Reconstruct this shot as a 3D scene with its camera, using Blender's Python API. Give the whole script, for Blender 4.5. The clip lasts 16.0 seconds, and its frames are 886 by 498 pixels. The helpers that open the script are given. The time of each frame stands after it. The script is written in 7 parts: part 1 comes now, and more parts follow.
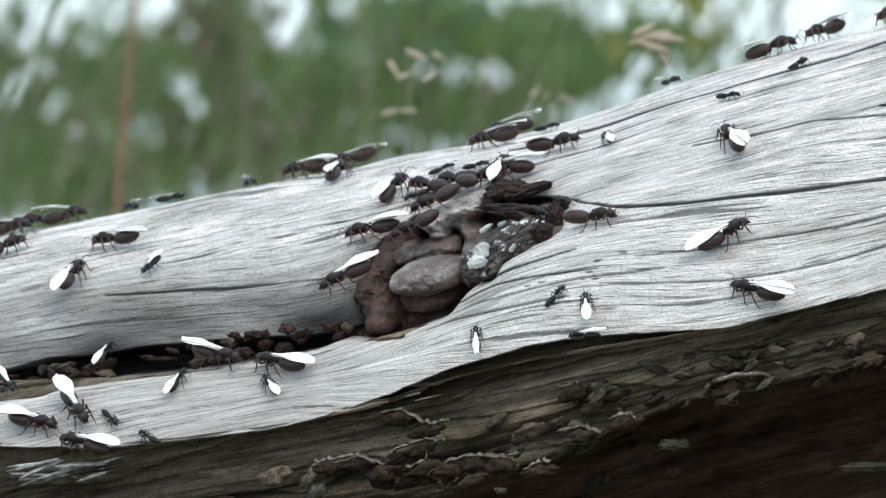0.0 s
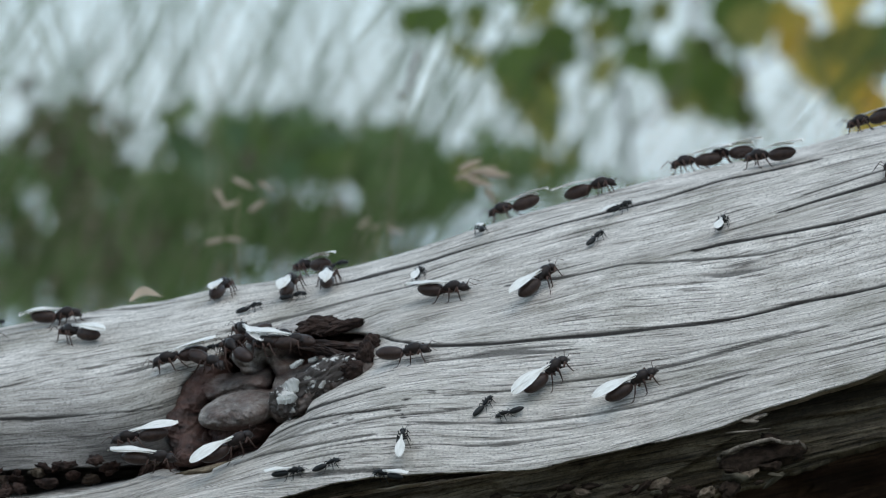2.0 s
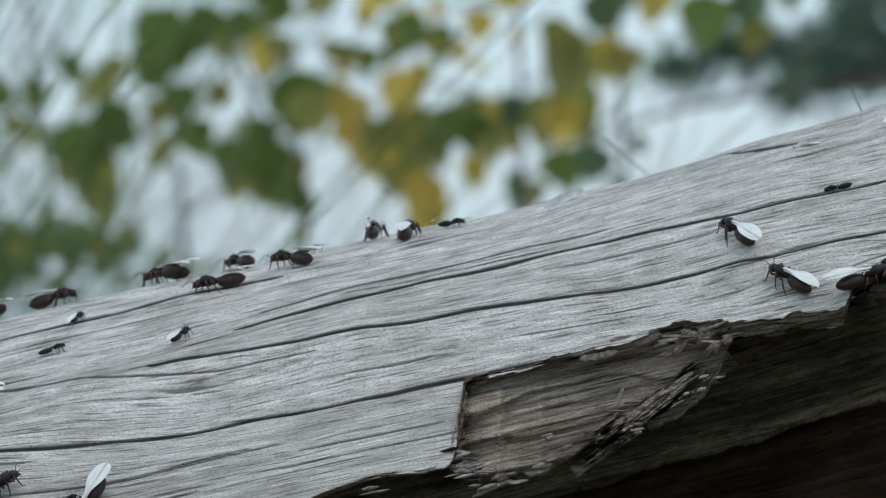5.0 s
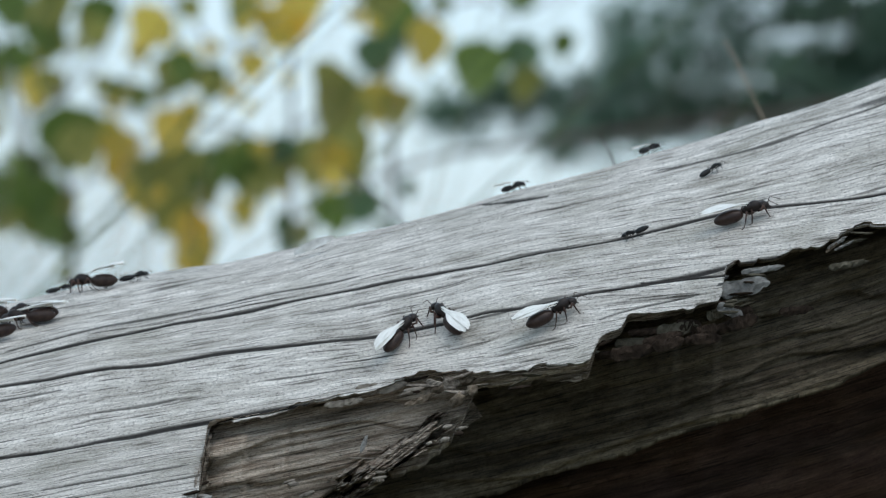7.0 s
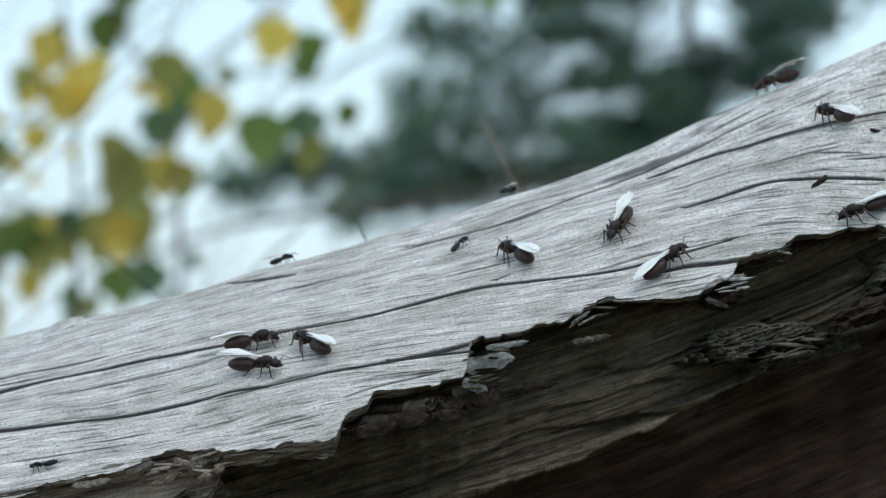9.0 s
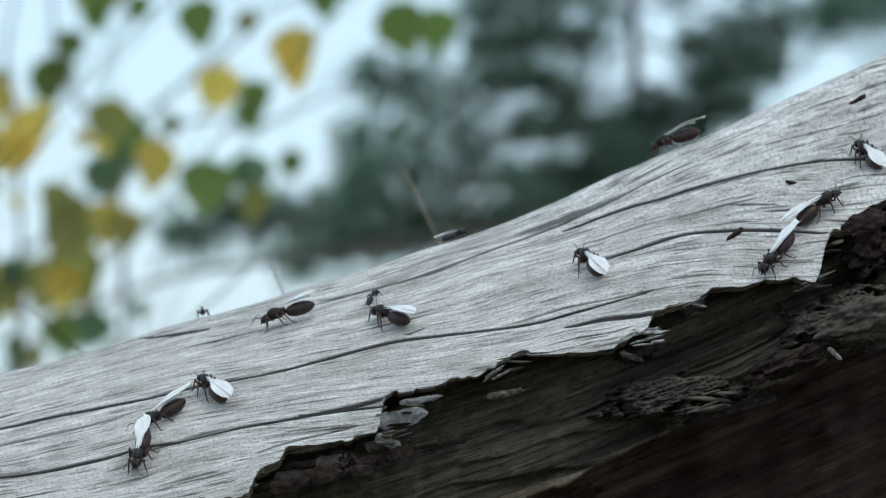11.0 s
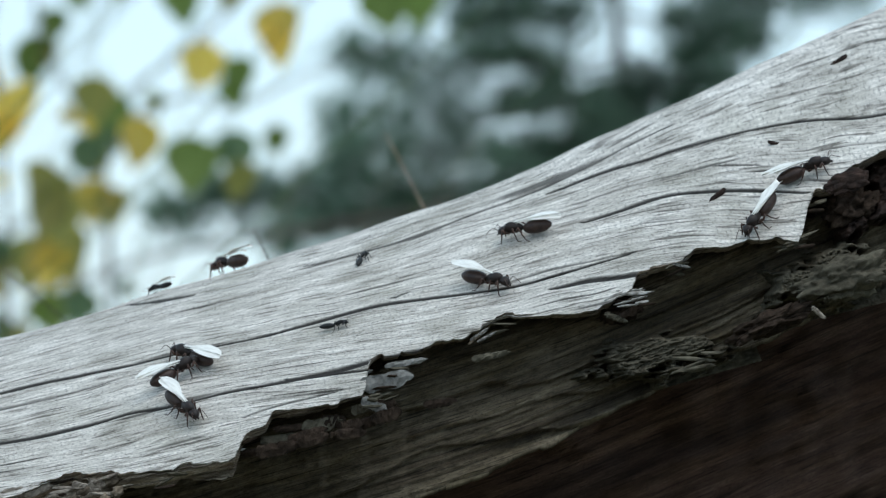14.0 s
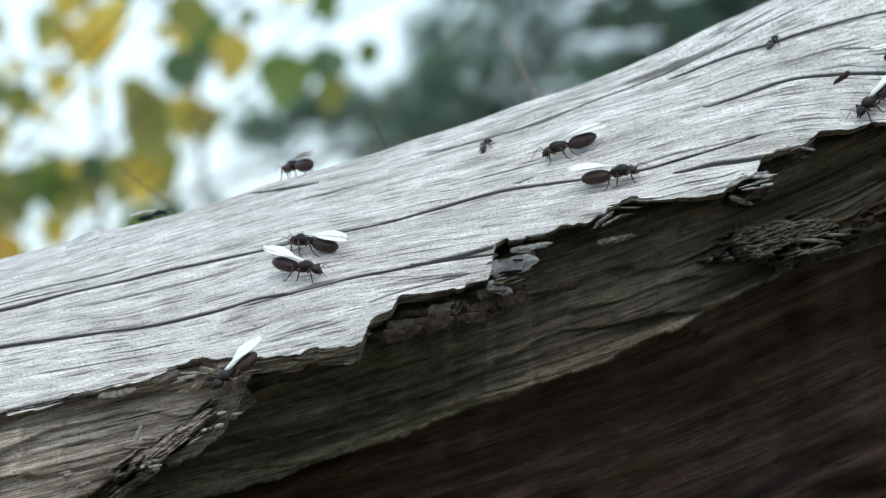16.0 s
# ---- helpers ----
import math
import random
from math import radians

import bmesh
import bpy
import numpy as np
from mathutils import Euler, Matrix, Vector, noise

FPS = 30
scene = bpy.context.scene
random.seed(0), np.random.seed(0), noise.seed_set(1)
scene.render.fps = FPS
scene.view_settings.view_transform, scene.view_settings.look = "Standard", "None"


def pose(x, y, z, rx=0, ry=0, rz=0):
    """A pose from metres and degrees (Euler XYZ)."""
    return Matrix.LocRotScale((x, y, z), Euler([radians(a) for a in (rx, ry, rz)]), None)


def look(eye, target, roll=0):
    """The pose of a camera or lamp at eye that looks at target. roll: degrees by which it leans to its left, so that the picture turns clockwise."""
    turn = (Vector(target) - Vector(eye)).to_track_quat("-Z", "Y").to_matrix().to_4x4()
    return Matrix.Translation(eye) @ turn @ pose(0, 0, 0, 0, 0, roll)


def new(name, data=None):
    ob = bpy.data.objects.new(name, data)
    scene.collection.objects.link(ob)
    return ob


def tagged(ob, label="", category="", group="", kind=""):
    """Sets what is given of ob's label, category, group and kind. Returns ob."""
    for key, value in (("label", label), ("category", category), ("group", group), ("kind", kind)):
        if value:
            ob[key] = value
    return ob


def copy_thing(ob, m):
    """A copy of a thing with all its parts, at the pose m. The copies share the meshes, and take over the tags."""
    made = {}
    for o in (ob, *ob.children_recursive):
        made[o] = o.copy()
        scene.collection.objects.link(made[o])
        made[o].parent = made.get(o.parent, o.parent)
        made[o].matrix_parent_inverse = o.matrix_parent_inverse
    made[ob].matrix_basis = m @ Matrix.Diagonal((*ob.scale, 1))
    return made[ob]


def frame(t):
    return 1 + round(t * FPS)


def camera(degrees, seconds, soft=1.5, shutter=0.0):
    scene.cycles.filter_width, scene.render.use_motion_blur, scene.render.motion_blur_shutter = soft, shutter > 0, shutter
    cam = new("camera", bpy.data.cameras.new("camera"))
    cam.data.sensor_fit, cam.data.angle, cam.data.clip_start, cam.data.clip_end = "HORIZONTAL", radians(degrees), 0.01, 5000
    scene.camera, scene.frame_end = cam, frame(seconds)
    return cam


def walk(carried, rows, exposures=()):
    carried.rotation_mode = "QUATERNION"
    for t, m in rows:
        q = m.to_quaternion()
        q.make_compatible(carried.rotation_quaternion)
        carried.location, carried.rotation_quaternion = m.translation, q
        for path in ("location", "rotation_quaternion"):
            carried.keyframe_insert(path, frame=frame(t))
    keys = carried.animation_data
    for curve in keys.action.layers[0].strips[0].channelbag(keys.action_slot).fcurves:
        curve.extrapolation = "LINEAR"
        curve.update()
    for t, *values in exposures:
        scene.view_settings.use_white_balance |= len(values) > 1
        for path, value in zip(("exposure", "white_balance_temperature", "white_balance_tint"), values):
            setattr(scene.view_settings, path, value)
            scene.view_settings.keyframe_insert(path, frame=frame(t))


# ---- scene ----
cam = camera(10, 16.0, soft=1.2)
cam.data.dof.use_dof = True
cam.data.dof.focus_distance = 0.735
cam.data.dof.aperture_fstop = 52.0
PATH = [
    (0, (-0.02697, -0.74626, -0.00709), (-0.14481, -0.00588, -0.02841), -2.29),
    (0.5, (-0.02587, -0.74577, -0.00638), (-0.13694, -0.00422, -0.02256), -2.05),
    (1, (-0.02367, -0.74694, -0.00611), (-0.12887, -0.00443, -0.01632), -1.65),
    (1.5, (-0.01948, -0.74444, -0.00518), (-0.12377, -0.00174, -0.01010), -1.26),
    (2, (-0.02035, -0.74551, -0.00459), (-0.11659, -0.00173, -0.00890), -0.97),
    (2.5, (-0.01769, -0.74551, -0.00376), (-0.10690, -0.00084, -0.00583), -0.51),
    (3, (-0.02001, -0.74773, -0.00465), (-0.08753, -0.00078, -0.00515), -0.60),
    (3.5, (-0.01423, -0.74886, -0.00475), (-0.06916, -0.00087, -0.00402), -0.57),
    (4, (-0.01235, -0.74892, -0.00384), (-0.05730, -0.00027, 0.00005), -0.46),
    (4.2, (-0.01004, -0.74996, -0.00221), (-0.05390, -0.00126, 0.00300), -0.65),
    (6.3, (0.00178, -0.74819, 0.00293), (-0.01080, 0.00167, 0.01054), 2.44),
    (6.5, (0.00163, -0.74919, 0.00301), (-0.00691, 0.00070, 0.01254), 2.12),
    (7, (0.00115, -0.75092, 0.00240), (0.00115, -0.00104, 0.01551), 1.85),
    (7.5, (0.00197, -0.75089, 0.00184), (0.00950, -0.00108, 0.01704), 1.05),
    (8, (0.00395, -0.75276, 0.00286), (0.01909, -0.00317, 0.02254), 1.00),
    (8.5, (0.00569, -0.75453, 0.00239), (0.02724, -0.00518, 0.02514), 0.58),
    (9, (0.00850, -0.75490, 0.00395), (0.03846, -0.00589, 0.02795), 1.13),
    (9.5, (0.01075, -0.75535, 0.00293), (0.04690, -0.00654, 0.02501), 1.23),
    (9.7, (0.01174, -0.75362, 0.00369), (0.04745, -0.00481, 0.02620), 1.24),
    (11.8, (0.01459, -0.74981, 0.00552), (0.05246, -0.00155, 0.03972), 0.75),
    (12, (0.01410, -0.75042, 0.00560), (0.05187, -0.00214, 0.03946), 0.97),
    (12.5, (0.01423, -0.75032, 0.00510), (0.05133, -0.00191, 0.03664), 0.55),
    (13, (0.01362, -0.75040, 0.00451), (0.05035, -0.00194, 0.03564), 0.49),
    (13.5, (0.01397, -0.75087, 0.00396), (0.05311, -0.00247, 0.03320), 0.55),
    (14, (0.01462, -0.75185, 0.00314), (0.05371, -0.00338, 0.03086), 0.33),
    (14.5, (0.01461, -0.75133, 0.00216), (0.05206, -0.00269, 0.02735), 0.16),
    (15, (0.01300, -0.75104, 0.00104), (0.04643, -0.00213, 0.02393), -0.02),
    (15.5, (0.01074, -0.75251, 0.00000), (0.04157, -0.00341, 0.01996), -0.10),
    (16, (0.00888, -0.75282, -0.00221), (0.03526, -0.00345, 0.01369), 0.03),
]

EXPOSURE = [(0, 0.68, 6780, 14), (0.5, 0.44, 6720, 13), (1, 0.20, 6600, 12), (1.5, 0.0, 6550, 12), (2, -0.08, 6550, 12), (3, -0.2, 6550, 12), (3.5, -0.26, 6530, 12), (4, -0.27, 6530, 12), (6.5, -0.06, 6530, 12), (8, 0.02, 6500, 11), (9.5, 0.1, 6450, 11), (12, -0.03, 6350, 10), (13, 0.05, 6400, 10), (14, 0.14, 6500, 9), (15, 0.31, 6520, 11), (16, 0.48, 6580, 12)]
walk(cam, [(t, look(e, g, r)) for t, e, g, r in PATH], EXPOSURE)

# ---- light: an overcast summer day ----
world = bpy.data.worlds.new("overcast_sky")
scene.world = world
world.use_nodes = True
wn, wl = world.node_tree.nodes, world.node_tree.links
sky = wn.new("ShaderNodeTexSky")
sky.sky_type = "NISHITA"
sky.sun_disc = False
sky.sun_elevation = radians(52)
sky.sun_rotation = radians(205)
sky.air_density, sky.dust_density, sky.ozone_density = 1.0, 1.0, 1.0
wl.new(sky.outputs[0], wn["Background"].inputs[0])
wn["Background"].inputs[1].default_value = 0.05
cloud = wn.new("ShaderNodeBackground")  # even cloud cover over the whole sky
cloud.inputs[0].default_value = (0.61, 0.84, 1.0, 1)
cloud.inputs[1].default_value = 0.74
both = wn.new("ShaderNodeAddShader")
wl.new(wn["Background"].outputs[0], both.inputs[0])
wl.new(cloud.outputs[0], both.inputs[1])
wl.new(both.outputs[0], wn["World Output"].inputs[0])
sun = new("sun", bpy.data.lights.new("sun", "SUN"))
sun.data.energy, sun.data.angle, sun.data.color = 0.9, radians(40), (1.0, 0.94, 0.86)
sun.matrix_world = look((0.8, -0.9, 2.6), (0, 0, 0))
scene.view_settings.exposure = 0.0


# ---- materials ----
def mat(name, rough=0.7, colour=(0.5, 0.5, 0.5), metal=0.0):
    m = bpy.data.materials.new(name)
    m.use_nodes = True
    b = m.node_tree.nodes["Principled BSDF"]
    b.inputs["Base Color"].default_value = (*colour, 1)
    b.inputs["Roughness"].default_value = rough
    b.inputs["Metallic"].default_value = metal
    return m, m.node_tree.nodes, m.node_tree.links, b


def ramp(n, stops):
    r = n.new("ShaderNodeValToRGB")
    while len(r.color_ramp.elements) < len(stops):
        r.color_ramp.elements.new(0.5)
    for e, (p, c) in zip(r.color_ramp.elements, stops):
        e.position, e.color = p, (*c, 1)
    return r


def tex(n, l, source, scale, size=1.0, detail=4.0, rough=0.6):
    mp = n.new("ShaderNodeMapping")
    mp.inputs["Scale"].default_value = scale
    l.new(source, mp.inputs["Vector"])
    t = n.new("ShaderNodeTexNoise")
    t.inputs["Scale"].default_value = size
    t.inputs["Detail"].default_value = detail
    t.inputs["Roughness"].default_value = rough
    l.new(mp.outputs[0], t.inputs["Vector"])
    return t.outputs["Fac"]


def mixc(n, l, fac, a, b, kind="MIX"):
    m = n.new("ShaderNodeMix")
    m.data_type, m.blend_type = "RGBA", kind
    for v, i in ((fac, 0), (a, 6), (b, 7)):
        if isinstance(v, (int, float)):
            m.inputs[i].default_value = v
        elif isinstance(v, tuple):
            m.inputs[i].default_value = (*v, 1)
        else:
            l.new(v, m.inputs[i])
    return m.outputs[2]


def bump(n, l, b, height, strength, distance):
    k = n.new("ShaderNodeBump")
    k.inputs["Strength"].default_value = strength
    k.inputs["Distance"].default_value = distance
    l.new(height, k.inputs["Height"])
    l.new(k.outputs[0], b.inputs["Normal"])


def wood(name, stops, stain_shade, stain_at, dirt_shade, relief=0.0004, crumble=0.0, strata=0.0):
    """Weathered wood: fibres along u of the UV map (metres), stains, dirty cracks, and painted shade in recesses."""
    m, n, l, b = mat(name, 0.85)
    b.inputs["Specular IOR Level"].default_value = 0.25
    un = n.new("ShaderNodeUVMap")
    un.uv_map = "UVMap"
    uv = un.outputs[0]
    fine = tex(n, l, uv, (300, 4600, 1), 1.0, 5.0, 0.7)
    coarse = tex(n, l, uv, (55, 900, 1), 1.0, 4.0, 0.65)
    line = tex(n, l, uv, (45, 2100, 1), 1.0, 3.0, 0.6)
    blot = tex(n, l, uv, (60, 150, 1), 1.0, 5.0, 0.6)
    speck = tex(n, l, uv, (2200, 4200, 1), 1.0, 2.0, 0.5)
    mean = n.new("ShaderNodeMath")
    mean.operation = "MULTIPLY_ADD"
    l.new(fine, mean.inputs[0])
    mean.inputs[1].default_value = 0.55
    half = n.new("ShaderNodeMath")
    half.operation = "MULTIPLY"
    l.new(coarse, half.inputs[0])
    half.inputs[1].default_value = 0.45
    l.new(half.outputs[0], mean.inputs[2])
    r = ramp(n, stops)
    l.new(mean.outputs[0], r.inputs[0])
    sr = ramp(n, [(stain_at, (0, 0, 0)), (stain_at + 0.2, (1, 1, 1))])
    l.new(blot, sr.inputs[0])
    c = mixc(n, l, sr.outputs[0], r.outputs[0], mixc(n, l, 1.0, r.outputs[0], stain_shade, "MULTIPLY"))
    pr = ramp(n, [(0.32, (0.60, 0.60, 0.60)), (0.46, (1, 1, 1)), (0.60, (1.0, 1.0, 1.0)), (0.70, (1.22, 1.22, 1.22))])
    l.new(speck, pr.inputs[0])
    c = mixc(n, l, 1.0, c, pr.outputs[0], "MULTIPLY")
    streak = tex(n, l, uv, (130, 3600, 1), 1.0, 2.0, 0.5)
    kr = ramp(n, [(0.35, (0.40, 0.39, 0.38)), (0.42, (1, 1, 1)), (0.60, (1, 1, 1)), (0.70, (1.12, 1.12, 1.12))])
    l.new(streak, kr.inputs[0])
    c = mixc(n, l, 1.0, c, kr.outputs[0], "MULTIPLY")
    lr = ramp(n, [(0.625, (1, 1, 1)), (0.665, (0.30, 0.29, 0.28))])
    l.new(line, lr.inputs[0])
    c = mixc(n, l, 1.0, c, lr.outputs[0], "MULTIPLY")
    if strata:
        beds = tex(n, l, uv, (9, 330, 1), 1.0, 3.0, 0.55)
        br = ramp(n, [(0.36, (0.42, 0.40, 0.38)), (0.50, (1, 1, 1)), (0.64, (1.5, 1.5, 1.48))])
        l.new(beds, br.inputs[0])
        c = mixc(n, l, strata, c, br.outputs[0], "MULTIPLY")
    if crumble:
        lumpy = tex(n, l, uv, (500, 900, 1), 1.0, 6.0, 0.7)
        cr = ramp(n, [(0.36, (0.30, 0.27, 0.24)), (0.50, (1, 1, 1)), (0.66, (1.35, 1.33, 1.28))])
        l.new(lumpy, cr.inputs[0])
        c = mixc(n, l, crumble, c, cr.outputs[0], "MULTIPLY")
    # mixes in grime and painted shade from the second UV map
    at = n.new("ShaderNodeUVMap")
    at.uv_map = "WearShade"
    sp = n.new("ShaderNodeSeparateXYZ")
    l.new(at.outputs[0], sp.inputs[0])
    c = mixc(n, l, sp.outputs[0], c, dirt_shade)
    l.new(c, b.inputs["Base Color"])
    h = n.new("ShaderNodeMath")
    h.operation = "MULTIPLY_ADD"
    l.new(speck, h.inputs[0])
    h.inputs[1].default_value = 0.35
    l.new(mean.outputs[0], h.inputs[2])
    rough_h = h.outputs[0]
    if crumble:
        hh = n.new("ShaderNodeMath")
        hh.operation = "MULTIPLY_ADD"
        l.new(lumpy, hh.inputs[0])
        hh.inputs[1].default_value = 2.2
        l.new(rough_h, hh.inputs[2])
        rough_h = hh.outputs[0]
    bump(n, l, b, rough_h, 0.75, relief)
    return m


M_WOOD = wood("weathered_grey_wood", [(0.32, (0.175, 0.158, 0.138)), (0.42, (0.435, 0.395, 0.352)), (0.50, (0.60, 0.55, 0.498)), (0.61, (0.86, 0.80, 0.735))], (0.68, 0.68, 0.65), 0.48, (0.012, 0.010, 0.009))
M_INNER = wood("torn_inner_wood", [(0.34, (0.12, 0.082, 0.058)), (0.45, (0.34, 0.262, 0.20)), (0.53, (0.51, 0.415, 0.33)), (0.62, (0.72, 0.61, 0.50))], (0.55, 0.50, 0.44), 0.50, (0.03, 0.024, 0.018), 0.0007)
M_ROT = wood("rotten_brown_wood", [(0.34, (0.075, 0.056, 0.036)), (0.45, (0.15, 0.116, 0.078)), (0.54, (0.20, 0.158, 0.108)), (0.66, (0.29, 0.235, 0.17))], (0.55, 0.52, 0.44), 0.47, (0.012, 0.009, 0.007), 0.0006, 0.55, 0.9)


def organic(name, low, high, scale, rough=0.6, relief=0.0003, spec=0.4):
    m, n, l, b = mat(name, rough)
    b.inputs["Specular IOR Level"].default_value = spec
    co = n.new("ShaderNodeTexCoord").outputs["Object"]
    f = tex(n, l, co, (1, 1, 1), scale, 6.0, 0.65)
    big = tex(n, l, co, (1, 1, 1), scale * 0.22, 3.0, 0.5)
    r = ramp(n, [(0.32, low), (0.68, high)])
    l.new(f, r.inputs[0])
    br = ramp(n, [(0.35, (0.6, 0.6, 0.6)), (0.6, (1, 1, 1))])
    l.new(big, br.inputs[0])
    l.new(mixc(n, l, 1.0, r.outputs[0], br.outputs[0], "MULTIPLY"), b.inputs["Base Color"])
    bump(n, l, b, f, 0.6, relief)
    return m


def leafy(name, low, high, through_light=0.35, scale=40.0):
    m, n, l, b = mat(name, 0.55)
    co = n.new("ShaderNodeTexCoord").outputs["Object"]
    f = tex(n, l, co, (1, 1, 1), scale, 4.0, 0.6)
    oi = n.new("ShaderNodeObjectInfo")
    r = ramp(n, [(0.3, low), (0.7, high)])
    l.new(f, r.inputs[0])
    hs = n.new("ShaderNodeHueSaturation")
    l.new(r.outputs[0], hs.inputs["Color"])
    mr = n.new("ShaderNodeMapRange")
    mr.inputs[3].default_value, mr.inputs[4].default_value = 0.9, 1.45
    l.new(oi.outputs["Random"], mr.inputs[0])
    l.new(mr.outputs[0], hs.inputs["Value"])
    l.new(hs.outputs[0], b.inputs["Base Color"])
    tr = n.new("ShaderNodeBsdfTranslucent")
    l.new(hs.outputs[0], tr.inputs[0])
    ad = n.new("ShaderNodeMixShader")
    ad.inputs[0].default_value = through_light
    l.new(b.outputs[0], ad.inputs[1])
    l.new(tr.outputs[0], ad.inputs[2])
    l.new(ad.outputs[0], n["Material Output"].inputs[0])
    return m


def knot_wood():
    """Reddish rotten wood where the Wear map is 0, grey polished wood where it is 1."""
    m, n, l, b = mat("carved_knot_wood", 0.55)
    b.inputs["Specular IOR Level"].default_value = 0.3
    co = n.new("ShaderNodeTexCoord").outputs["Object"]
    f = tex(n, l, co, (1, 1, 1), 900, 6.0, 0.7)
    g = tex(n, l, co, (1, 1, 2.5), 260, 4.0, 0.6)
    red = ramp(n, [(0.35, (0.016, 0.007, 0.005)), (0.66, (0.092, 0.044, 0.033))])
    grey = ramp(n, [(0.33, (0.15, 0.12, 0.10)), (0.5, (0.36, 0.32, 0.285)), (0.66, (0.56, 0.515, 0.47))])
    l.new(g, red.inputs[0])
    l.new(f, grey.inputs[0])
    at = n.new("ShaderNodeUVMap")
    at.uv_map = "WearShade"
    sp = n.new("ShaderNodeSeparateXYZ")
    l.new(at.outputs[0], sp.inputs[0])
    l.new(mixc(n, l, sp.outputs[0], red.outputs[0], grey.outputs[0]), b.inputs["Base Color"])
    bump(n, l, b, f, 0.6, 0.0003)
    return m


M_CARVED = knot_wood()
M_SPLINT = organic("grey_splinter_wood", (0.12, 0.105, 0.09), (0.56, 0.53, 0.49), 900, 0.8, 0.0003, 0.2)
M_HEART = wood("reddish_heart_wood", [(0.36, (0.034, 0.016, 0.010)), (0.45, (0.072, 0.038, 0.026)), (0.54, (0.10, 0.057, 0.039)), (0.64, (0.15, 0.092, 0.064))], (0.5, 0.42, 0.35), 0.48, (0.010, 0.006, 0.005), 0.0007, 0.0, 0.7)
M_KNOT_DARK = organic("dark_crumbling_wood", (0.014, 0.009, 0.006), (0.070, 0.047, 0.034), 900, 0.9, 0.0006, 0.1)
M_CRUMB = organic("pale_brown_crumbs", (0.05, 0.034, 0.022), (0.27, 0.21, 0.155), 1100, 0.9, 0.0004, 0.1)
M_RIM = organic("pale_peeling_bark", (0.05, 0.036, 0.025), (0.36, 0.30, 0.245), 1500, 0.85, 0.0004, 0.1)
M_CHIP = organic("grey_wood_chip", (0.14, 0.13, 0.12), (0.38, 0.36, 0.33), 600, 0.85, 0.00012, 0.2)
M_INNER_CHIP = organic("grey_brown_wood_chip", (0.13, 0.10, 0.08), (0.46, 0.39, 0.32), 1200, 0.85, 0.0003, 0.2)
M_SHAG = organic("olive_grey_rotten_wood", (0.05, 0.043, 0.030), (0.155, 0.134, 0.098), 700, 0.9, 0.0005, 0.1)
M_SHED = organic("pale_membrane", (0.55, 0.53, 0.48), (0.74, 0.73, 0.70), 900, 0.4, 0.0001)
M_RUST = organic("rust_brown_rot", (0.013, 0.007, 0.005), (0.06, 0.031, 0.022), 1200, 0.85, 0.0005, 0.15)
M_CHAR = organic("dark_splinter_wood", (0.012, 0.008, 0.007), (0.07, 0.04, 0.03), 700, 0.75, 0.0005, 0.2)
M_FLAKE = organic("pale_flaking_resin", (0.075, 0.06, 0.052), (0.82, 0.79, 0.75), 420, 0.55, 0.0008)
next(e for e in M_FLAKE.node_tree.nodes if e.bl_idname == "ShaderNodeValToRGB").color_ramp.elements[0].position = 0.54
next(e for e in M_FLAKE.node_tree.nodes if e.bl_idname == "ShaderNodeValToRGB").color_ramp.elements[1].position = 0.61
M_BARK = organic("twig_bark", (0.05, 0.035, 0.03), (0.16, 0.11, 0.09), 120)
M_GROUND = organic("grassy_ground", (0.045, 0.047, 0.021), (0.125, 0.11, 0.055), 3.0, 0.9, 0.02)
M_GREEN = leafy("birch_leaf_green", (0.11, 0.165, 0.035), (0.20, 0.265, 0.065), 0.6)
M_YELLOW = leafy("birch_leaf_yellow", (0.70, 0.47, 0.06), (0.93, 0.68, 0.16), 0.62)
M_OLIVE = leafy("birch_leaf_turning", (0.26, 0.25, 0.06), (0.42, 0.38, 0.11), 0.55)
# green leaf in shade: the shade is put into its colour
M_SHADE = leafy("birch_leaf_shaded_green", (0.09, 0.15, 0.075), (0.15, 0.22, 0.11), 0.45)
M_GRASS = leafy("grass_green", (0.06, 0.10, 0.026), (0.13, 0.18, 0.055), 0.3, 4.0)
M_HERB = leafy("herb_leaf_green", (0.06, 0.12, 0.03), (0.17, 0.24, 0.08), 0.4, 9.0)
M_BROWN = leafy("dry_herb_brown", (0.11, 0.08, 0.05), (0.22, 0.16, 0.105), 0.4, 9.0)
M_STRAW = leafy("dry_grass", (0.40, 0.29, 0.20), (0.68, 0.55, 0.43), 0.3, 8.0)
M_STALK = leafy("olive_stalk", (0.16, 0.14, 0.07), (0.28, 0.24, 0.13), 0.2, 9.0)
M_RED = leafy("reddish_stem", (0.30, 0.085, 0.055), (0.46, 0.17, 0.11), 0.15, 8.0)
M_NEEDLE = leafy("spruce_needles", (0.074, 0.132, 0.086), (0.145, 0.235, 0.158), 0.3, 2.0)
m_, n_, l_, b_ = mat("lake_water", 0.12, (0.02, 0.03, 0.035))
co_ = n_.new("ShaderNodeTexCoord").outputs["Object"]
bump(n_, l_, b_, tex(n_, l_, co_, (1, 2.5, 1), 2.0, 3.0), 0.4, 0.05)
M_WATER = m_


# ---- helpers for building ----
def part(name, bm, material, parent=None, label="", smooth=True):
    me = bpy.data.meshes.new(name)
    bm.to_mesh(me)
    bm.free()
    me.materials.append(material)
    if smooth:
        me.polygons.foreach_set("use_smooth", [True] * len(me.polygons))
    ob = new(name, me)
    if parent:
        ob.parent = parent
    return tagged(ob, label)


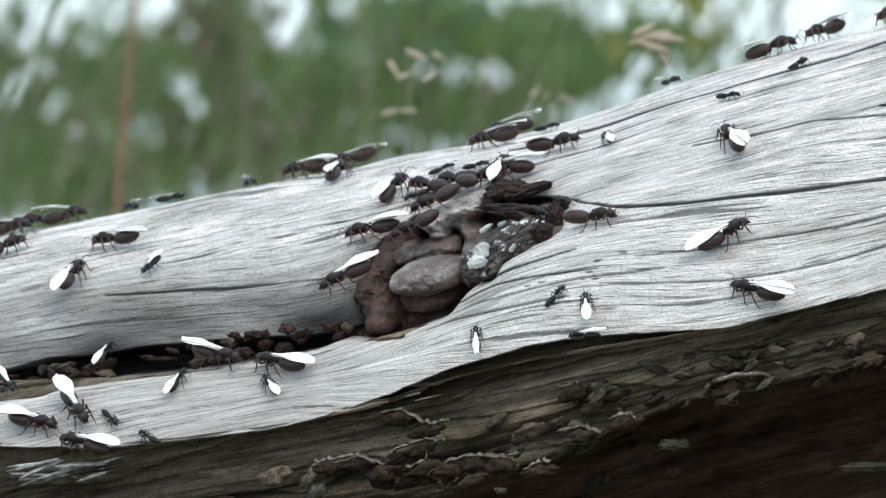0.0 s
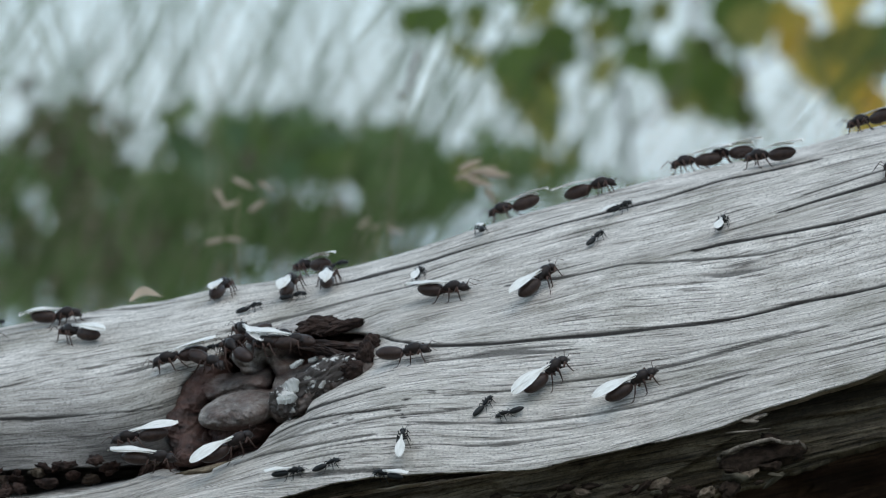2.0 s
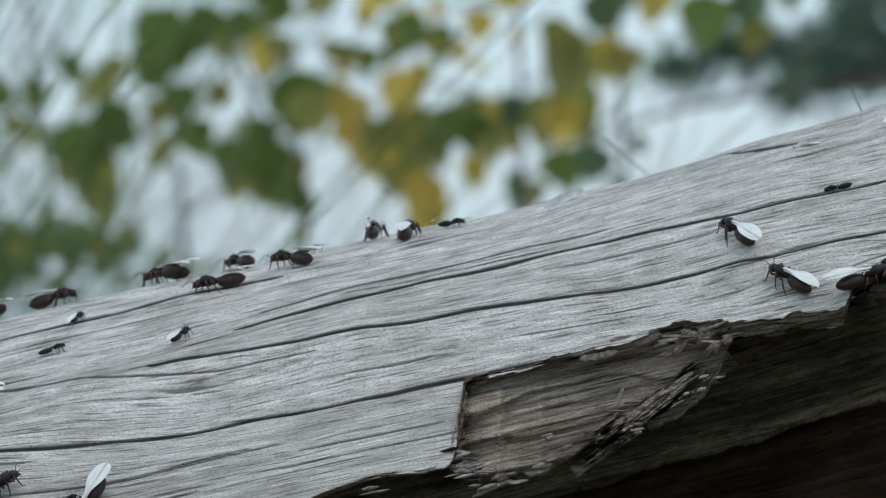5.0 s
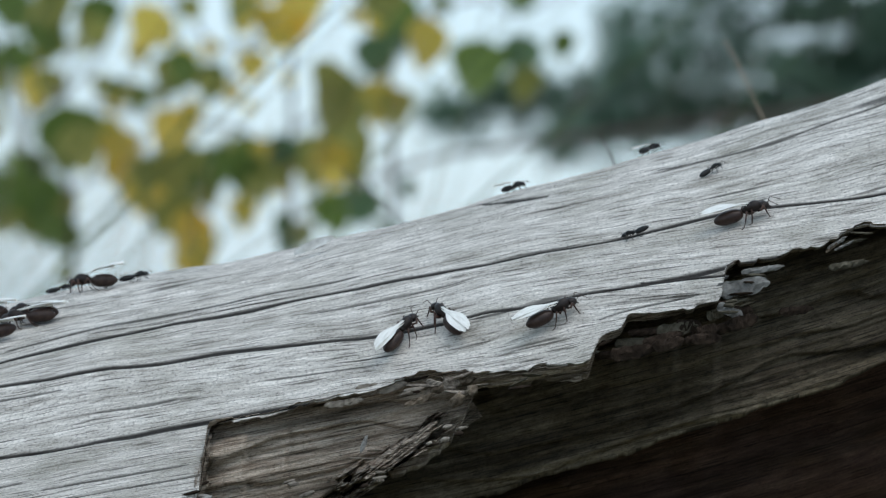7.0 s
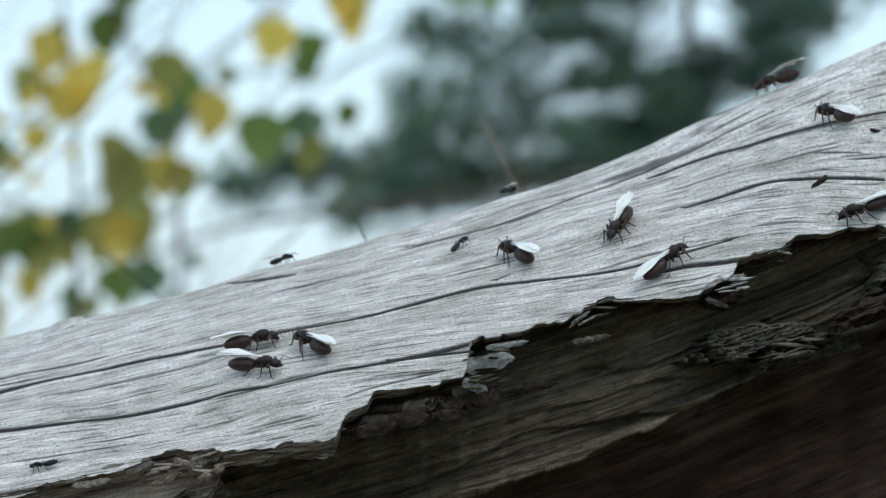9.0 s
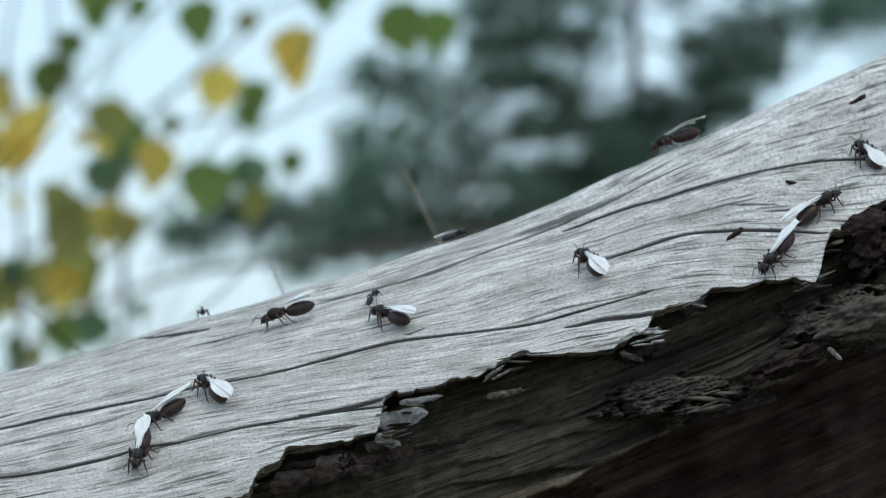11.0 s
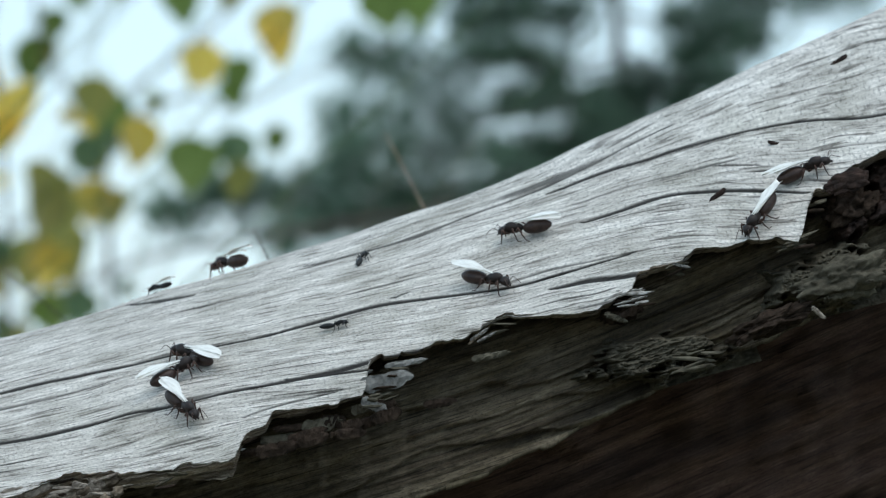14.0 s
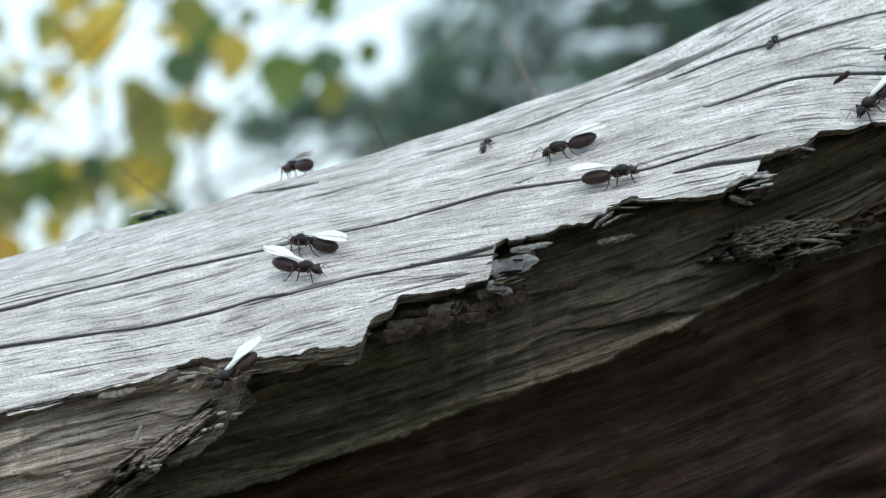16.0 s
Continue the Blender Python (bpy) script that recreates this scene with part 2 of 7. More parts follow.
def empty(name, at=(0, 0, 0)):
    ob = new(name)
    ob.empty_display_size = 0.01
    ob.location = at
    return ob


RNG = np.random.RandomState(11)
TABLE = RNG.rand(256, 256)


def lattice(x, y, k=0):
    """Smooth value noise in -1..1 on unit cells."""
    x, y = np.asarray(x, float) + 37.3 * k, np.asarray(y, float) + 71.9 * k
    i, j = np.floor(x).astype(int), np.floor(y).astype(int)
    f, g = x - i, y - j
    f, g = f * f * (3 - 2 * f), g * g * (3 - 2 * g)
    a, b = TABLE[i & 255, j & 255], TABLE[(i + 1) & 255, j & 255]
    c, d = TABLE[i & 255, (j + 1) & 255], TABLE[(i + 1) & 255, (j + 1) & 255]
    return 2 * ((a * (1 - f) + b * f) * (1 - g) + (c * (1 - f) + d * f) * g) - 1


def fractal(x, y, k=0, octaves=4, gain=0.5):
    out, amp = 0, 1.0
    for o in range(octaves):
        out = out + amp * lattice(x * 2**o, y * 2**o, k + o)
        amp *= gain
    return out


def curve_at(knots, x, soft=0.0):
    """Values along knots (millimetres in, metres out), rounded over soft metres."""
    kx, kz = np.array(knots, float).T / 1000
    if not soft:
        return np.interp(x, kx, kz)
    return sum(w * np.interp(x + d * soft, kx, kz) for d, w in ((-1, 0.12), (-0.5, 0.23), (0, 0.3), (0.5, 0.23), (1, 0.12)))


def step(a, b, v):
    t = np.clip((v - a) / (b - a), 0, 1)
    return t * t * (3 - 2 * t)


def sheet(name, V, UVs, dirt_shade, material, parent, label=""):
    """A grid of points (rows, columns, 3) as one smooth mesh."""
    nr, nc = V.shape[:2]
    idx = np.arange(nr * nc).reshape(nr, nc)
    quads = np.stack([idx[:-1, :-1], idx[:-1, 1:], idx[1:, 1:], idx[1:, :-1]], -1).reshape(-1, 4)
    me = bpy.data.meshes.new(name)
    me.vertices.add(nr * nc)
    me.vertices.foreach_set("co", V.reshape(-1).astype(np.float32))
    me.loops.add(quads.size)
    me.loops.foreach_set("vertex_index", quads.reshape(-1).astype(np.int32))
    me.polygons.add(len(quads))
    me.polygons.foreach_set("loop_start", np.arange(0, quads.size, 4, dtype=np.int32))
    me.polygons.foreach_set("use_smooth", np.ones(len(quads), bool))
    me.update(calc_edges=True)
    me.uv_layers.new(name="UVMap").data.foreach_set("uv", UVs.reshape(-1, 2)[quads.reshape(-1)].reshape(-1).astype(np.float32))
    wear_shade = np.stack([dirt_shade.reshape(-1), dirt_shade.reshape(-1)], -1)
    me.uv_layers.new(name="WearShade").data.foreach_set("uv", wear_shade[quads.reshape(-1)].reshape(-1).astype(np.float32))
    me.materials.append(material)
    ob = new(name, me)
    ob.parent = parent
    return tagged(ob, label)


# ---- the log ----
R_LOG, Y_RIDGE = 0.10, 0.055
TOP = [(-2700, -545), (-306, -41.8), (-226.9, -25.7), (-182.8, -18.6), (-150.3, -13.3), (-129.8, -9.0), (-106.4, -2.6), (-84.9, 1.8), (-60.4, 6.6), (-30.5, 13.7), (0.2, 21.5), (30.7, 31.6), (61.5, 42.2), (78.9, 49.6), (92.0, 56.0), (106.4, 62.9), (124.9, 71.4), (184, 97.9), (900, 400)]
EDGE = [(-2700, -600), (-306, -71.4), (-222.8, -55.4), (-210.7, -54.6), (-195.1, -55.3), (-181.1, -54.3), (-163.2, -52.2), (-150.5, -49.3), (-141.6, -46.7), (-124.8, -43.5), (-100.8, -40.5), (-74.4, -34.7), (-66.6, -32.0), (-54.9, -28.5), (-45.1, -24.9), (-34.2, -23.6), (-32.9, -21.7), (-32.4, -11.4), (-16.7, -7.4), (-9.7, -5.6), (-1.7, -3.1), (5.4, -2.2), (5.9, -2.9), (22.9, -0.8), (23.8, 1.4), (24.8, 3.2), (27.7, 4.3), (28.4, 6.3), (33.4, 6.8), (38.7, 8.1), (41.6, 8.7), (42.2, 9.9), (42.7, 13.9), (44.4, 14.9), (50.5, 15.7), (52.7, 17.0), (56.8, 17.8), (58.1, 18.9), (62.7, 20.7), (75.6, 21.7), (76.9, 22.9), (80.8, 24.8), (81.5, 25.9), (81.8, 27.2), (87.8, 28.5), (90.1, 29.9), (90.3, 30.4), (96.4, 30.9), (98.0, 31.8), (102.1, 32.7), (105.1, 31.5), (105.7, 33.4), (106.3, 34.0), (106.6, 36.6), (107.4, 37.4), (107.8, 39.2), (111.2, 39.9), (113.6, 43.3), (117.7, 45.5), (133, 52.0), (184, 76.5), (900, 350)]
HOLE = [(-157.7, -39.1), (-150.9, -41.8), (-142.8, -37.3), (-137.4, -32.2), (-128.5, -26.2), (-130.2, -21.9), (-142.0, -20.3), (-151.5, -24.9), (-156.7, -30.1)]
GROOVE_TOP = [(-2700, -570), (-306, -59.2), (-212.3, -44.8), (-199.3, -43.3), (-186.3, -41.7), (-173.0, -41.4), (-163.0, -40.7), (-152.1, -39.1), (-150, -40)]
GROOVE_BOT = [(-2700, -580), (-306, -64.3), (-211.8, -48.3), (-194.5, -45.9), (-174.6, -43.4), (-159.7, -41.7), (-149.7, -41.4), (-148, -42.5)]
CRACKS = []


def crack(knots, half, deep):
    """A drying crack along knots; half width and depth in millimetres."""
    CRACKS.append((knots, half, deep))


crack([(-127.9, -21.6), (-120.0, -23.4), (-109.5, -23.5), (-92.4, -22.1), (-77.5, -20.3), (-58.8, -16.4), (-44.1, -13.5), (-32.3, -11.0), (-16.5, -7.4)], 0.27, 2.2)
crack([(-81.8, -10.6), (-68.7, -8.3), (-47.5, -4.2), (-30.9, -0.4), (-9.7, 2.1), (4.3, 5.0), (19.2, 8.4), (32.0, 11.0), (43.8, 12.9)], 0.21, 1.8)
crack([(-140.9, -14.2), (-113.4, -8.3), (-81.8, -0.9), (-61.1, 3.2)], 0.16, 1.2)
crack([(-110.1, -15.3), (-89.8, -12.2), (-69.4, -10.8), (-51.4, -6.7)], 0.1, 0.8)
crack([(-70.0, -5.9), (-46.9, 0.9), (-24.2, 6.2), (-5.8, 10.5), (11.4, 14.0), (26.3, 17.3), (44.4, 22.7), (66.0, 26.2), (83.6, 31.1)], 0.15, 1.3)
crack([(-66.2, -3.2), (-48.1, 2.2), (-24.4, 8.2), (-7.9, 11.8)], 0.1, 0.8)
crack([(5.5, 22.7), (12.8, 23.7), (18.0, 24.8)], 0.22, 1.2)
crack([(-200.5, -34.1), (-181.6, -33.3), (-171.2, -32.8)], 0.16, 0.8)
crack([(-181.6, -33.3), (-158.8, -32.1)], 0.1, 0.6)
crack([(74, 35.3), (84.1, 38.4), (87.6, 39.5), (90.8, 39.7), (95.5, 39.8), (101.7, 39.7), (108, 39.5)], 0.22, 1.4)
crack([(93, 43.7), (95.3, 43.9), (98.5, 44.1), (102.3, 43.7)], 0.10, 0.9)
crack([(70, 40.5), (85.3, 45.3), (92.1, 47.4), (100.2, 49.6), (108.2, 50.9), (117.4, 51.1), (131, 52.8)], 0.16, 1.2)
crack([(-117.4, -32.3), (-97.6, -28.9), (-78.0, -25.6), (-60.5, -20.3)], 0.1, 0.8)
crack([(-122.9, -36.6), (-105.0, -34.9), (-87.4, -31.9), (-68.0, -27.0)], 0.11, 0.8)
crack([(-89.7, -28.3), (-72.2, -24.0), (-56.6, -19.9)], 0.09, 0.7)
crack([(-58.5, -21.9), (-42.8, -18.7), (-33.0, -16.7)], 0.1, 0.7)
crack([(-213.1, -39.8), (-194.8, -37.7), (-168.1, -36.3)], 0.09, 0.6)
crack([(20.0, 3.8), (29.9, 7.4), (39.8, 10.3)], 0.1, 0.8)
crack([(31.0, 28.1), (53.7, 35.1), (72.3, 42.6), (92.8, 52.4)], 0.12, 0.9)
crack([(-140.9, -36.2), (-137.1, -33.3), (-129.1, -31.1), (-123.9, -29.7)], 0.14, 1.6)
crack([(-142.6, -38.5), (-138.9, -35.7), (-130.7, -34.4), (-118.2, -34.0)], 0.16, 1.8)
crack([(-145.1, -39.9), (-139.6, -38.1), (-131.4, -36.8), (-118.1, -35.0), (-109.8, -33.2)], 0.13, 1.6)
crack([(-141.6, -36.9), (-138.0, -34.3), (-134.1, -32.7), (-129.4, -32.0)], 0.10, 1.4)
crack([(-148.4, -41.8), (-142.4, -39.9), (-133.2, -39.1), (-123.0, -37.8)], 0.10, 1.4)
# gaps above the broken tongues, and short slanting checks
crack([(30.0, 10.6), (34.4, 11.5), (39.3, 12.5), (43.9, 14.1), (52, 16.0)], 0.27, 2.0)
crack([(69.0, 25.2), (71.0, 25.7), (73.7, 26.3), (76.1, 26.6), (80.1, 26.8), (82.4, 27.2), (92, 28.8)], 0.28, 2.0)
crack([(5.5, 1.3), (7.2, 2.2), (9.2, 2.9)], 0.11, 0.8)
crack([(15.0, 1.6), (17.0, 2.6), (19.9, 2.9)], 0.12, 0.8)
crack([(45.8, 22.9), (48.6, 24.5), (49.6, 25.7)], 0.2, 1.0)
rnd_k = random.Random(4)
for cx, cz in ((-119.5, -32.0), (-123.0, -35.2), (-131.5, -36.3)):  # patches of short dark ticks beside the knot
    for k in range(6):
        kx, kz = cx + rnd_k.uniform(-3, 2), cz + rnd_k.uniform(-0.9, 0.9)
        crack([(kx, kz), (kx + rnd_k.uniform(1.0, 2.2), kz + 0.4)], 0.24, 0.5)


LOWER = [(-2700, -598), (-225, -57), (-144, -48), (-103, -41), (-46, -28), (0, -9), (45, 11), (80, 24), (104, 34), (130, 48), (900, 350)]


def top_at(x):
    return curve_at(TOP, x, 0.012)


def torn(x, k):
    """The broken line of a torn edge: short straight runs along the fibres, with sudden steps."""
    out = 0
    for cell, high in ((0.0075, 0.0006), (0.0028, 0.0004), (0.0009, 0.00018)):
        w = x / cell + 0.35 * lattice(x / cell * 0.4, x * 0, k + 1)
        i = np.floor(w).astype(int)
        out = out + high * (2 * TABLE[(i * 7 + 13 * k) & 255, (i * 3 + k) & 255] - 1)
    return out


def edge_at(x):
    z = curve_at(EDGE, x, 0.0004)
    return z + torn(x, 3) * (0.25 + 0.75 * step(-0.05, -0.02, x)) * 0.6


def face_y(x, z):
    """Depth of the round face at height z, before relief."""
    c = np.clip(1 - (top_at(x) - z) / R_LOG, -0.6, 1)
    return Y_RIDGE - R_LOG * np.sqrt(np.maximum(0, 1 - c * c))


def inside(poly, x, z):
    """Signed distance to a polygon in millimetres, positive inside."""
    pts = np.array(poly, float) / 1000
    best, odd = np.full(x.shape, 1e9), np.zeros(x.shape, bool)
    for (ax, az), (bx, bz) in zip(pts, np.roll(pts, -1, 0)):
        ex, ez = bx - ax, bz - az
        t = np.clip(((x - ax) * ex + (z - az) * ez) / (ex * ex + ez * ez), 0, 1)
        best = np.minimum(best, np.hypot(x - ax - t * ex, z - az - t * ez))
        cross = (az > z) != (bz > z)
        odd ^= cross & (x < ax + (z - az) * ex / (ez if abs(ez) > 1e-9 else 1e-9))
    return np.where(odd, best, -best)


# lines that the fibres follow from the crown of the trunk downwards, each with its fibre coordinate
FIBRES = [
    (-0.0035, [(-2700, -549.3), (-226, -30.0), (-180, -22.9), (-140, -14.6), (-100, -5.2), (-60, 3.5), (-20, 13.3), (20, 24.0), (40, 30.3), (60, 36.8), (85.3, 45.3), (92.1, 47.4), (100.2, 49.6), (108.2, 50.9), (117.4, 51.1), (131, 53.5), (900, 385)]),
    (-0.0070, [(-2700, -553.7), (-226, -34.5), (-180, -27.6), (-140, -18.1), (-100, -9.1), (-60, 0.3), (-20, 10.2), (20, 20.0), (40, 25.9), (60, 31.3), (75, 35.8), (84.1, 38.4), (90.8, 39.7), (101.7, 39.7), (115, 39.5), (131, 43), (900, 365)]),
    (-0.0105, [(-2700, -558), (-226, -39.0), (-200.5, -34.1), (-171, -31.6), (-150, -25.5), (-128, -17.0), (-110, -15.0), (-89.8, -11.0), (-70, -5.9), (-46.9, 0.9), (-24.2, 6.2), (-5.8, 10.5), (11.4, 14.0), (26.3, 17.3), (44.4, 22.7), (66, 26.2), (83.6, 31.1), (95, 31.8), (105, 31.5), (120, 33.5), (131, 38), (900, 352)]),
    (-0.0165, [(-2700, -570), (-226, -45.5), (-160, -39.5), (-145, -30.0), (-128, -20.0), (-110, -18.4), (-95, -13.9), (-81.8, -10.6), (-68.7, -8.3), (-47.5, -4.2), (-30.9, -0.4), (-9.7, 2.1), (4.3, 5.0), (19.2, 8.4), (32, 11.0), (43.8, 12.9), (70, 18), (100, 25), (131, 32), (900, 340)]),
    (-0.0225, [(-2700, -580), (-226, -49.5), (-160, -42.6), (-143, -34.0), (-127.9, -23.0), (-120, -23.6), (-109.5, -23.6), (-92.4, -22.1), (-77.5, -20.3), (-58.8, -16.4), (-44.1, -13.5), (-32.3, -11), (-16.5, -7.4), (0, -4.5), (25, 0.5), (60, 9), (131, 28), (900, 330)]),
    (-0.0320, [(-2700, -592), (-226, -54), (-180, -47), (-160, -44.6), (-148, -42.0), (-142, -39.7), (-133, -38.2), (-122.9, -36.6), (-105, -34.9), (-87.4, -31.9), (-68, -27), (-46, -22.4), (-33, -19.4), (0, -12.5), (60, 1), (131, 20), (900, 320)]),
]


def grain(x, z):
    """Fibre coordinate: constant along a fibre; the fibres part round the knot."""
    above, level, v = top_at(x), 0.0, 0.0
    for k, (to, knots) in enumerate(FIBRES):
        below = curve_at(knots, x, 0.010)
        t = np.maximum((above - z) / np.maximum(above - below, 0.0008), 0)
        v = v + (to - level) * (t if k == len(FIBRES) - 1 else np.minimum(t, 1))
        above, level = below, to
    return v + 0.0006 * lattice(x * 35, z * 60, 5) + 0.00013 * lattice(x * 160, v * 500, 6)


def crack_field(x, z):
    depth, dirt_shade = np.zeros(x.shape), np.zeros(x.shape)
    for k, (knots, half, deep) in enumerate(CRACKS):
        a, b = knots[0][0] / 1000, knots[-1][0] / 1000
        zc = curve_at(knots, x, 0.003) + 0.00022 * lattice(x * 110, x * 0, 20 + k) + 0.00007 * lattice(x * 230, x * 0, 90 + k)
        w = half / 1000 * (0.72 + 0.38 * lattice(x * 75, x * 0, 60 + k)) * np.clip(np.minimum(x - a, b - x) / 0.008, 0, 1) ** 0.6
        w = np.maximum(w, 1e-6)
        m = 1 - step(0.0, 1.6, np.abs(z - zc) / (w + 0.00008))
        m = m * (w > 0.00004)
        depth = np.maximum(depth, m * min(deep * 0.2, 0.3 if deep < 2.5 else 0.6) / 1000)
        wide = 1 - step(0.5, 1.35, np.abs(z - zc) / (w + np.where(z > zc, 0.00011 + 0.2 * w, 0.00004)))
        dirt_shade = np.maximum(dirt_shade, wide * (w > 0.00003) * (0.95 if half > 0.13 else 0.8))
    return depth, dirt_shade


def relief(x, z):
    """How far the weathered face stands out from the round form, how deep it is hollowed from the front, and its grime
    and painted shade.
    """
    v = grain(x, z)
    out = 0.0007 * fractal(x * 25, z * 60, 8, 3)
    out = out + 0.00013 * fractal(x * 30, v * 800, 9, 3, 0.6) + 0.00007 * lattice(x * 70, v * 2400, 13)
    # short checks along the fibres
    check = lattice(x * 34, v * 2900, 15) + 0.3 * lattice(x * 120, v * 4200, 16)
    cut = step(0.72, 0.95, check)
    out = out - 0.00015 * cut
    d, dirt_shade = crack_field(x, z)
    out = out - d
    # swollen shoulder beside the knot
    out = out + 0.0035 * np.exp(-((x + 0.126) / 0.022) ** 2 - ((z + 0.040 - 0.35 * (x + 0.126)) / 0.009) ** 2)
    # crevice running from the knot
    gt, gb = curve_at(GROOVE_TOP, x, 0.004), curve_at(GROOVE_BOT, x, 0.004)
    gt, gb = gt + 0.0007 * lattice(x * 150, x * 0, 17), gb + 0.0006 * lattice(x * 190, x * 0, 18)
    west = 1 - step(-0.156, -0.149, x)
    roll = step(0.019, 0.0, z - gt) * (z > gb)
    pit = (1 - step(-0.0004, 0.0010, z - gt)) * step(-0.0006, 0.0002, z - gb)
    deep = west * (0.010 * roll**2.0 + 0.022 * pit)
    s = inside(HOLE, x, z) + 0.0012 * lattice(x * 260, z * 260, 19)
    pit2 = step(-0.0012, 0.0012, s)
    deep = np.maximum(deep, 0.020 * pit2) + 0.003 * step(-0.005, 0.0, s)
    # shade inside the crevice and the knot hole is painted in
    dirt_shade = np.maximum(dirt_shade, 0.85 * np.maximum(west * pit, pit2))
    dirt_shade = np.maximum(dirt_shade, 0.75 * cut)
    # brown staining west of the knot; shading painted along its lower right rim
    stain_shade = 0.5 * np.exp(-((x + 0.166) / 0.013) ** 2 - ((z + 0.0365) / 0.0045) ** 2) + 0.35 * np.exp(-((x + 0.137) / 0.010) ** 2 - ((z + 0.037 - 0.3 * (x + 0.137)) / 0.0022) ** 2)
    dirt_shade = np.maximum(dirt_shade, stain_shade * (0.8 + 0.5 * fractal(x * 150, z * 400, 24, 3)))
    # staining plus painted shade where the wood curls into the crevice
    dirt_shade = np.maximum(dirt_shade, west * 0.95 * roll**0.9 * (0.75 + 0.4 * lattice(x * 90, z * 200, 23)))
    return out, deep, dirt_shade


LOG = empty("log")
tagged(LOG, "grey weathered fallen tree trunk with cracks and torn rotten underside", "log")


def columns(a, b, fine, lo, hi, coarse=0.012):
    return np.concatenate([np.arange(lo, a, coarse), np.arange(a, b, fine), np.arange(b, hi, coarse)])


def runs(*stops):
    """Columns whose step changes from stretch to stretch: (start, step), ..., (end, 0)."""
    return np.concatenate([np.arange(a, b, d) for (a, d), (b, _) in zip(stops, stops[1:])])


def shell():
    x = runs((-2.70, 0.012), (-0.228, 0.0008), (-0.166, 0.00036), (-0.118, 0.0006), (-0.036, 0.0005), (0.131, 0.012), (0.90, 0))
    zt, ze = top_at(x), edge_at(x)
    span = np.arccos(np.clip(1 - (zt - curve_at(LOWER, x, 0.02) + 0.005) / R_LOG, -0.5, 1))
    pe = np.arccos(np.clip(1 - (zt - ze) / R_LOG, -0.5, 1))
    nf = 815
    drop = R_LOG * (1 - np.cos(span))
    share, start = np.linspace(0, 1, nf)[:, None], 0.0
    bands = [(0.28, FIBRES[0][1]), (0.42, FIBRES[1][1]), (0.54, FIBRES[2][1]), (0.70, FIBRES[3][1]), (0.82, FIBRES[4][1])]
    rows, above = zt + 0 * share, zt
    for end, knots in bands:
        below = np.minimum(np.maximum(curve_at(knots, x, 0.010), zt - drop), above - 0.0004)
        t = np.clip((share - start) / (end - start), 0, 1)
        rows = rows + (below - above) * t
        above, start = below, end
    rows = rows + (np.minimum(zt - drop, above) - above) * np.clip((share - start) / (1 - start), 0, 1)
    phi = np.concatenate([np.linspace(-2.2, -0.03, 26)[:, None] + 0 * x, np.minimum(np.arccos(np.clip(1 - (zt - rows) / R_LOG, -0.5, 1)), pe)])
    X = x + 0 * phi
    z0 = zt - R_LOG * (1 - np.cos(phi))
    out, deep, dirt_shade = relief(X, z0)
    back = phi < 0
    out = np.where(back, 0.0011 * fractal(X * 25, z0 * 60, 8, 3) + 0.0002 * fractal(X * 45, (phi * R_LOG) * 900, 9, 2), out)
    dirt_shade, deep = np.where(back, 0, dirt_shade), np.where(back, 0, deep)
    Y = Y_RIDGE - (R_LOG + out) * np.sin(phi) + deep
    Zz = zt - R_LOG + (R_LOG + out) * np.cos(phi)
    V = np.stack([X, Y, Zz], -1)
    UVs = np.stack([X, np.where(back, -phi * R_LOG, grain(X, z0) * 1.5)], -1)
    # broken underside of the shell, evenly darkened
    last = V[-1]
    back_rows = np.array([last + np.stack([x * 0, x * 0 + d, x * 0 + u], -1) for d, u in ((0.0003, -0.0002), (0.0012, 0.0), (0.006, 0.001), (0.018, 0.002))])
    V = np.concatenate([V, back_rows])
    UVs = np.concatenate([UVs, np.repeat(UVs[-1:], 4, 0)])
    dirt_shade = np.concatenate([dirt_shade, np.full((4, len(x)), 0.5)])
    sheet("weathered_shell", V, UVs, dirt_shade, M_WOOD, LOG, "silver-grey sun-bleached outer wood with long drying cracks")


shell()


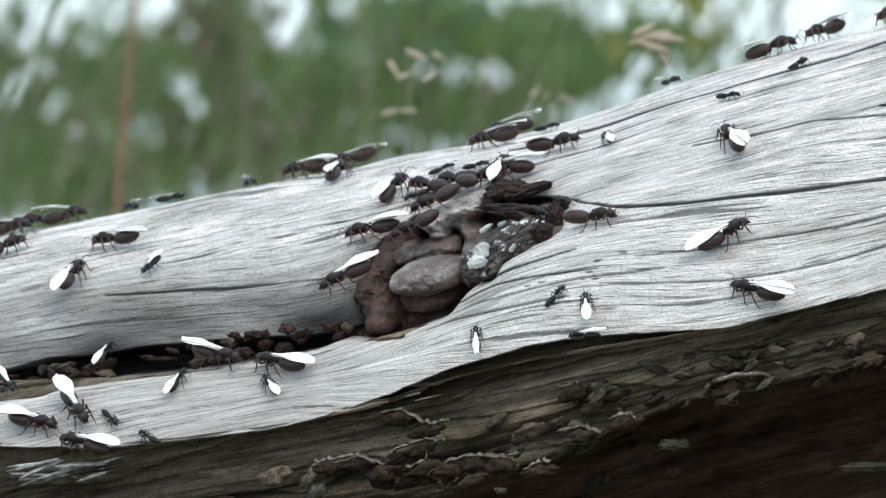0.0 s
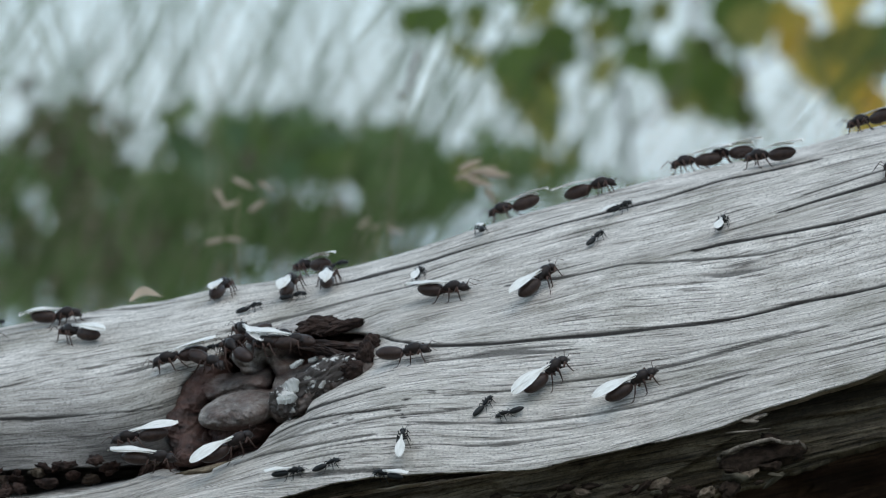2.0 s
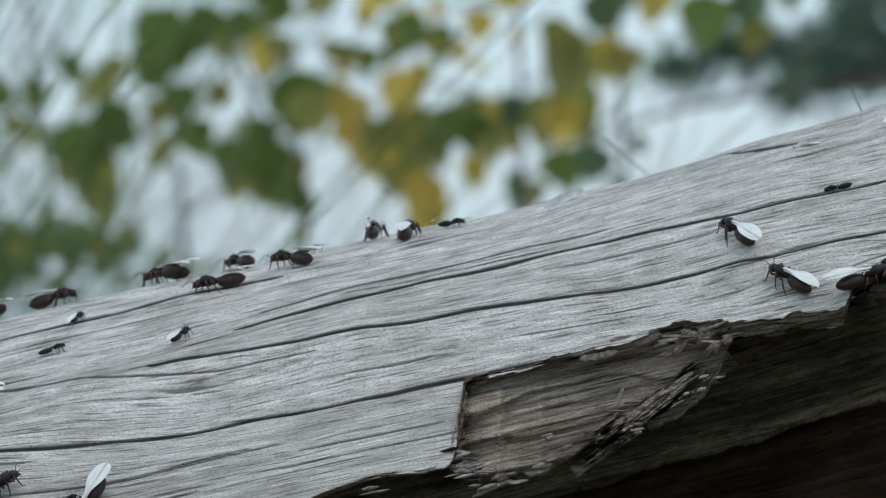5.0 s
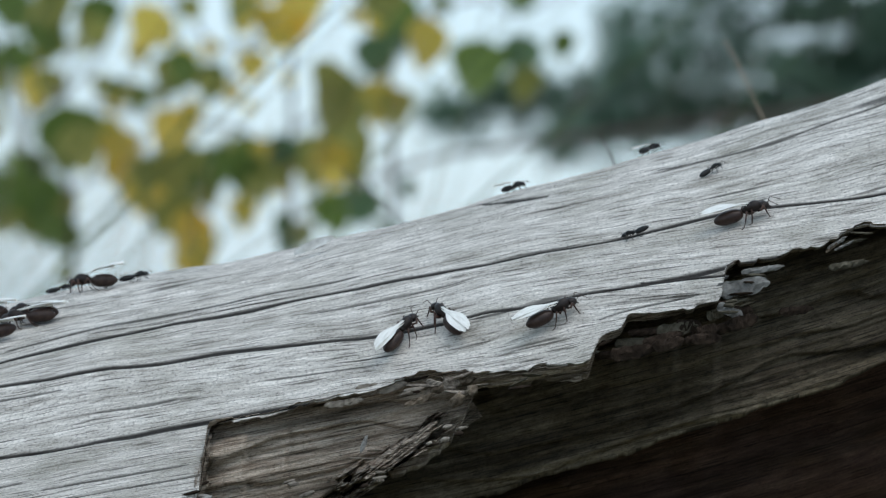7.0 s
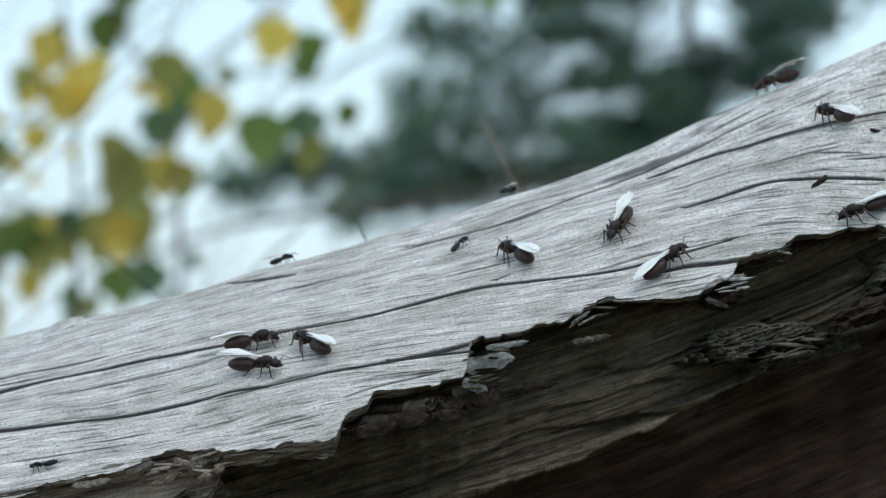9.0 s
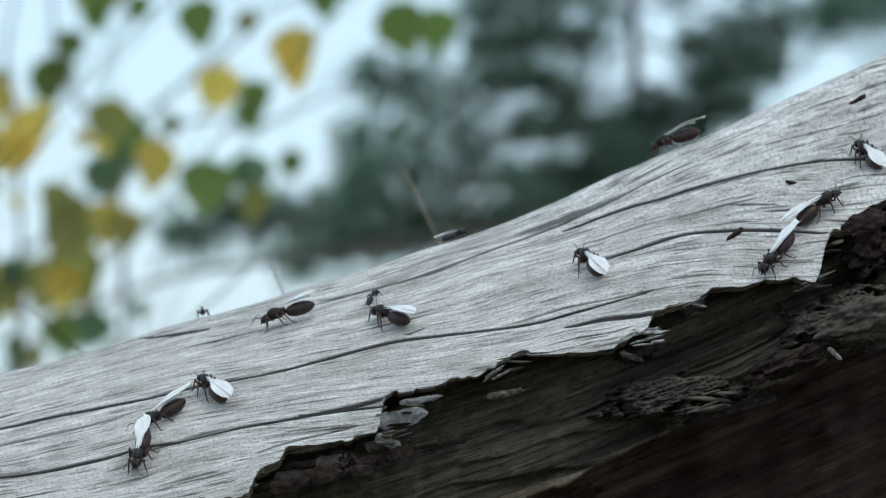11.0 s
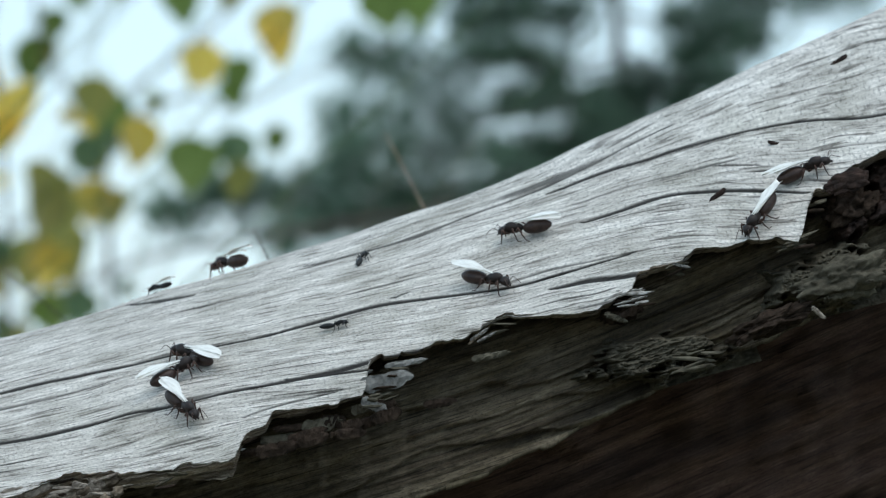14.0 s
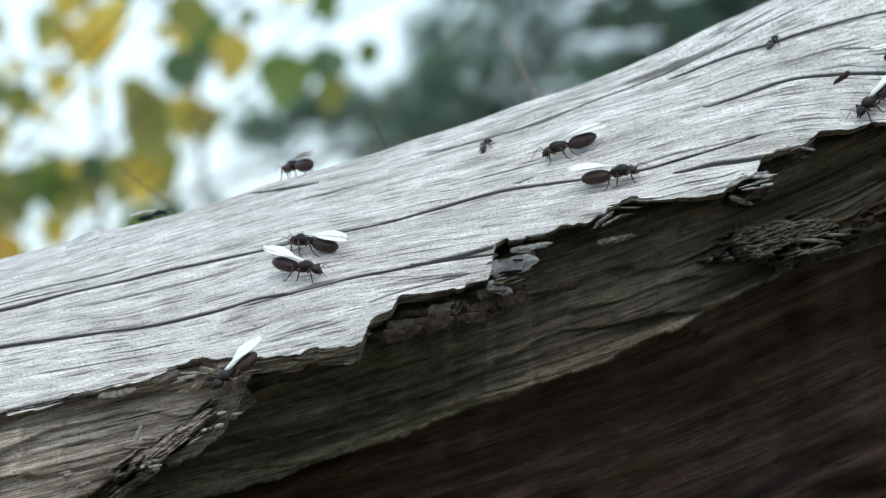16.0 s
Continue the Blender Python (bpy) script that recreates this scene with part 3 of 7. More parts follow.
def lip():
    """The layered broken side of the shell below its edge, in splintered steps along the fibres."""
    x = np.arange(-0.232, 0.133, 0.0003)
    ze = edge_at(x)
    y0 = face_y(x, curve_at(EDGE, x, 0.003))
    w = np.linspace(0, 1, 40)[:, None]
    thick = (0.0008 + 0.0030 * step(-0.016, -0.004, x) * (1 - step(0.0225, 0.0245, x)) + 0.0005 * step(0.0225, 0.0245, x)) * (0.8 + 0.5 * lattice(x * 60, x * 0, 34) )
    X, Z = x + 0 * w, ze + 0.0002 - thick * w
    v = Z - 0.25 * X
    steps = w * 3.2 + 0.8 * fractal(X * 11, v * 260, 36, 3)
    saw = steps - np.floor(steps)
    Y = y0 + 0.0007 + 0.0022 * w**1.5 + 0.0004 * np.floor(steps) + 0.0004 * saw**6 - 0.0004 * saw + 0.0005 * fractal(X * 90, v * 2200, 38, 3, 0.6) + 0.0004 * lattice(X * 160, w * 6, 39)
    rows = [np.stack([x, Y[-1] + d, Z[-1] + u], -1) for d, u in ((0.0008, 0.0001), (0.004, 0.0008), (0.014, 0.002))]
    V = np.concatenate([np.stack([X, Y, Z], -1), np.array(rows)])
    UVs = np.concatenate([np.stack([X, v], -1), np.repeat(np.stack([x, v[-1]], -1)[None], 3, 0)])
    # the right-hand lip darkens downwards, its line of shade put into the colour
    dirt_shade = np.concatenate([np.clip(0.05 + 0.45 * step(-0.1, 0.8, fractal(X * 40, v * 900, 41, 3)) + 0.2 * w * step(0.02, 0.03, X), 0, 0.9), np.full((3, len(x)), 0.7)])
    sheet("torn_lip", V, UVs, dirt_shade, M_INNER, LOG, "splintered grey-brown broken side of the outer wood")


def layer(name, knots_top, knots_edge, recess, lean, material, label, fine, rough_mm, k, x0, x1, rows_n=70, ledge=0.0):
    """A torn sheet of inner wood, from behind an upper line to its own ragged lower edge."""
    x = columns(max(x0, -0.235), min(x1, 0.135), fine, x0, x1)
    a, e = curve_at(knots_top, x, 0.014 if name == "rotten_ledge" else 0.002), curve_at(knots_edge, x, 0.0006)
    ragged = 1.0 if material is M_INNER else 0.35
    e = e + ragged * (torn(x, k) + 0.0013 * fractal(x * 110, x * 0, k + 1, 5, 0.65))
    w = np.linspace(0, 1, rows_n)[:, None]
    Z = a + (e - a) * w
    X = x + 0 * Z
    recess = recess - (0.050 * step(-0.04, 0.05, X) if recess > 0.03 else 0)
    Y = face_y(X, np.maximum(curve_at(EDGE, X, 0.012), Z)) + recess * (0.45 + 0.55 * (1 if name == "hollow_core" else step(-0.07, -0.03, X))) + lean * (0.55 + 0.45 * step(-0.07, -0.03, X)) * (a - Z) - 0.0025 * np.exp(-((X + 0.126) / 0.022) ** 2)
    if name == "rotten_ledge":  # undercut below the thick part of the shell
        under = step(-0.045, -0.015, X) * (1 - step(0.015, 0.050, X))
        Y = Y + under * (0.009 + 0.36 * (a - Z))
    v = Z - top_at(X) * 0.9
    n1 = fractal(X * 30, v * 500, k + 2, 4, 0.6)
    n2 = fractal(X * 60, Z * 140, k + 6, 4, 0.55)
    Y = Y + rough_mm / 1000 * (0.5 * n1 + 0.8 * n2)
    if ledge:
        # broken terraces along the fibres: each leans out downwards and then breaks off
        for size, amp, j in ((1.5 * ledge, 0.55 * ledge, 11), (0.6 * ledge, 0.25 * ledge, 14)):
            ph = -v / size + 1.1 * fractal(X * 14, v * 40, k + j, 4, 0.6) + 0.18 * lattice(X * 120, v * 160, k + j + 5)
            saw = ph - np.floor(ph)
            Y = Y + amp * (1 - saw) * (1 - step(0.93, 1.0, saw)) + amp * step(0.93, 1.0, saw)
        Y = Y + ledge * 0.22 * step(-0.2, 0.5, fractal(X * 22, v * 120, k + 21, 3))
    dirt_shade = 0.55 * step(0.1, 0.9, n1)
    # staining and painted shade darken the recessed right end
    if material is M_INNER:
        dirt_shade = np.maximum(dirt_shade, 0.4 * step(-0.006, 0.008, X + 0.004 * n2))
    V = np.stack([X, Y, Z], -1)
    UVs = np.stack([X, v], -1)
    rows = [V[-1] + np.stack([x * 0, x * 0 + d, x * 0 + u], -1) for d, u in ((0.0006, -0.0005), (0.002, -0.0002), (0.006, 0.0008), (0.015, 0.002))]
    V = np.concatenate([V, np.array(rows)])
    UVs = np.concatenate([UVs, np.repeat(UVs[-1:], 4, 0)])
    dirt_shade = np.concatenate([dirt_shade, np.full((4, len(x)), 0.6)])
    sheet(name, V, UVs, dirt_shade, material, LOG, label)


lip()
off = lambda knots, d: [(a, b + d) for a, b in knots]
TORN = [(-39.3, -19.7), (-32.1, -24.6), (-26.1, -25.4), (-19.3, -22.6), (-14.4, -20.7), (-8.5, -18.0), (-3.6, -16.1), (2.0, -12.5), (4.5, -9.5), (6.0, -6.0), (8.0, 2.0), (62, 26)]
layer("torn_layer", off(EDGE, 4.0), TORN, 0.0050, -0.22, M_INNER, "torn grey-brown inner wood with exposed fibres", 0.0004, 1.0, 70, -0.036, 0.0075, 90, 0.0020)
CORE_MID = [(-2700, -625), (-215.9, -73.8), (-182.0, -71.8), (-153.4, -66.3), (-136, -60.5), (-122, -55.5), (-107.7, -51.0), (-92.7, -48.4), (-77.3, -45.3), (-57.5, -39.5), (-28.4, -31.5), (0.4, -23.5), (11.5, -19.8), (40, -9.3), (64.2, -0.3), (77.1, 5.8), (91.6, 14.1), (99.3, 16.4), (133, 33), (900, 320)]
layer("rotten_ledge", off(EDGE, 9.0), CORE_MID, 0.0115, -0.26, M_ROT, "dark brown rotten wood in crumbling ledges", 0.0005, 1.1, 90, -2.70, 0.90, 110, 0.0034)
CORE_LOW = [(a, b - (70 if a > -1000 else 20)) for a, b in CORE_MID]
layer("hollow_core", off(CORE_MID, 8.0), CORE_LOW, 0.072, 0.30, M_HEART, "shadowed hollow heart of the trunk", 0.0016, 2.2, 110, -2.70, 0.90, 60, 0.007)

# ---- ground, water and far shore ----
bm = bmesh.new()
bmesh.ops.create_grid(bm, x_segments=150, y_segments=150, size=60.0)
for v in bm.verts:
    v.co.y -= 45.0
    shore = 5.4 + 1.6 * noise.noise(Vector((v.co.x * 0.15, 3.0, 0)))
    v.co.z = -0.62 + 0.05 * noise.noise(v.co * 0.7) - 0.13 * max(0, v.co.y - shore)
g = part("ground", bm, M_GROUND)
tagged(g, "grassy shore under and behind the trunk", "ground", kind="structure")
bm = bmesh.new()
bmesh.ops.create_grid(bm, x_segments=2, y_segments=2, size=2000.0)
w_ = part("water", bm, M_WATER)
w_.location = (0, 0, -0.80)
tagged(w_, "pale calm lake reflecting the overcast sky", "water", kind="structure")

# ---- plants behind the trunk ----
def tube(bm, pts, r0, r1, sides=6):
    """A tapered round stalk along points."""
    pts = [Vector(p) for p in pts]
    rings = []
    for i, p in enumerate(pts):
        d = (pts[min(i + 1, len(pts) - 1)] - pts[max(i - 1, 0)]).normalized()
        a = d.orthogonal().normalized()
        b = d.cross(a)
        r = r0 + (r1 - r0) * i / (len(pts) - 1)
        rings.append([bm.verts.new(p + r * (math.cos(q) * a + math.sin(q) * b)) for q in (2 * math.pi * k / sides for k in range(sides))])
    for u, v in zip(rings, rings[1:]):
        for k in range(sides):
            bm.faces.new((u[k], u[(k + 1) % sides], v[(k + 1) % sides], v[k]))
    bm.faces.new(rings[0][::-1])
    bm.faces.new(rings[-1])


def smooth_line(pts, n=6):
    """Points rounded through the given ones."""
    pts = [Vector(p) for p in pts]
    out = []
    for i in range(len(pts) - 1):
        a, b, c, d = pts[max(i - 1, 0)], pts[i], pts[i + 1], pts[min(i + 2, len(pts) - 1)]
        for k in range(n):
            t = k / n
            out.append(0.5 * (2 * b + (c - a) * t + (2 * a - 5 * b + 4 * c - d) * t * t + (3 * b - a - 3 * c + d) * t**3))
    return out + [pts[-1]]


def birch_leaf_mesh(material, seed):
    """A toothed, slightly folded birch leaf one unit wide, hanging from its stalk."""
    rnd = random.Random(seed)
    bm = bmesh.new()
    rows = []
    for i in range(11):
        t = i / 10
        half = 0.55 * (1 - (1 - min(1.0, t / 0.36)) ** 2.2) ** 0.6 * (1 - max(0.0, (t - 0.36) / 0.64) ** 1.35) + (0.004 if 0 < i < 10 else 0)
        half *= 1 + 0.10 * (i % 2) * rnd.random()
        z = -0.15 - 1.2 * t
        bow = 0.10 * math.sin(3 * t)
        rows.append([bm.verts.new((sx * half, bow - 0.22 * abs(sx) * half, z - 0.05 * abs(sx))) for sx in (-1, -0.5, 0, 0.5, 1)])
    for u, v in zip(rows, rows[1:]):
        for k in range(4):
            bm.faces.new((u[k], u[k + 1], v[k + 1], v[k]))
    tube(bm, [(0, 0, 0.25), (0, 0.03, 0.05), (0, 0.0, -0.16)], 0.016, 0.012, 4)
    me = bpy.data.meshes.new("leaf")
    bm.to_mesh(me)
    bm.free()
    me.materials.append(material)
    me.polygons.foreach_set("use_smooth", [True] * len(me.polygons))
    return me


LEAVES = [[birch_leaf_mesh(m, s) for s in (1, 2, 3)] for m in (M_GREEN, M_YELLOW, M_OLIVE, M_SHADE)]


def birch(stems, *leaves_and_label, depth=3.35, seed=0, fill=0.3):
    *sprays, label = leaves_and_label
    leaves = [leaf for spray in sprays for leaf in spray]
    rnd = random.Random(seed)
    tree = empty("birch", (stems[0][0][0] / 1000, depth, -0.62))
    tagged(tree, label, "birch sapling")
    lift = Vector(tree.location)
    for k, stem in enumerate(stems):
        bm = bmesh.new()
        line = smooth_line([Vector((x / 1000, depth + 0.04 * math.sin(i + k), z / 1000)) - lift for i, (x, z) in enumerate(stem)])
        tube(bm, line, 0.0035 if k == 0 else 0.0018, 0.001)
        part("stem" if k == 0 else "twig", bm, M_BARK, tree)
    more = [(x + rnd.gauss(0, 15), z + rnd.gauss(0, 13), s * rnd.uniform(0.5, 0.85), y if rnd.random() < 0.6 else 2) for x, z, s, y in leaves * 2 if rnd.random() < fill]
    for x, z, size, yellow in leaves + more:
        ob = new("leaf", rnd.choice(LEAVES[yellow]))
        ob.parent = tree
        s = size / 1000 * rnd.uniform(1.2, 1.45)
        ob.matrix_local = Matrix.Translation(Vector((x / 1000, depth + rnd.uniform(-0.12, 0.12), z / 1000 + 0.7 * s)) - lift) @ Euler((rnd.uniform(-0.3, 0.3), rnd.uniform(-0.5, 0.5), rnd.uniform(-0.7, 0.7))).to_matrix().to_4x4() @ Matrix.Scale(s, 4)
    return tree


birch([[(-112, -620), (-116, -141), (-126, 136), (-125, 183), (-129, 257), (-138, 330), (-120, 420)], [(-127, 169), (-88, 193), (-52, 218), (-10, 255)], [(-129, 248), (-182, 232), (-215, 259), (-260, 300)], [(-126, 140), (-170, 165), (-230, 170), (-290, 185)]],
      [(-226, 240, 29, 1), (-125, 262, 30, 1), (-127, 244, 24, 1), (-154, 253, 15, 1), (-156, 216, 17, 1), (-173, 193, 14, 1), (-208, 158, 25, 1), (-10, 236, 27, 1), (-48, 194, 30, 1), (-94, 152, 35, 2), (-80, 180, 26, 2), (-98, 143, 24, 1), (-132, 125, 14, 1), (-210, 101, 31, 2), (-193, 78, 28, 1), (-162, 101, 22, 1), (-63, 254, 14, 1), (-216, 211, 27, 0), (-197, 205, 22, 0), (-161, 264, 23, 0), (-47, 263, 32, 0), (-63, 233, 25, 3)],
      [(27, 218, 32, 0), (59, 230, 27, 3), (91, 242, 17, 0), (-88, 205, 19, 2), (-49, 224, 20, 3), (-217, 130, 30, 2), (-192, 133, 28, 0), (-148, 140, 30, 2), (-162, 131, 24, 0), (-98, 102, 26, 0), (-57, 105, 24, 3), (-126, 150, 19, 3), (-228, 121, 24, 0), (-125, 88, 19, 3), (-176, 142, 15, 2), (-235, 108, 22, 2), (-200, 68, 24, 1)],
      "slender birch sapling with green and yellowing leaves", seed=1, fill=0.6)
birch([[(-300, -620), (-302, 70), (-336, 129), (-358, 222), (-365, 330)], [(-320, 100), (-270, 130), (-220, 120)], [(-345, 170), (-300, 200), (-270, 240)]],
      [(-335, 197, 27, 1), (-286, 240, 19, 2), (-253, 227, 16, 1), (-272, 164, 18, 1), (-259, 144, 24, 1), (-250, 124, 27, 1), (-240, 106, 19, 1), (-341, 242, 30, 0), (-322, 234, 22, 2), (-351, 221, 22, 0), (-270, 192, 19, 0), (-252, 189, 19, 0), (-303, 154, 35, 0), (-312, 142, 19, 0), (-352, 251, 24, 0), (-331, 105, 30, 0), (-342, 89, 24, 2), (-348, 132, 22, 0), (-303, 74, 19, 0), (-318, 257, 24, 2), (-291, 262, 27, 0), (-317, 83, 22, 0)],
      [(-374, 216, 27, 0), (-362, 111, 24, 0), (-368, 161, 16, 2)],
      "birch sapling with green and yellow autumn leaves", seed=2, fill=0.9)
birch([[(-395, -620), (-400, 19), (-422, 122), (-487, 178), (-543, 260)], [(-405, 60), (-357, 95), (-329, 135), (-310, 190), (-300, 232)], [(-430, 130), (-470, 120), (-520, 140)]],
      [(-560, 157, 22, 0), (-543, 157, 23, 0), (-511, 158, 20, 0), (-501, 188, 16, 0), (-486, 128, 24, 0), (-472, 103, 33, 0), (-479, 117, 19, 0), (-451, 132, 27, 0), (-437, 125, 19, 0), (-425, 190, 32, 0), (-414, 157, 28, 0), (-402, 203, 30, 0), (-425, 217, 24, 0), (-403, 125, 23, 0), (-458, 162, 19, 2), (-473, 73, 19, 2), (-482, 84, 15, 2), (-464, 38, 15, 2), (-529, 34, 14, 2)],
      "birch sapling with green and some yellow leaves", seed=3, fill=0.9)
birch([[(-690, -620), (-690, 20), (-700, 60), (-680, 95)], [(-692, 30), (-740, 50), (-770, 75)], [(-696, 50), (-650, 60), (-630, 80)]],
      [(-723, 69, 22, 3), (-651, 61, 20, 3), (-764, 61, 20, 3), (-640, 44, 19, 0), (-681, 80, 16, 3), (-700, 40, 22, 3), (-620, 45, 18, 0), (-735, 40, 19, 3), (-668, 36, 18, 3), (-705, 66, 15, 0), (-655, 84, 13, 3), (-752, 78, 14, 0)],
      "low birch shoot with dark green leaves", seed=4, fill=0.0)
birch([[(-20, -620), (-40, 100), (-60, 250), (-100, 330), (-105, 420)], [(-60, 250), (20, 285), (56, 273), (117, 298), (193, 327)], [(-50, 270), (40, 340), (90, 380), (215, 410)]],
      [(-143, 292, 27, 1), (40, 317, 29, 1), (33, 305, 24, 1), (92, 324, 24, 1), (-107, 315, 31, 0), (-93, 322, 16, 2), (-13, 284, 14, 0), (58, 294, 19, 0), (49, 278, 19, 0), (-144, 317, 14, 2), (95, 337, 33, 1), (-93, 351, 18, 0), (-73, 365, 21, 0), (12, 366, 27, 0), (170, 361, 33, 0), (211, 364, 27, 0), (-29, 368, 16, 0), (58, 364, 15, 2), (-60, 400, 34, 0), (120, 400, 34, 0), (30, 405, 30, 1)],
      "birch sapling with hanging yellow and green leaves", depth=3.42, seed=5, fill=0.1)


def spruce():
    """A young spruce: trunk, drooping boughs and needles in tufts."""
    rnd = random.Random(7)
    foot = Vector((0.62, 6.1, -0.9))
    tree = empty("spruce", foot)
    tagged(tree, "dark blue-green young spruce beyond the trunk", "spruce")
    bm = bmesh.new()
    tube(bm, smooth_line([Vector((0.62, 6.1, -0.9)) - foot, Vector((0.618, 6.1, 0.3)) - foot, Vector((0.60, 6.1, 0.75)) - foot, Vector((0.585, 6.1, 1.5)) - foot]), 0.013, 0.004, 8)
    part("trunk", bm, M_BARK, tree)
    boughs = [((412, 473), (238, 509), 34), ((420, 424), (227, 433), 40), ((406, 374), (217, 368), 40), ((474, 307), (-16, 301), 32), ((436, 337), (150, 265), 28), ((330, 320), (60, 330), 24), ((586, 612), (381, 601), 36), ((571, 572), (397, 560), 18),
              ((585, 680), (358, 662), 40), ((693, 484), (579, 460), 22), ((648, 438), (557, 422), 20), ((852, 600), (677, 574), 28), ((815, 547), (700, 526), 20), ((967, 648), (837, 600), 34), ((814, 684), (646, 658), 36), ((1043, 710), (852, 692), 36), ((762, 485), (686, 465), 22), ((560, 380), (430, 372), 26), ((640, 400), (540, 385), 24), ((560, 330), (420, 320), 26), ((530, 495), (400, 505), 14), ((600, 455), (440, 440), 10)]
    for (ax, az), (bx, bz), thick in boughs:
        a, b = Vector((ax / 1000, 6.05 + rnd.uniform(-0.1, 0.1), az / 1000)), Vector((bx / 1000, 5.95 + rnd.uniform(-0.15, 0.15), bz / 1000))
        line = smooth_line([a - foot, (a + b) / 2 + Vector((0, 0, 0.012)) - foot, b - foot], 8)
        bm = bmesh.new()
        tube(bm, [Vector((0.61, 6.1, az / 1000 + 0.03)) - foot, *line], 0.004, 0.0015, 5)
        limb = part("bough", bm, M_BARK, tree)
        bm = bmesh.new()
        for i in range(int(270 + 950 * (b - a).length)):
            t = rnd.random() ** 0.8
            p = line[min(int(t * len(line)), len(line) - 1)]
            th = 2.25 * thick / 1000 * (1.15 - 0.7 * t)
            q = p + Vector((rnd.gauss(0, 0.012), rnd.gauss(0, 0.5 * th), rnd.gauss(-0.1 * th, 0.42 * th)))
            d = Vector((rnd.uniform(-1, 0.3), rnd.uniform(-1, 1), rnd.uniform(-0.9, 0.6))).normalized()
            w = d.orthogonal().normalized() * rnd.uniform(0.003, 0.006)
            e = q + d * rnd.uniform(0.018, 0.034)
            bm.faces.new([bm.verts.new(v) for v in (q - w * 0.6, q + w, e + w * 0.4, e - w * 0.4)])
        tagged(part("needles", bm, M_NEEDLE, limb, smooth=False), kind="stuff")
    return tree


spruce()


def undergrowth(name, material, count, seed, label, bare, heaps):
    """Low leafy herbs behind the trunk, dense below and thinning upwards, in clumps."""
    rnd = random.Random(seed)
    bm = bmesh.new()
    for i in range(count):
        y = rnd.uniform(4.0, 4.6)
        x = rnd.uniform(-1.75, 0.45)
        crest = 0.03 + 0.06 * step(-0.5, -0.75, x) + 0.12 * noise.noise(Vector((x * 4.3, y * 0.4, 3.1))) - 0.06 * max(0, x + 0.3)
        crest *= y / 4.5
        z = crest - abs(rnd.gauss(0, 0.11)) - 0.02
        if noise.noise(Vector((x * 13 + seed, y * 0.3, z * 11 + x * 5))) < (bare + 0.1 * step(-0.85, -1.0, x) if x < -0.5 else bare + 0.22 * step(-0.5, -0.4, x)) and z > -0.22:
            continue
        s = rnd.uniform(0.006, 0.020)
        a = Euler((rnd.uniform(-0.9, 0.9), rnd.uniform(-1.2, 1.2), rnd.uniform(-1.2, 1.2))).to_matrix()
        c = Vector((x, y, z))
        bm.faces.new([bm.verts.new(c + a @ (Vector(p) * s)) for p in ((-0.1, 0, -1.1), (0.55, 0.1, -0.4), (0.6, 0.05, 0.3), (0, 0, 1.2), (-0.6, 0.05, 0.3), (-0.55, 0.1, -0.4))])
    for hx, hz, sx, sz, n in heaps:
        for i in range(n // 3):
            c = Vector((hx + sx * rnd.gauss(0, 0.62), rnd.uniform(4.1, 4.5), hz + sz * rnd.gauss(0, 0.62)))
            a = Euler((rnd.uniform(-0.9, 0.9), rnd.uniform(-1.2, 1.2), rnd.uniform(-1.2, 1.2))).to_matrix()
            s = rnd.uniform(0.007, 0.020)
            bm.faces.new([bm.verts.new(c + a @ (Vector(p) * s)) for p in ((-0.1, 0, -1.1), (0.55, 0.1, -0.4), (0.6, 0.05, 0.3), (0, 0, 1.2), (-0.6, 0.05, 0.3), (-0.55, 0.1, -0.4))])
    ob = part(name, bm, material, smooth=False)
    tagged(ob, label, "undergrowth", kind="stuff")


def grass(name, material, label, *swards):
    """Tapering blades of grass: for each sward a count, a seed, the ranges of y, x and height, a width and a lean."""
    bm = bmesh.new()
    for count, seed, ys, xs, tops, width, lean in swards:
        rnd = random.Random(seed)
        for i in range(count):
            y, x = rnd.uniform(*ys), rnd.uniform(*xs)
            top, tilt = rnd.uniform(*tops), lean + rnd.gauss(0, 0.32)
            w = width * rnd.uniform(0.5, 1.2)
            prev = None
            for k in range(7):
                t = k / 6
                c = Vector((x + tilt * (t**1.6) * 0.5 * (top + 0.66), y + 0.05 * t * rnd.uniform(-1, 1), -0.66 + (top + 0.66) * t))
                h = w * (1 - 0.85 * t**2)
                pair = (bm.verts.new(c - Vector((h, 0, 0))), bm.verts.new(c + Vector((h, 0.2 * h, 0))))
                if prev:
                    bm.faces.new((prev[0], prev[1], pair[1], pair[0]))
                prev = pair
    ob = part(name, bm, material)
    tagged(ob, label, "grass", kind="stuff")


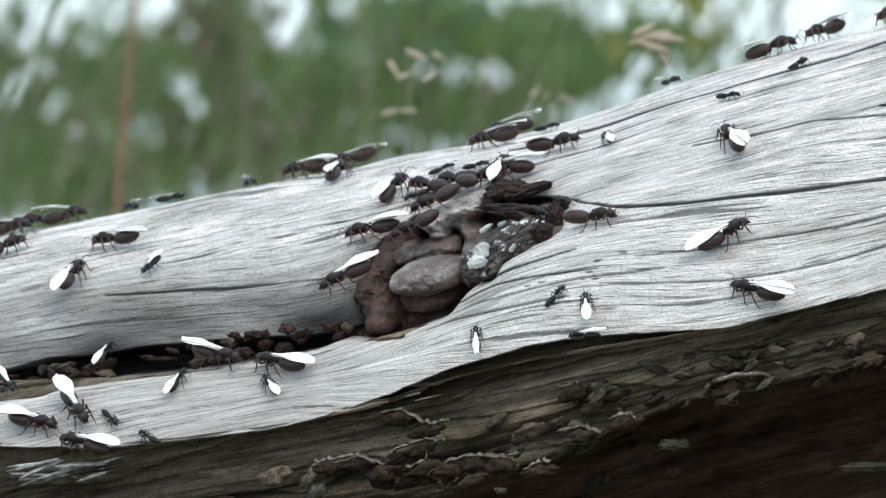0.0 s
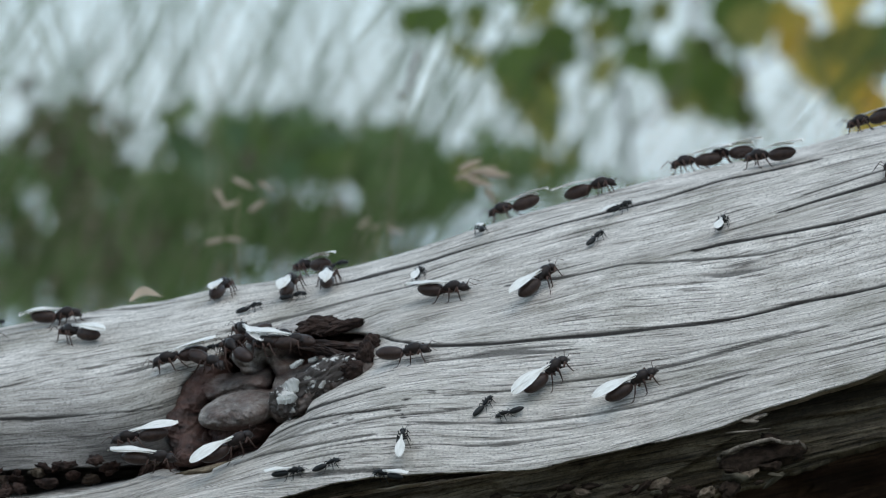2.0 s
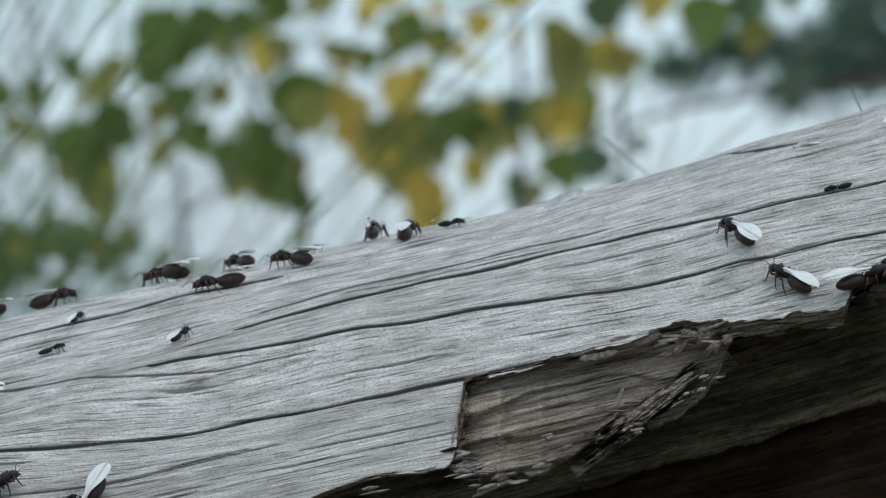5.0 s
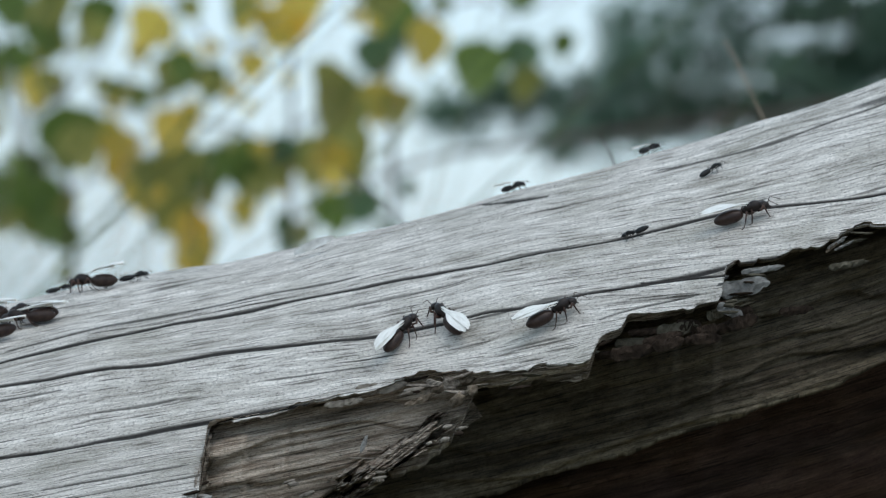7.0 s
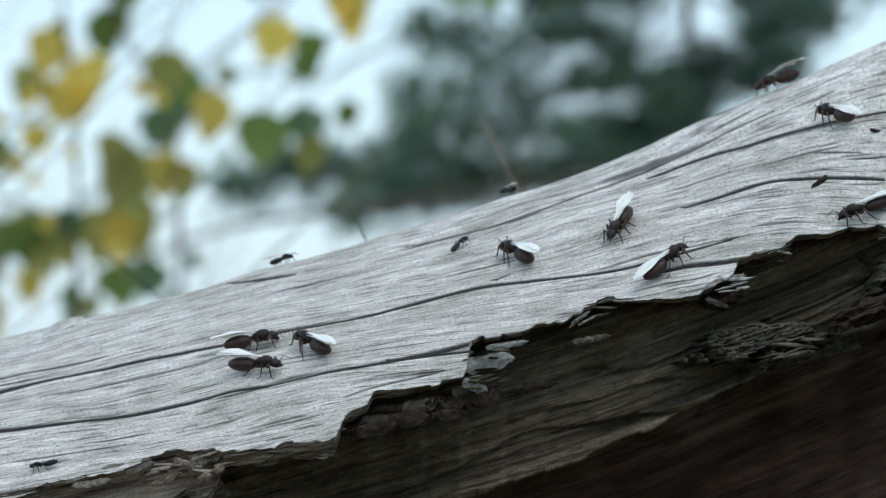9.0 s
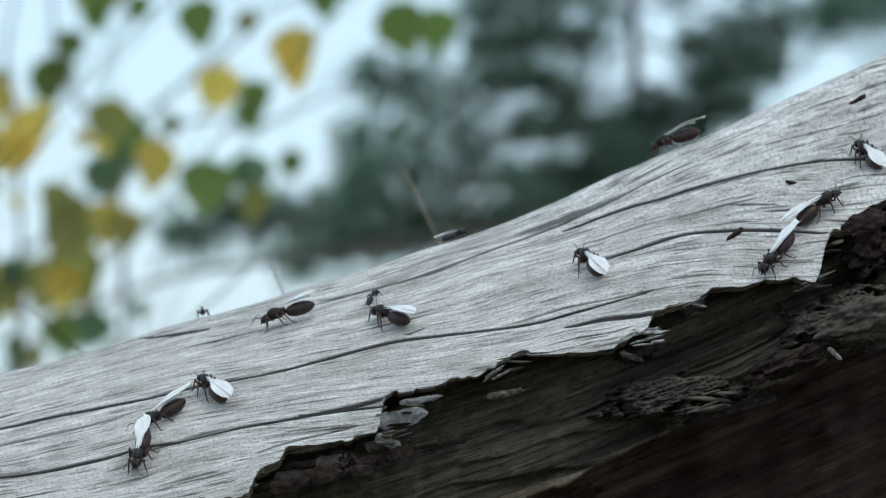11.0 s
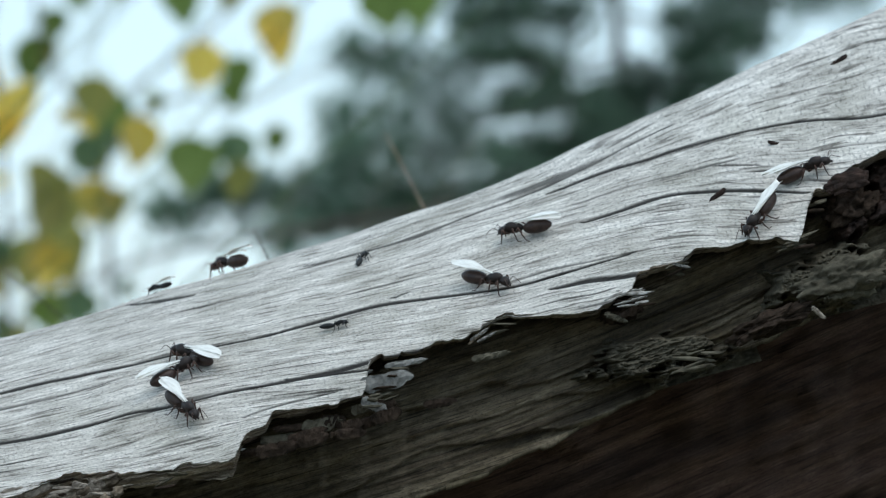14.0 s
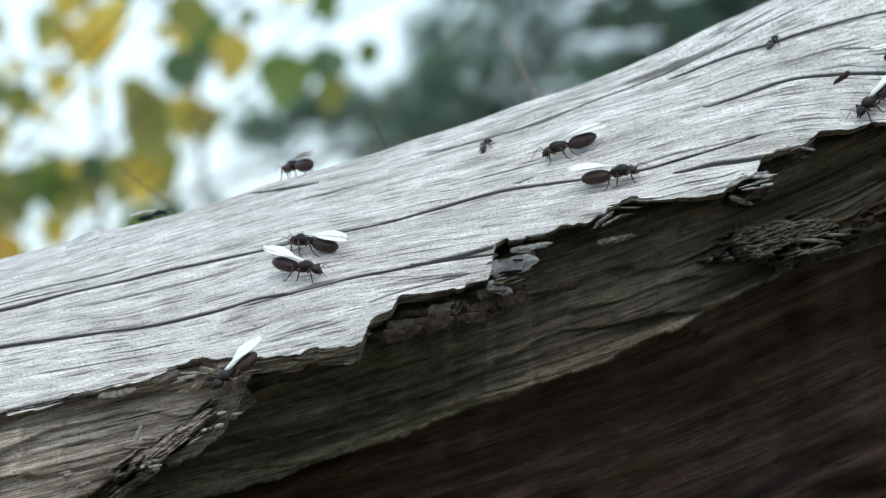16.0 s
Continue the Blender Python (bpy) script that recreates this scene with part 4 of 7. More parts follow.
undergrowth("undergrowth", M_HERB, 950, 21, "dense green herbs and leaves on the shore", 0.14,
            [(-0.849, 0.074, 0.034, 0.02, 200), (-1.147, 0.025, 0.026, 0.033, 420), (-0.937, 0.018, 0.026, 0.016, 160), (-0.776, -0.02, 0.024, 0.016, 200), (-0.734, 0.041, 0.01, 0.031, 160), (-0.857, -0.013, 0.031, 0.017, 220), (-1.197, -0.075, 0.031, 0.042, 420), (-0.918, 0.029, 0.031, 0.024, 320), (-0.835, 0.065, 0.021, 0.021, 160), (-0.838, 0.072, 0.03, 0.022, 140), (-0.78, 0.058, 0.021, 0.021, 220), (-0.913, 0.031, 0.014, 0.021, 150), (-1.09, -0.05, 0.06, 0.03, 300), (-0.97, -0.055, 0.06, 0.03, 300), (-0.67, 0.023, 0.045, 0.03, 240), (-0.601, 0.045, 0.035, 0.022, 160), (-0.715, 0.063, 0.03, 0.025, 140), (-0.813, -0.01, 0.05, 0.03, 200)])
undergrowth("dry_undergrowth", M_BROWN, 700, 35, "brown withered herbs among the green", 0.15,
            [(-1.048, 0.080, 0.024, 0.03, 200), (-0.99, -0.001, 0.038, 0.016, 220), (-1.17, 0.034, 0.014, 0.031, 160), (-1.034, 0.045, 0.017, 0.038, 260), (-1.242, -0.022, 0.021, 0.042, 220), (-1.03, -0.04, 0.08, 0.03, 260)])


grass("meadow_grass", M_GRASS, "tall green grass leaning on the shore behind the trunk",
      (120, 5, (2.2, 5.2), (-1.9, 0.2), (-0.10, 0.10), 0.003, 0.35), (190, 9, (2.4, 4.2), (-1.6, -0.68), (0.2, 0.6), 0.0017, 0.9),
      (60, 12, (1.0, 2.3), (-0.85, -0.42), (0.15, 0.5), 0.0010, 0.8), (46, 17, (0.9, 1.9), (-0.42, 0.02), (0.1, 0.4), 0.0008, -0.7), (40, 19, (1.0, 2.0), (-0.6, -0.1), (0.1, 0.4), 0.0007, 0.15), (18, 14, (0.4, 0.85), (-0.62, -0.37), (0.1, 0.4), 0.0007, 0.8), (110, 23, (3.8, 4.5), (-1.45, -0.85), (0.0, 0.24), 0.0026, 0.35))
grass("dry_stalks", M_STRAW, "thin dry grass stalks among green blades", (320, 6, (2.6, 5.0), (-1.9, 0.1), (0.0, 0.26), 0.0012, 0.5), (8, 13, (1.2, 2.2), (-0.75, -0.25), (-0.03, 0.12), 0.0005, 0.3))


def seed_head(stem, tips, material, width, label, seed, straight=False):
    """A grass stalk with a loose head of spikelets."""
    rnd = random.Random(seed)
    foot = Vector(stem[0])
    thing = empty("grass_stalk", foot)
    tagged(thing, label, "grass stalk")
    bm = bmesh.new()
    line = [Vector(p) - foot for p in stem]
    tube(bm, line if straight else smooth_line(line), width, width * 0.5, 5)
    part("stem", bm, M_STALK if tips else material, thing)
    for tip, d, size in tips:
        bm = bmesh.new()
        bmesh.ops.create_uvsphere(bm, u_segments=6, v_segments=6, radius=1.0)
        turn = Vector(d).to_track_quat("Z", "X").to_matrix()
        for v in bm.verts:
            v.co = turn @ Vector((v.co.x * 0.28 * (1 - 0.4 * v.co.z), v.co.y * 0.28 * (1 - 0.4 * v.co.z), v.co.z)) * size + Vector(tip) - foot
        part("spikelet", bm, material, thing)


seed_head([(-0.1168, 0.260, -0.5500), (-0.1368, 0.260, -0.0173), (-0.1366, 0.260, -0.0083), (-0.1388, 0.260, -0.0020), (-0.1416, 0.260, 0.0033)], [((-0.1447, 0.260, 0.0063), (0.91, 0.1, 0.40), 0.0027), ((-0.1421, 0.260, 0.0051), (0.98, 0.1, 0.19), 0.0032), ((-0.1397, 0.260, 0.0043), (0.99, 0.1, -0.10), 0.0032), ((-0.1443, 0.260, 0.0034), (0.90, 0.1, -0.44), 0.0025), ((-0.1425, 0.260, 0.0027), (0.96, 0.1, -0.27), 0.0027), ((-0.1407, 0.260, -0.0001), (0.49, 0.1, -0.87), 0.0020), ((-0.1461, 0.260, 0.0041), (0.95, 0.1, 0.32), 0.0018)], M_STRAW, 0.0003, "dry straw-coloured grass stalk with a loose drooping seed head", 1, True)
seed_head([(-0.2088, 0.300, -0.6000), (-0.1988, 0.300, -0.0288), (-0.1991, 0.300, -0.0134), (-0.1992, 0.300, -0.0051), (-0.1982, 0.300, 0.0014)], [((-0.2024, 0.300, 0.0009), (0.49, 0.1, -0.87), 0.0021), ((-0.2003, 0.300, -0.0006), (0.95, 0.1, 0.32), 0.0019), ((-0.1976, 0.300, 0.0037), (0.90, 0.1, -0.43), 0.0024), ((-0.1946, 0.300, -0.0010), (0.83, 0.1, 0.55), 0.0023), ((-0.2036, 0.300, -0.0082), (0.97, 0.1, 0.24), 0.0022), ((-0.1995, 0.300, -0.0080), (0.99, 0.1, -0.10), 0.0019), ((-0.1928, 0.300, 0.0031), (0.86, 0.1, -0.51), 0.0017)], M_STRAW, 0.0003, "dry grass stalk with pale scattered spikelets", 2, True)
seed_head([(-0.2065, 0.500, -0.6000), (-0.1965, 0.500, -0.0283), (-0.1938, 0.500, 0.0040), (-0.1911, 0.500, 0.0222), (-0.1876, 0.500, 0.0361)], [((-0.1873, 0.500, 0.0361), (0.28, 0.1, 0.96), 0.0024), ((-0.1880, 0.500, 0.0333), (0.36, 0.1, 0.93), 0.0021), ((-0.1887, 0.500, 0.0305), (0.23, 0.1, 0.97), 0.0021), ((-0.1896, 0.500, 0.0280), (0.36, 0.1, 0.93), 0.0018), ((-0.1919, 0.500, 0.0267), (-0.76, 0.1, 0.65), 0.0016), ((-0.1872, 0.500, 0.0372), (0.19, 0.1, 0.98), 0.0014)], M_BROWN, 0.0004, "brown grass stalk with a narrow seed spike", 3, True)
seed_head([(-0.1924, 0.400, -0.6000), (-0.1824, 0.400, -0.0264), (-0.1828, 0.400, -0.0160), (-0.1836, 0.400, -0.0070)], [((-0.1866, 0.400, -0.0050), (0.72, 0.1, 0.69), 0.0018), ((-0.1794, 0.400, -0.0068), (0.96, 0.1, -0.27), 0.0020), ((-0.1840, 0.400, -0.0059), (0.95, 0.1, 0.32), 0.0013)], M_STRAW, 0.0003, "thin grass stalk with a few small spikelets", 8, True)
seed_head([(-0.3768, 0.75, -0.6), (-0.365, 0.75, -0.0367), (-0.3601, 0.75, -0.0018), (-0.3531, 0.75, 0.047), (-0.3454, 0.75, 0.0958), (-0.3406, 0.75, 0.1376)], [], M_RED, 0.0008, "upright reddish plant stalk behind the trunk", 4, True)
seed_head([(0.40, 0.28, -0.62), (0.02, 0.25, 0.003), (-0.010, 0.25, 0.0275), (-0.020, 0.25, 0.0355)], [], M_BARK, 0.00025, "thin dark grass stem behind the trunk", 5, True)
seed_head([(0.33, 0.13, -0.62), (0.05, 0.12, -0.008), (0.030, 0.12, 0.0335), (0.0275, 0.12, 0.0385)], [], M_BARK, 0.0002, "thin bent grass tip behind the trunk", 6, True)
seed_head([(0.39, 0.24, -0.62), (0.09, 0.23, -0.008), (0.057, 0.23, 0.0575), (0.0545, 0.23, 0.0618)], [], M_STRAW, 0.0002, "fine dry grass tip behind the trunk", 7, True)
bm = bmesh.new()
tube(bm, smooth_line([(-0.1, 3.9, 0.13), (-0.006, 3.9, 0.168), (0.097, 3.9, 0.187), (0.295, 3.9, 0.217), (0.409, 3.9, 0.235), (0.9, 3.9, 0.30), (1.3, 3.9, -0.62)]), 0.0022, 0.0055, 6)
tagged(part("fallen_branch", bm, M_BARK), "bare grey-brown fallen branch on the shore", "branch")

# ---- the knot in the trunk ----
def lump(name, at, size, turn, material, parent, seed, rough=0.18, scale=1.6, label="", fine=5):
    """A worn, uneven block of wood (sizes in millimetres)."""
    bm = bmesh.new()
    bmesh.ops.create_icosphere(bm, subdivisions=fine, radius=1.0)
    rot = Euler([radians(a) for a in turn]).to_matrix()
    for v in bm.verts:
        p = v.co.copy()
        n = noise.fractal(p * scale + Vector((seed, seed * 2, 0)), 1.0, 2.0, 4) * rough
        n += 0.06 * noise.noise(Vector((p.x * 2, p.y * 14, p.z * 14)) + Vector((seed, 0, 0)))
        p *= 1 + n
        v.co = rot @ Vector((p.x * size[0], p.y * size[1], p.z * size[2])) / 1000 + Vector(at) / 1000
    return part(name, bm, material, parent, label)


def on_face(x, z, sink=0.0):
    """A point on the trunk's face, in millimetres, pushed in by sink."""
    return (x, float(face_y(np.array([x / 1000]), np.array([z / 1000]))[0]) * 1000 + sink, z)


def plate(x, z, length, high, tilt, sink, material, seed, label="", name="wood_flake"):
    """A thin splintered plate of wood along the fibres, ragged at its ends (millimetres)."""
    rnd = random.Random(seed)
    bm = bmesh.new()
    cx, cy, cz = on_face(x, z, sink)
    a, front, back = radians(tilt), [], []
    for i in range(15):
        u = i / 14
        full = 1.0 if 0 < i < 14 else 0.55
        top = high * 0.5 * min(1.0, (1 - u) * 5 + 0.25, u * 9 + 0.5) + 0.06 * high * rnd.uniform(-1, 1)
        low = -high * 0.5 * min(1.0, (1 - u) * 3.5 + 0.1, u * 6 + 0.4) + 0.09 * high * rnd.uniform(-1, 1)
        for k, row in ((0, front), (1, back)):
            line = []
            for w in (0.0, 0.15, 0.5, 0.85, 1.0):
                du, dz = (u - 0.5) * length, low + (top - low) * w
                dy = (-0.2 * math.sin(math.pi * w) * full + 0.14 * rnd.uniform(-1, 1)) if not k else 1.3
                line.append(bm.verts.new(Vector((cx + du * math.cos(a) - dz * math.sin(a), cy + dy, cz + du * math.sin(a) + dz * math.cos(a))) / 1000))
            row.append(line)
    for i in range(14):
        for q in range(4):
            bm.faces.new((front[i][q], front[i + 1][q], front[i + 1][q + 1], front[i][q + 1]))
        for q in (0, 4):
            bm.faces.new((front[i][q], front[i + 1][q], back[i + 1][q], back[i][q]))
    for i in (0, 14):
        for q in range(4):
            bm.faces.new((front[i][q], front[i][q + 1], back[i][q + 1], back[i][q]))
    part(name, bm, material, LOG, label, smooth=False)


def carve_knot():
    """The worn knot: a reddish column, a lobe, a flat-topped knob and a grey ridge round a dark hollow."""
    xs, zs = np.arange(-163.5, -125.5, 0.145), np.arange(-16.5, -43.5, -0.145)
    X, Z = np.meshgrid(xs, zs)
    wx = X + 0.7 * fractal(X * 0.22, Z * 0.22, 80, 3)
    wz = Z + 0.7 * fractal(X * 0.22, Z * 0.22, 84, 3)

    def dist(ax, az, bx, bz):
        t = np.clip(((wx - ax) * (bx - ax) + (wz - az) * (bz - az)) / ((bx - ax) ** 2 + (bz - az) ** 2), 0, 1)
        return np.hypot(wx - ax - t * (bx - ax), wz - az - t * (bz - az)), t

    floor_d = 14.0 - 3.0 * step(-146, -134, X) + 0.8 * fractal(X * 0.3, Z * 0.5, 88, 4)
    depth, wear_shade = floor_d, 0 * X

    def raise_to(d, mask, grey):
        nonlocal depth, wear_shade
        new_d = depth + (d - depth) * mask
        wear_shade = np.where(new_d < depth - 0.3, wear_shade + (grey - wear_shade) * np.clip(mask * 1.4, 0, 1), wear_shade)
        depth = np.minimum(depth, new_d) - 0.55 * np.exp(-np.abs(depth - new_d) / 0.8) * (mask > 0)

    def dome(d, r):
        return np.sqrt(np.clip(1 - (d / r) ** 2, 0, 1))

    d, t = dist(-154.6, -25.2, -158.4, -33.0)  # column on the west side
    raise_to(2.5 + 3.0 * t, dome(d, 3.5), 0.03)
    d, t = dist(-158.2, -33.0, -155.5, -38.0)
    raise_to(8.0, dome(d, 3.0), 0.04)
    d, t = dist(-152.5, -29.4, -146.8, -28.6)  # lobe between column and knob
    raise_to(5.0, dome(d, 1.8), 0.22)
    d, t = dist(-149.2, -25.4, -141.8, -20.4)  # grey ridge above
    raise_to(0.6, dome(d, 2.5), 1.0)
    d, t = dist(-145.6, -24.2, -141.2, -28.8)  # saddle running down
    raise_to(5.5 + 4.0 * t, dome(d, 2.4), 0.45 - 0.4 * t)
    d, t = dist(-141.4, -30.8, -130.0, -25.6)  # slope under the flakes
    raise_to(3.0 - 1.5 * t, dome(d, 3.8), 0.35)
    # the knob: its top leans out towards the light, and breaks off below
    bx, bz = 0.7 * X + 0.3 * wx, 0.7 * Z + 0.3 * wz
    tilt = bz - 0.13 * (bx + 148.8)
    rim = (np.abs((bx + 148.6) / 6.0) ** 2.3 + np.abs((tilt + 32.7) / 2.8) ** 2.3) ** 0.435
    s = np.clip((-30.2 - tilt) / 5.0, 0, 1)
    bulge = np.sqrt(np.clip(1 - np.minimum(rim, 1) ** 2.4, 0, 1))
    # the knob's shaded underside and lit west rim are painted into its greyness
    raise_to(7.2 - 6.8 * bulge + 5.0 * np.clip(s - 0.55, 0, 1) ** 1.2, step(1.04, 0.94, rim), 0.40 - 0.34 * step(0.80, 1.0, s) + 0.34 * step(0.62, 0.9, rim) * step(-147, -153, bx))
    under = np.hypot((bx + 148.6) / 5.2, (tilt + 35.4) / 3.0)
    raise_to(8.0, dome(under, 1.0), 0.02)
    depth = depth + 0.42 * fractal(X * 0.8, Z * 0.9, 90, 5, 0.6) + 0.08 * lattice(X * 2.5, Z * 7, 95)
    wear_shade = np.clip(wear_shade + 0.55 * wear_shade * fractal(X * 0.45, Z * 1.1, 97, 4), 0, 1)
    V = np.stack([X / 1000, face_y(X / 1000, Z / 1000) + depth / 1000, Z / 1000], -1)
    sheet("knot", V, np.stack([X, Z], -1) / 1000, wear_shade, M_CARVED, LOG, "worn knot with a rounded grey knob in a reddish-brown hollow")


carve_knot()
lump("resin_flake", on_face(-136.4, -28.4, 2.2), (5.8, 1.5, 2.0), (0, -30, 0), M_FLAKE, LOG, 2.2, 0.42, 3.4, "pale flaking resin on dark wood")
lump("resin_flake", on_face(-140.8, -31.4, 2.8), (1.9, 1.8, 2.2), (0, -36, 0), M_FLAKE, LOG, 4.9, 0.35, 2.6)
lump("bark_chip", on_face(-157.0, -50.6, 1.2), (5.6, 1.6, 0.7), (0, -9, 0), M_STRAW, LOG, 6.6, 0.25, 1.8, "reddish-brown loose chip at the torn edge")
for k, (x, z, a, b, c, tilt) in enumerate([(-137.3, -20.4, 3.4, 2.0, 1.5, -4), (-133.8, -20.4, 3.4, 1.5, 0.9, -14), (-134.5, -23.2, 6.0, 1.8, 0.7, 6), (-133.8, -24.4, 5.2, 1.8, 0.6, 12), (-132.0, -25.0, 4.0, 1.6, 0.6, 24), (-130.6, -26.6, 1.6, 1.6, 1.5, 10), (-129.0, -24.4, 1.3, 1.4, 2.0, 12), (-128.4, -22.6, 1.2, 1.2, 1.2, 0)]):
    lump("splinter", on_face(x, z, 0.8), (a, b, c), (0, tilt, 0), M_CHAR, LOG, 20.0 + 3 * k, 0.32, 2.2, "dark broken splinter over the knot" if k == 0 else "")

bm = bmesh.new()
rows = [[bm.verts.new((0.0062 * (u - 0.5), 0.0012 * math.sin(5 * u), 0.0016 * (w - 0.5) * math.sin(math.pi * min(1, u + 0.08)) + 0.0009 * math.sin(3.5 * u))) for w in (0, 0.5, 1)] for u in [i / 9 for i in range(10)]]
for u, v in zip(rows, rows[1:]):
    for q in range(2):
        bm.faces.new((u[q], u[q + 1], v[q + 1], v[q]))
leaf = part("dry_leaf", bm, M_STRAW)
leaf.location = (-0.1732, 0.0620, -0.0163)
leaf.rotation_euler = (0.3, -0.2, 0)
tagged(leaf, "small curled dry leaf caught behind the trunk", "leaf")

# a shed wing lying on the crown of the trunk
bm = bmesh.new()
rows = [[bm.verts.new((0.0068 * (u - 0.5), 0.0016 * (w - 0.5) * math.sin(math.pi * min(1, 0.12 + 0.8 * u)), 0.0003 * math.sin(3 * u) + 0.0002 * w)) for w in (0, 0.33, 0.66, 1)] for u in [i / 10 for i in range(11)]]
for u, v in zip(rows, rows[1:]):
    for q in range(3):
        bm.faces.new((u[q], u[q + 1], v[q + 1], v[q]))
shed = part("shed_wing", bm, M_SHED)
shed.location = (-0.0188, 0.034, 0.0160)
shed.rotation_euler = (0.9, -0.42, 0.15)
tagged(shed, "shed translucent ant wing lying on the trunk", "wing")

for k, (x, z, length, high, tilt) in enumerate([(-140.0, -29.3, 3.7, 2.2, 35), (-139.6, -25.8, 2.2, 0.8, 30), (-137.1, -28.0, 1.8, 1.0, -40), (-135.7, -27.1, 1.5, 0.7, 50), (-134.0, -26.0, 3.3, 0.7, -38), (-140.0, -30.8, 3.0, 1.3, 8), (-137.1, -25.2, 1.5, 0.7, 20), (-134.9, -28.7, 1.3, 0.6, 55)]):
    plate(x, z, length, high, tilt, 0.3, M_SHED, 90 + k, "pale curled flake of resin" if k == 0 else "", "resin_flake")
# dark scars on the face
for k, (x, z, a, c, tilt) in enumerate([(94.5, 39.0, 1.6, 0.45, -42), (115.8, 61.2, 1.4, 0.4, -35), (104.0, 47.3, 1.2, 0.3, 15), (113.0, 41.0, 3.2, 1.6, -20)]):
    lump("scar", on_face(x, z, 0.2), (a, 0.5, c), (0, tilt, 0), M_CHAR, LOG, 60.0 + k, 0.35, 2.4, "small dark scar in the wood" if k == 0 else "")
# crumbs along the torn edge and debris in the crevice
rnd_c = random.Random(31)
for k in range(64):
    x = rnd_c.uniform(-228, -160)
    zg = float(curve_at(GROOVE_BOT, np.array([x / 1000]))[0]) * 1000
    lump("crumb", on_face(x, zg + rnd_c.uniform(0.3, 3.2), 7.5), (rnd_c.uniform(0.4, 1.9), 1.1, rnd_c.uniform(0.25, 0.7)), (rnd_c.uniform(-40, 40), rnd_c.uniform(-28, 22), rnd_c.uniform(-40, 40)), rnd_c.choice([M_KNOT_DARK, M_RUST, M_RUST, M_CHAR]) if k % 9 else M_CRUMB, LOG, 1000 + k, 0.75, 2.6, "", 3)
for k in range(34):
    x = rnd_c.uniform(-218, -60)
    ze = float(curve_at(EDGE, np.array([x / 1000]))[0]) * 1000
    y = on_face(x, ze, 9.0)[1]
    lump("bark_crumb", (x, y + rnd_c.uniform(-2, 2), ze - rnd_c.uniform(5, 24) + 0.02 * x), (rnd_c.uniform(0.8, 4.0), 1.5, rnd_c.uniform(0.4, 1.1)), (0, rnd_c.uniform(-35, 5), 0), rnd_c.choice([M_KNOT_DARK, M_KNOT_DARK, M_SHAG]), LOG, 200 + k, 0.45, 2.0, "", 4)
for k, (x, z, length, high, tilt, sink, m) in enumerate([(41.0, 12.2, 4.6, 1.0, 13, 0.9, M_CHIP), (45.2, 11.2, 8.0, 2.4, 11, 0.9, M_CHIP), (48.2, 13.9, 6.4, 0.9, 10, 1.6, M_CHIP), (60.6, 15.0, 5.8, 1.0, 11, 3.6, M_SHAG), (43.3, 7.6, 4.0, 1.5, -24, 1.6, M_CHIP), (59.0, 18.2, 3.4, 0.5, 34, 1.2, M_SPLINT), (60.0, 17.8, 3.2, 0.4, 28, 1.6, M_SPLINT), (58.4, 17.6, 2.8, 0.4, 40, 1.6, M_CRUMB), (78.7, 20.6, 3.6, 0.9, -20, 2.8, M_SHAG), (80.8, 21.6, 3.2, 0.9, 30, 2.6, M_KNOT_DARK), (88.4, 28.4, 2.8, 0.5, -12, 0.8, M_SPLINT), (88.0, 29.0, 3.0, 0.5, 16, 0.6, M_SPLINT), (107.2, 21.3, 2.6, 0.6, -42, 3.0, M_INNER_CHIP), (53.0, 8.0, 5.0, 1.2, 8, 5.0, M_KNOT_DARK), (-7.0, -5.2, 8.0, 1.6, 9, 1.2, M_INNER_CHIP), (-12.5, -7.6, 6.0, 1.0, 11, 1.8, M_INNER_CHIP), (1.5, -4.6, 4.4, 1.1, -14, 1.0, M_INNER_CHIP), (-1.5, -6.8, 5.0, 0.8, 22, 2.0, M_CRUMB)]):
    plate(x, z, length, high, tilt, sink, m, 40 + k, "loose splintered flake of wood at the torn edge" if k == 0 else "")
for k, (x, z, a, c, tilt) in enumerate([(112, 26.5, 7, 3.0, -18), (101, 20, 6, 1.6, -24), (80, 22, 3.0, 1.8, -20), (114, 37, 4.0, 2.6, -30)]):
    lump("rot_clump", on_face(x, z, 9.0), (a, 4, c), (0, tilt, 0), M_KNOT_DARK if k != 0 else M_SHAG, LOG, 300 + k, 0.4, 2.6, "crumbling grey-brown rotten clump" if k == 0 else "")



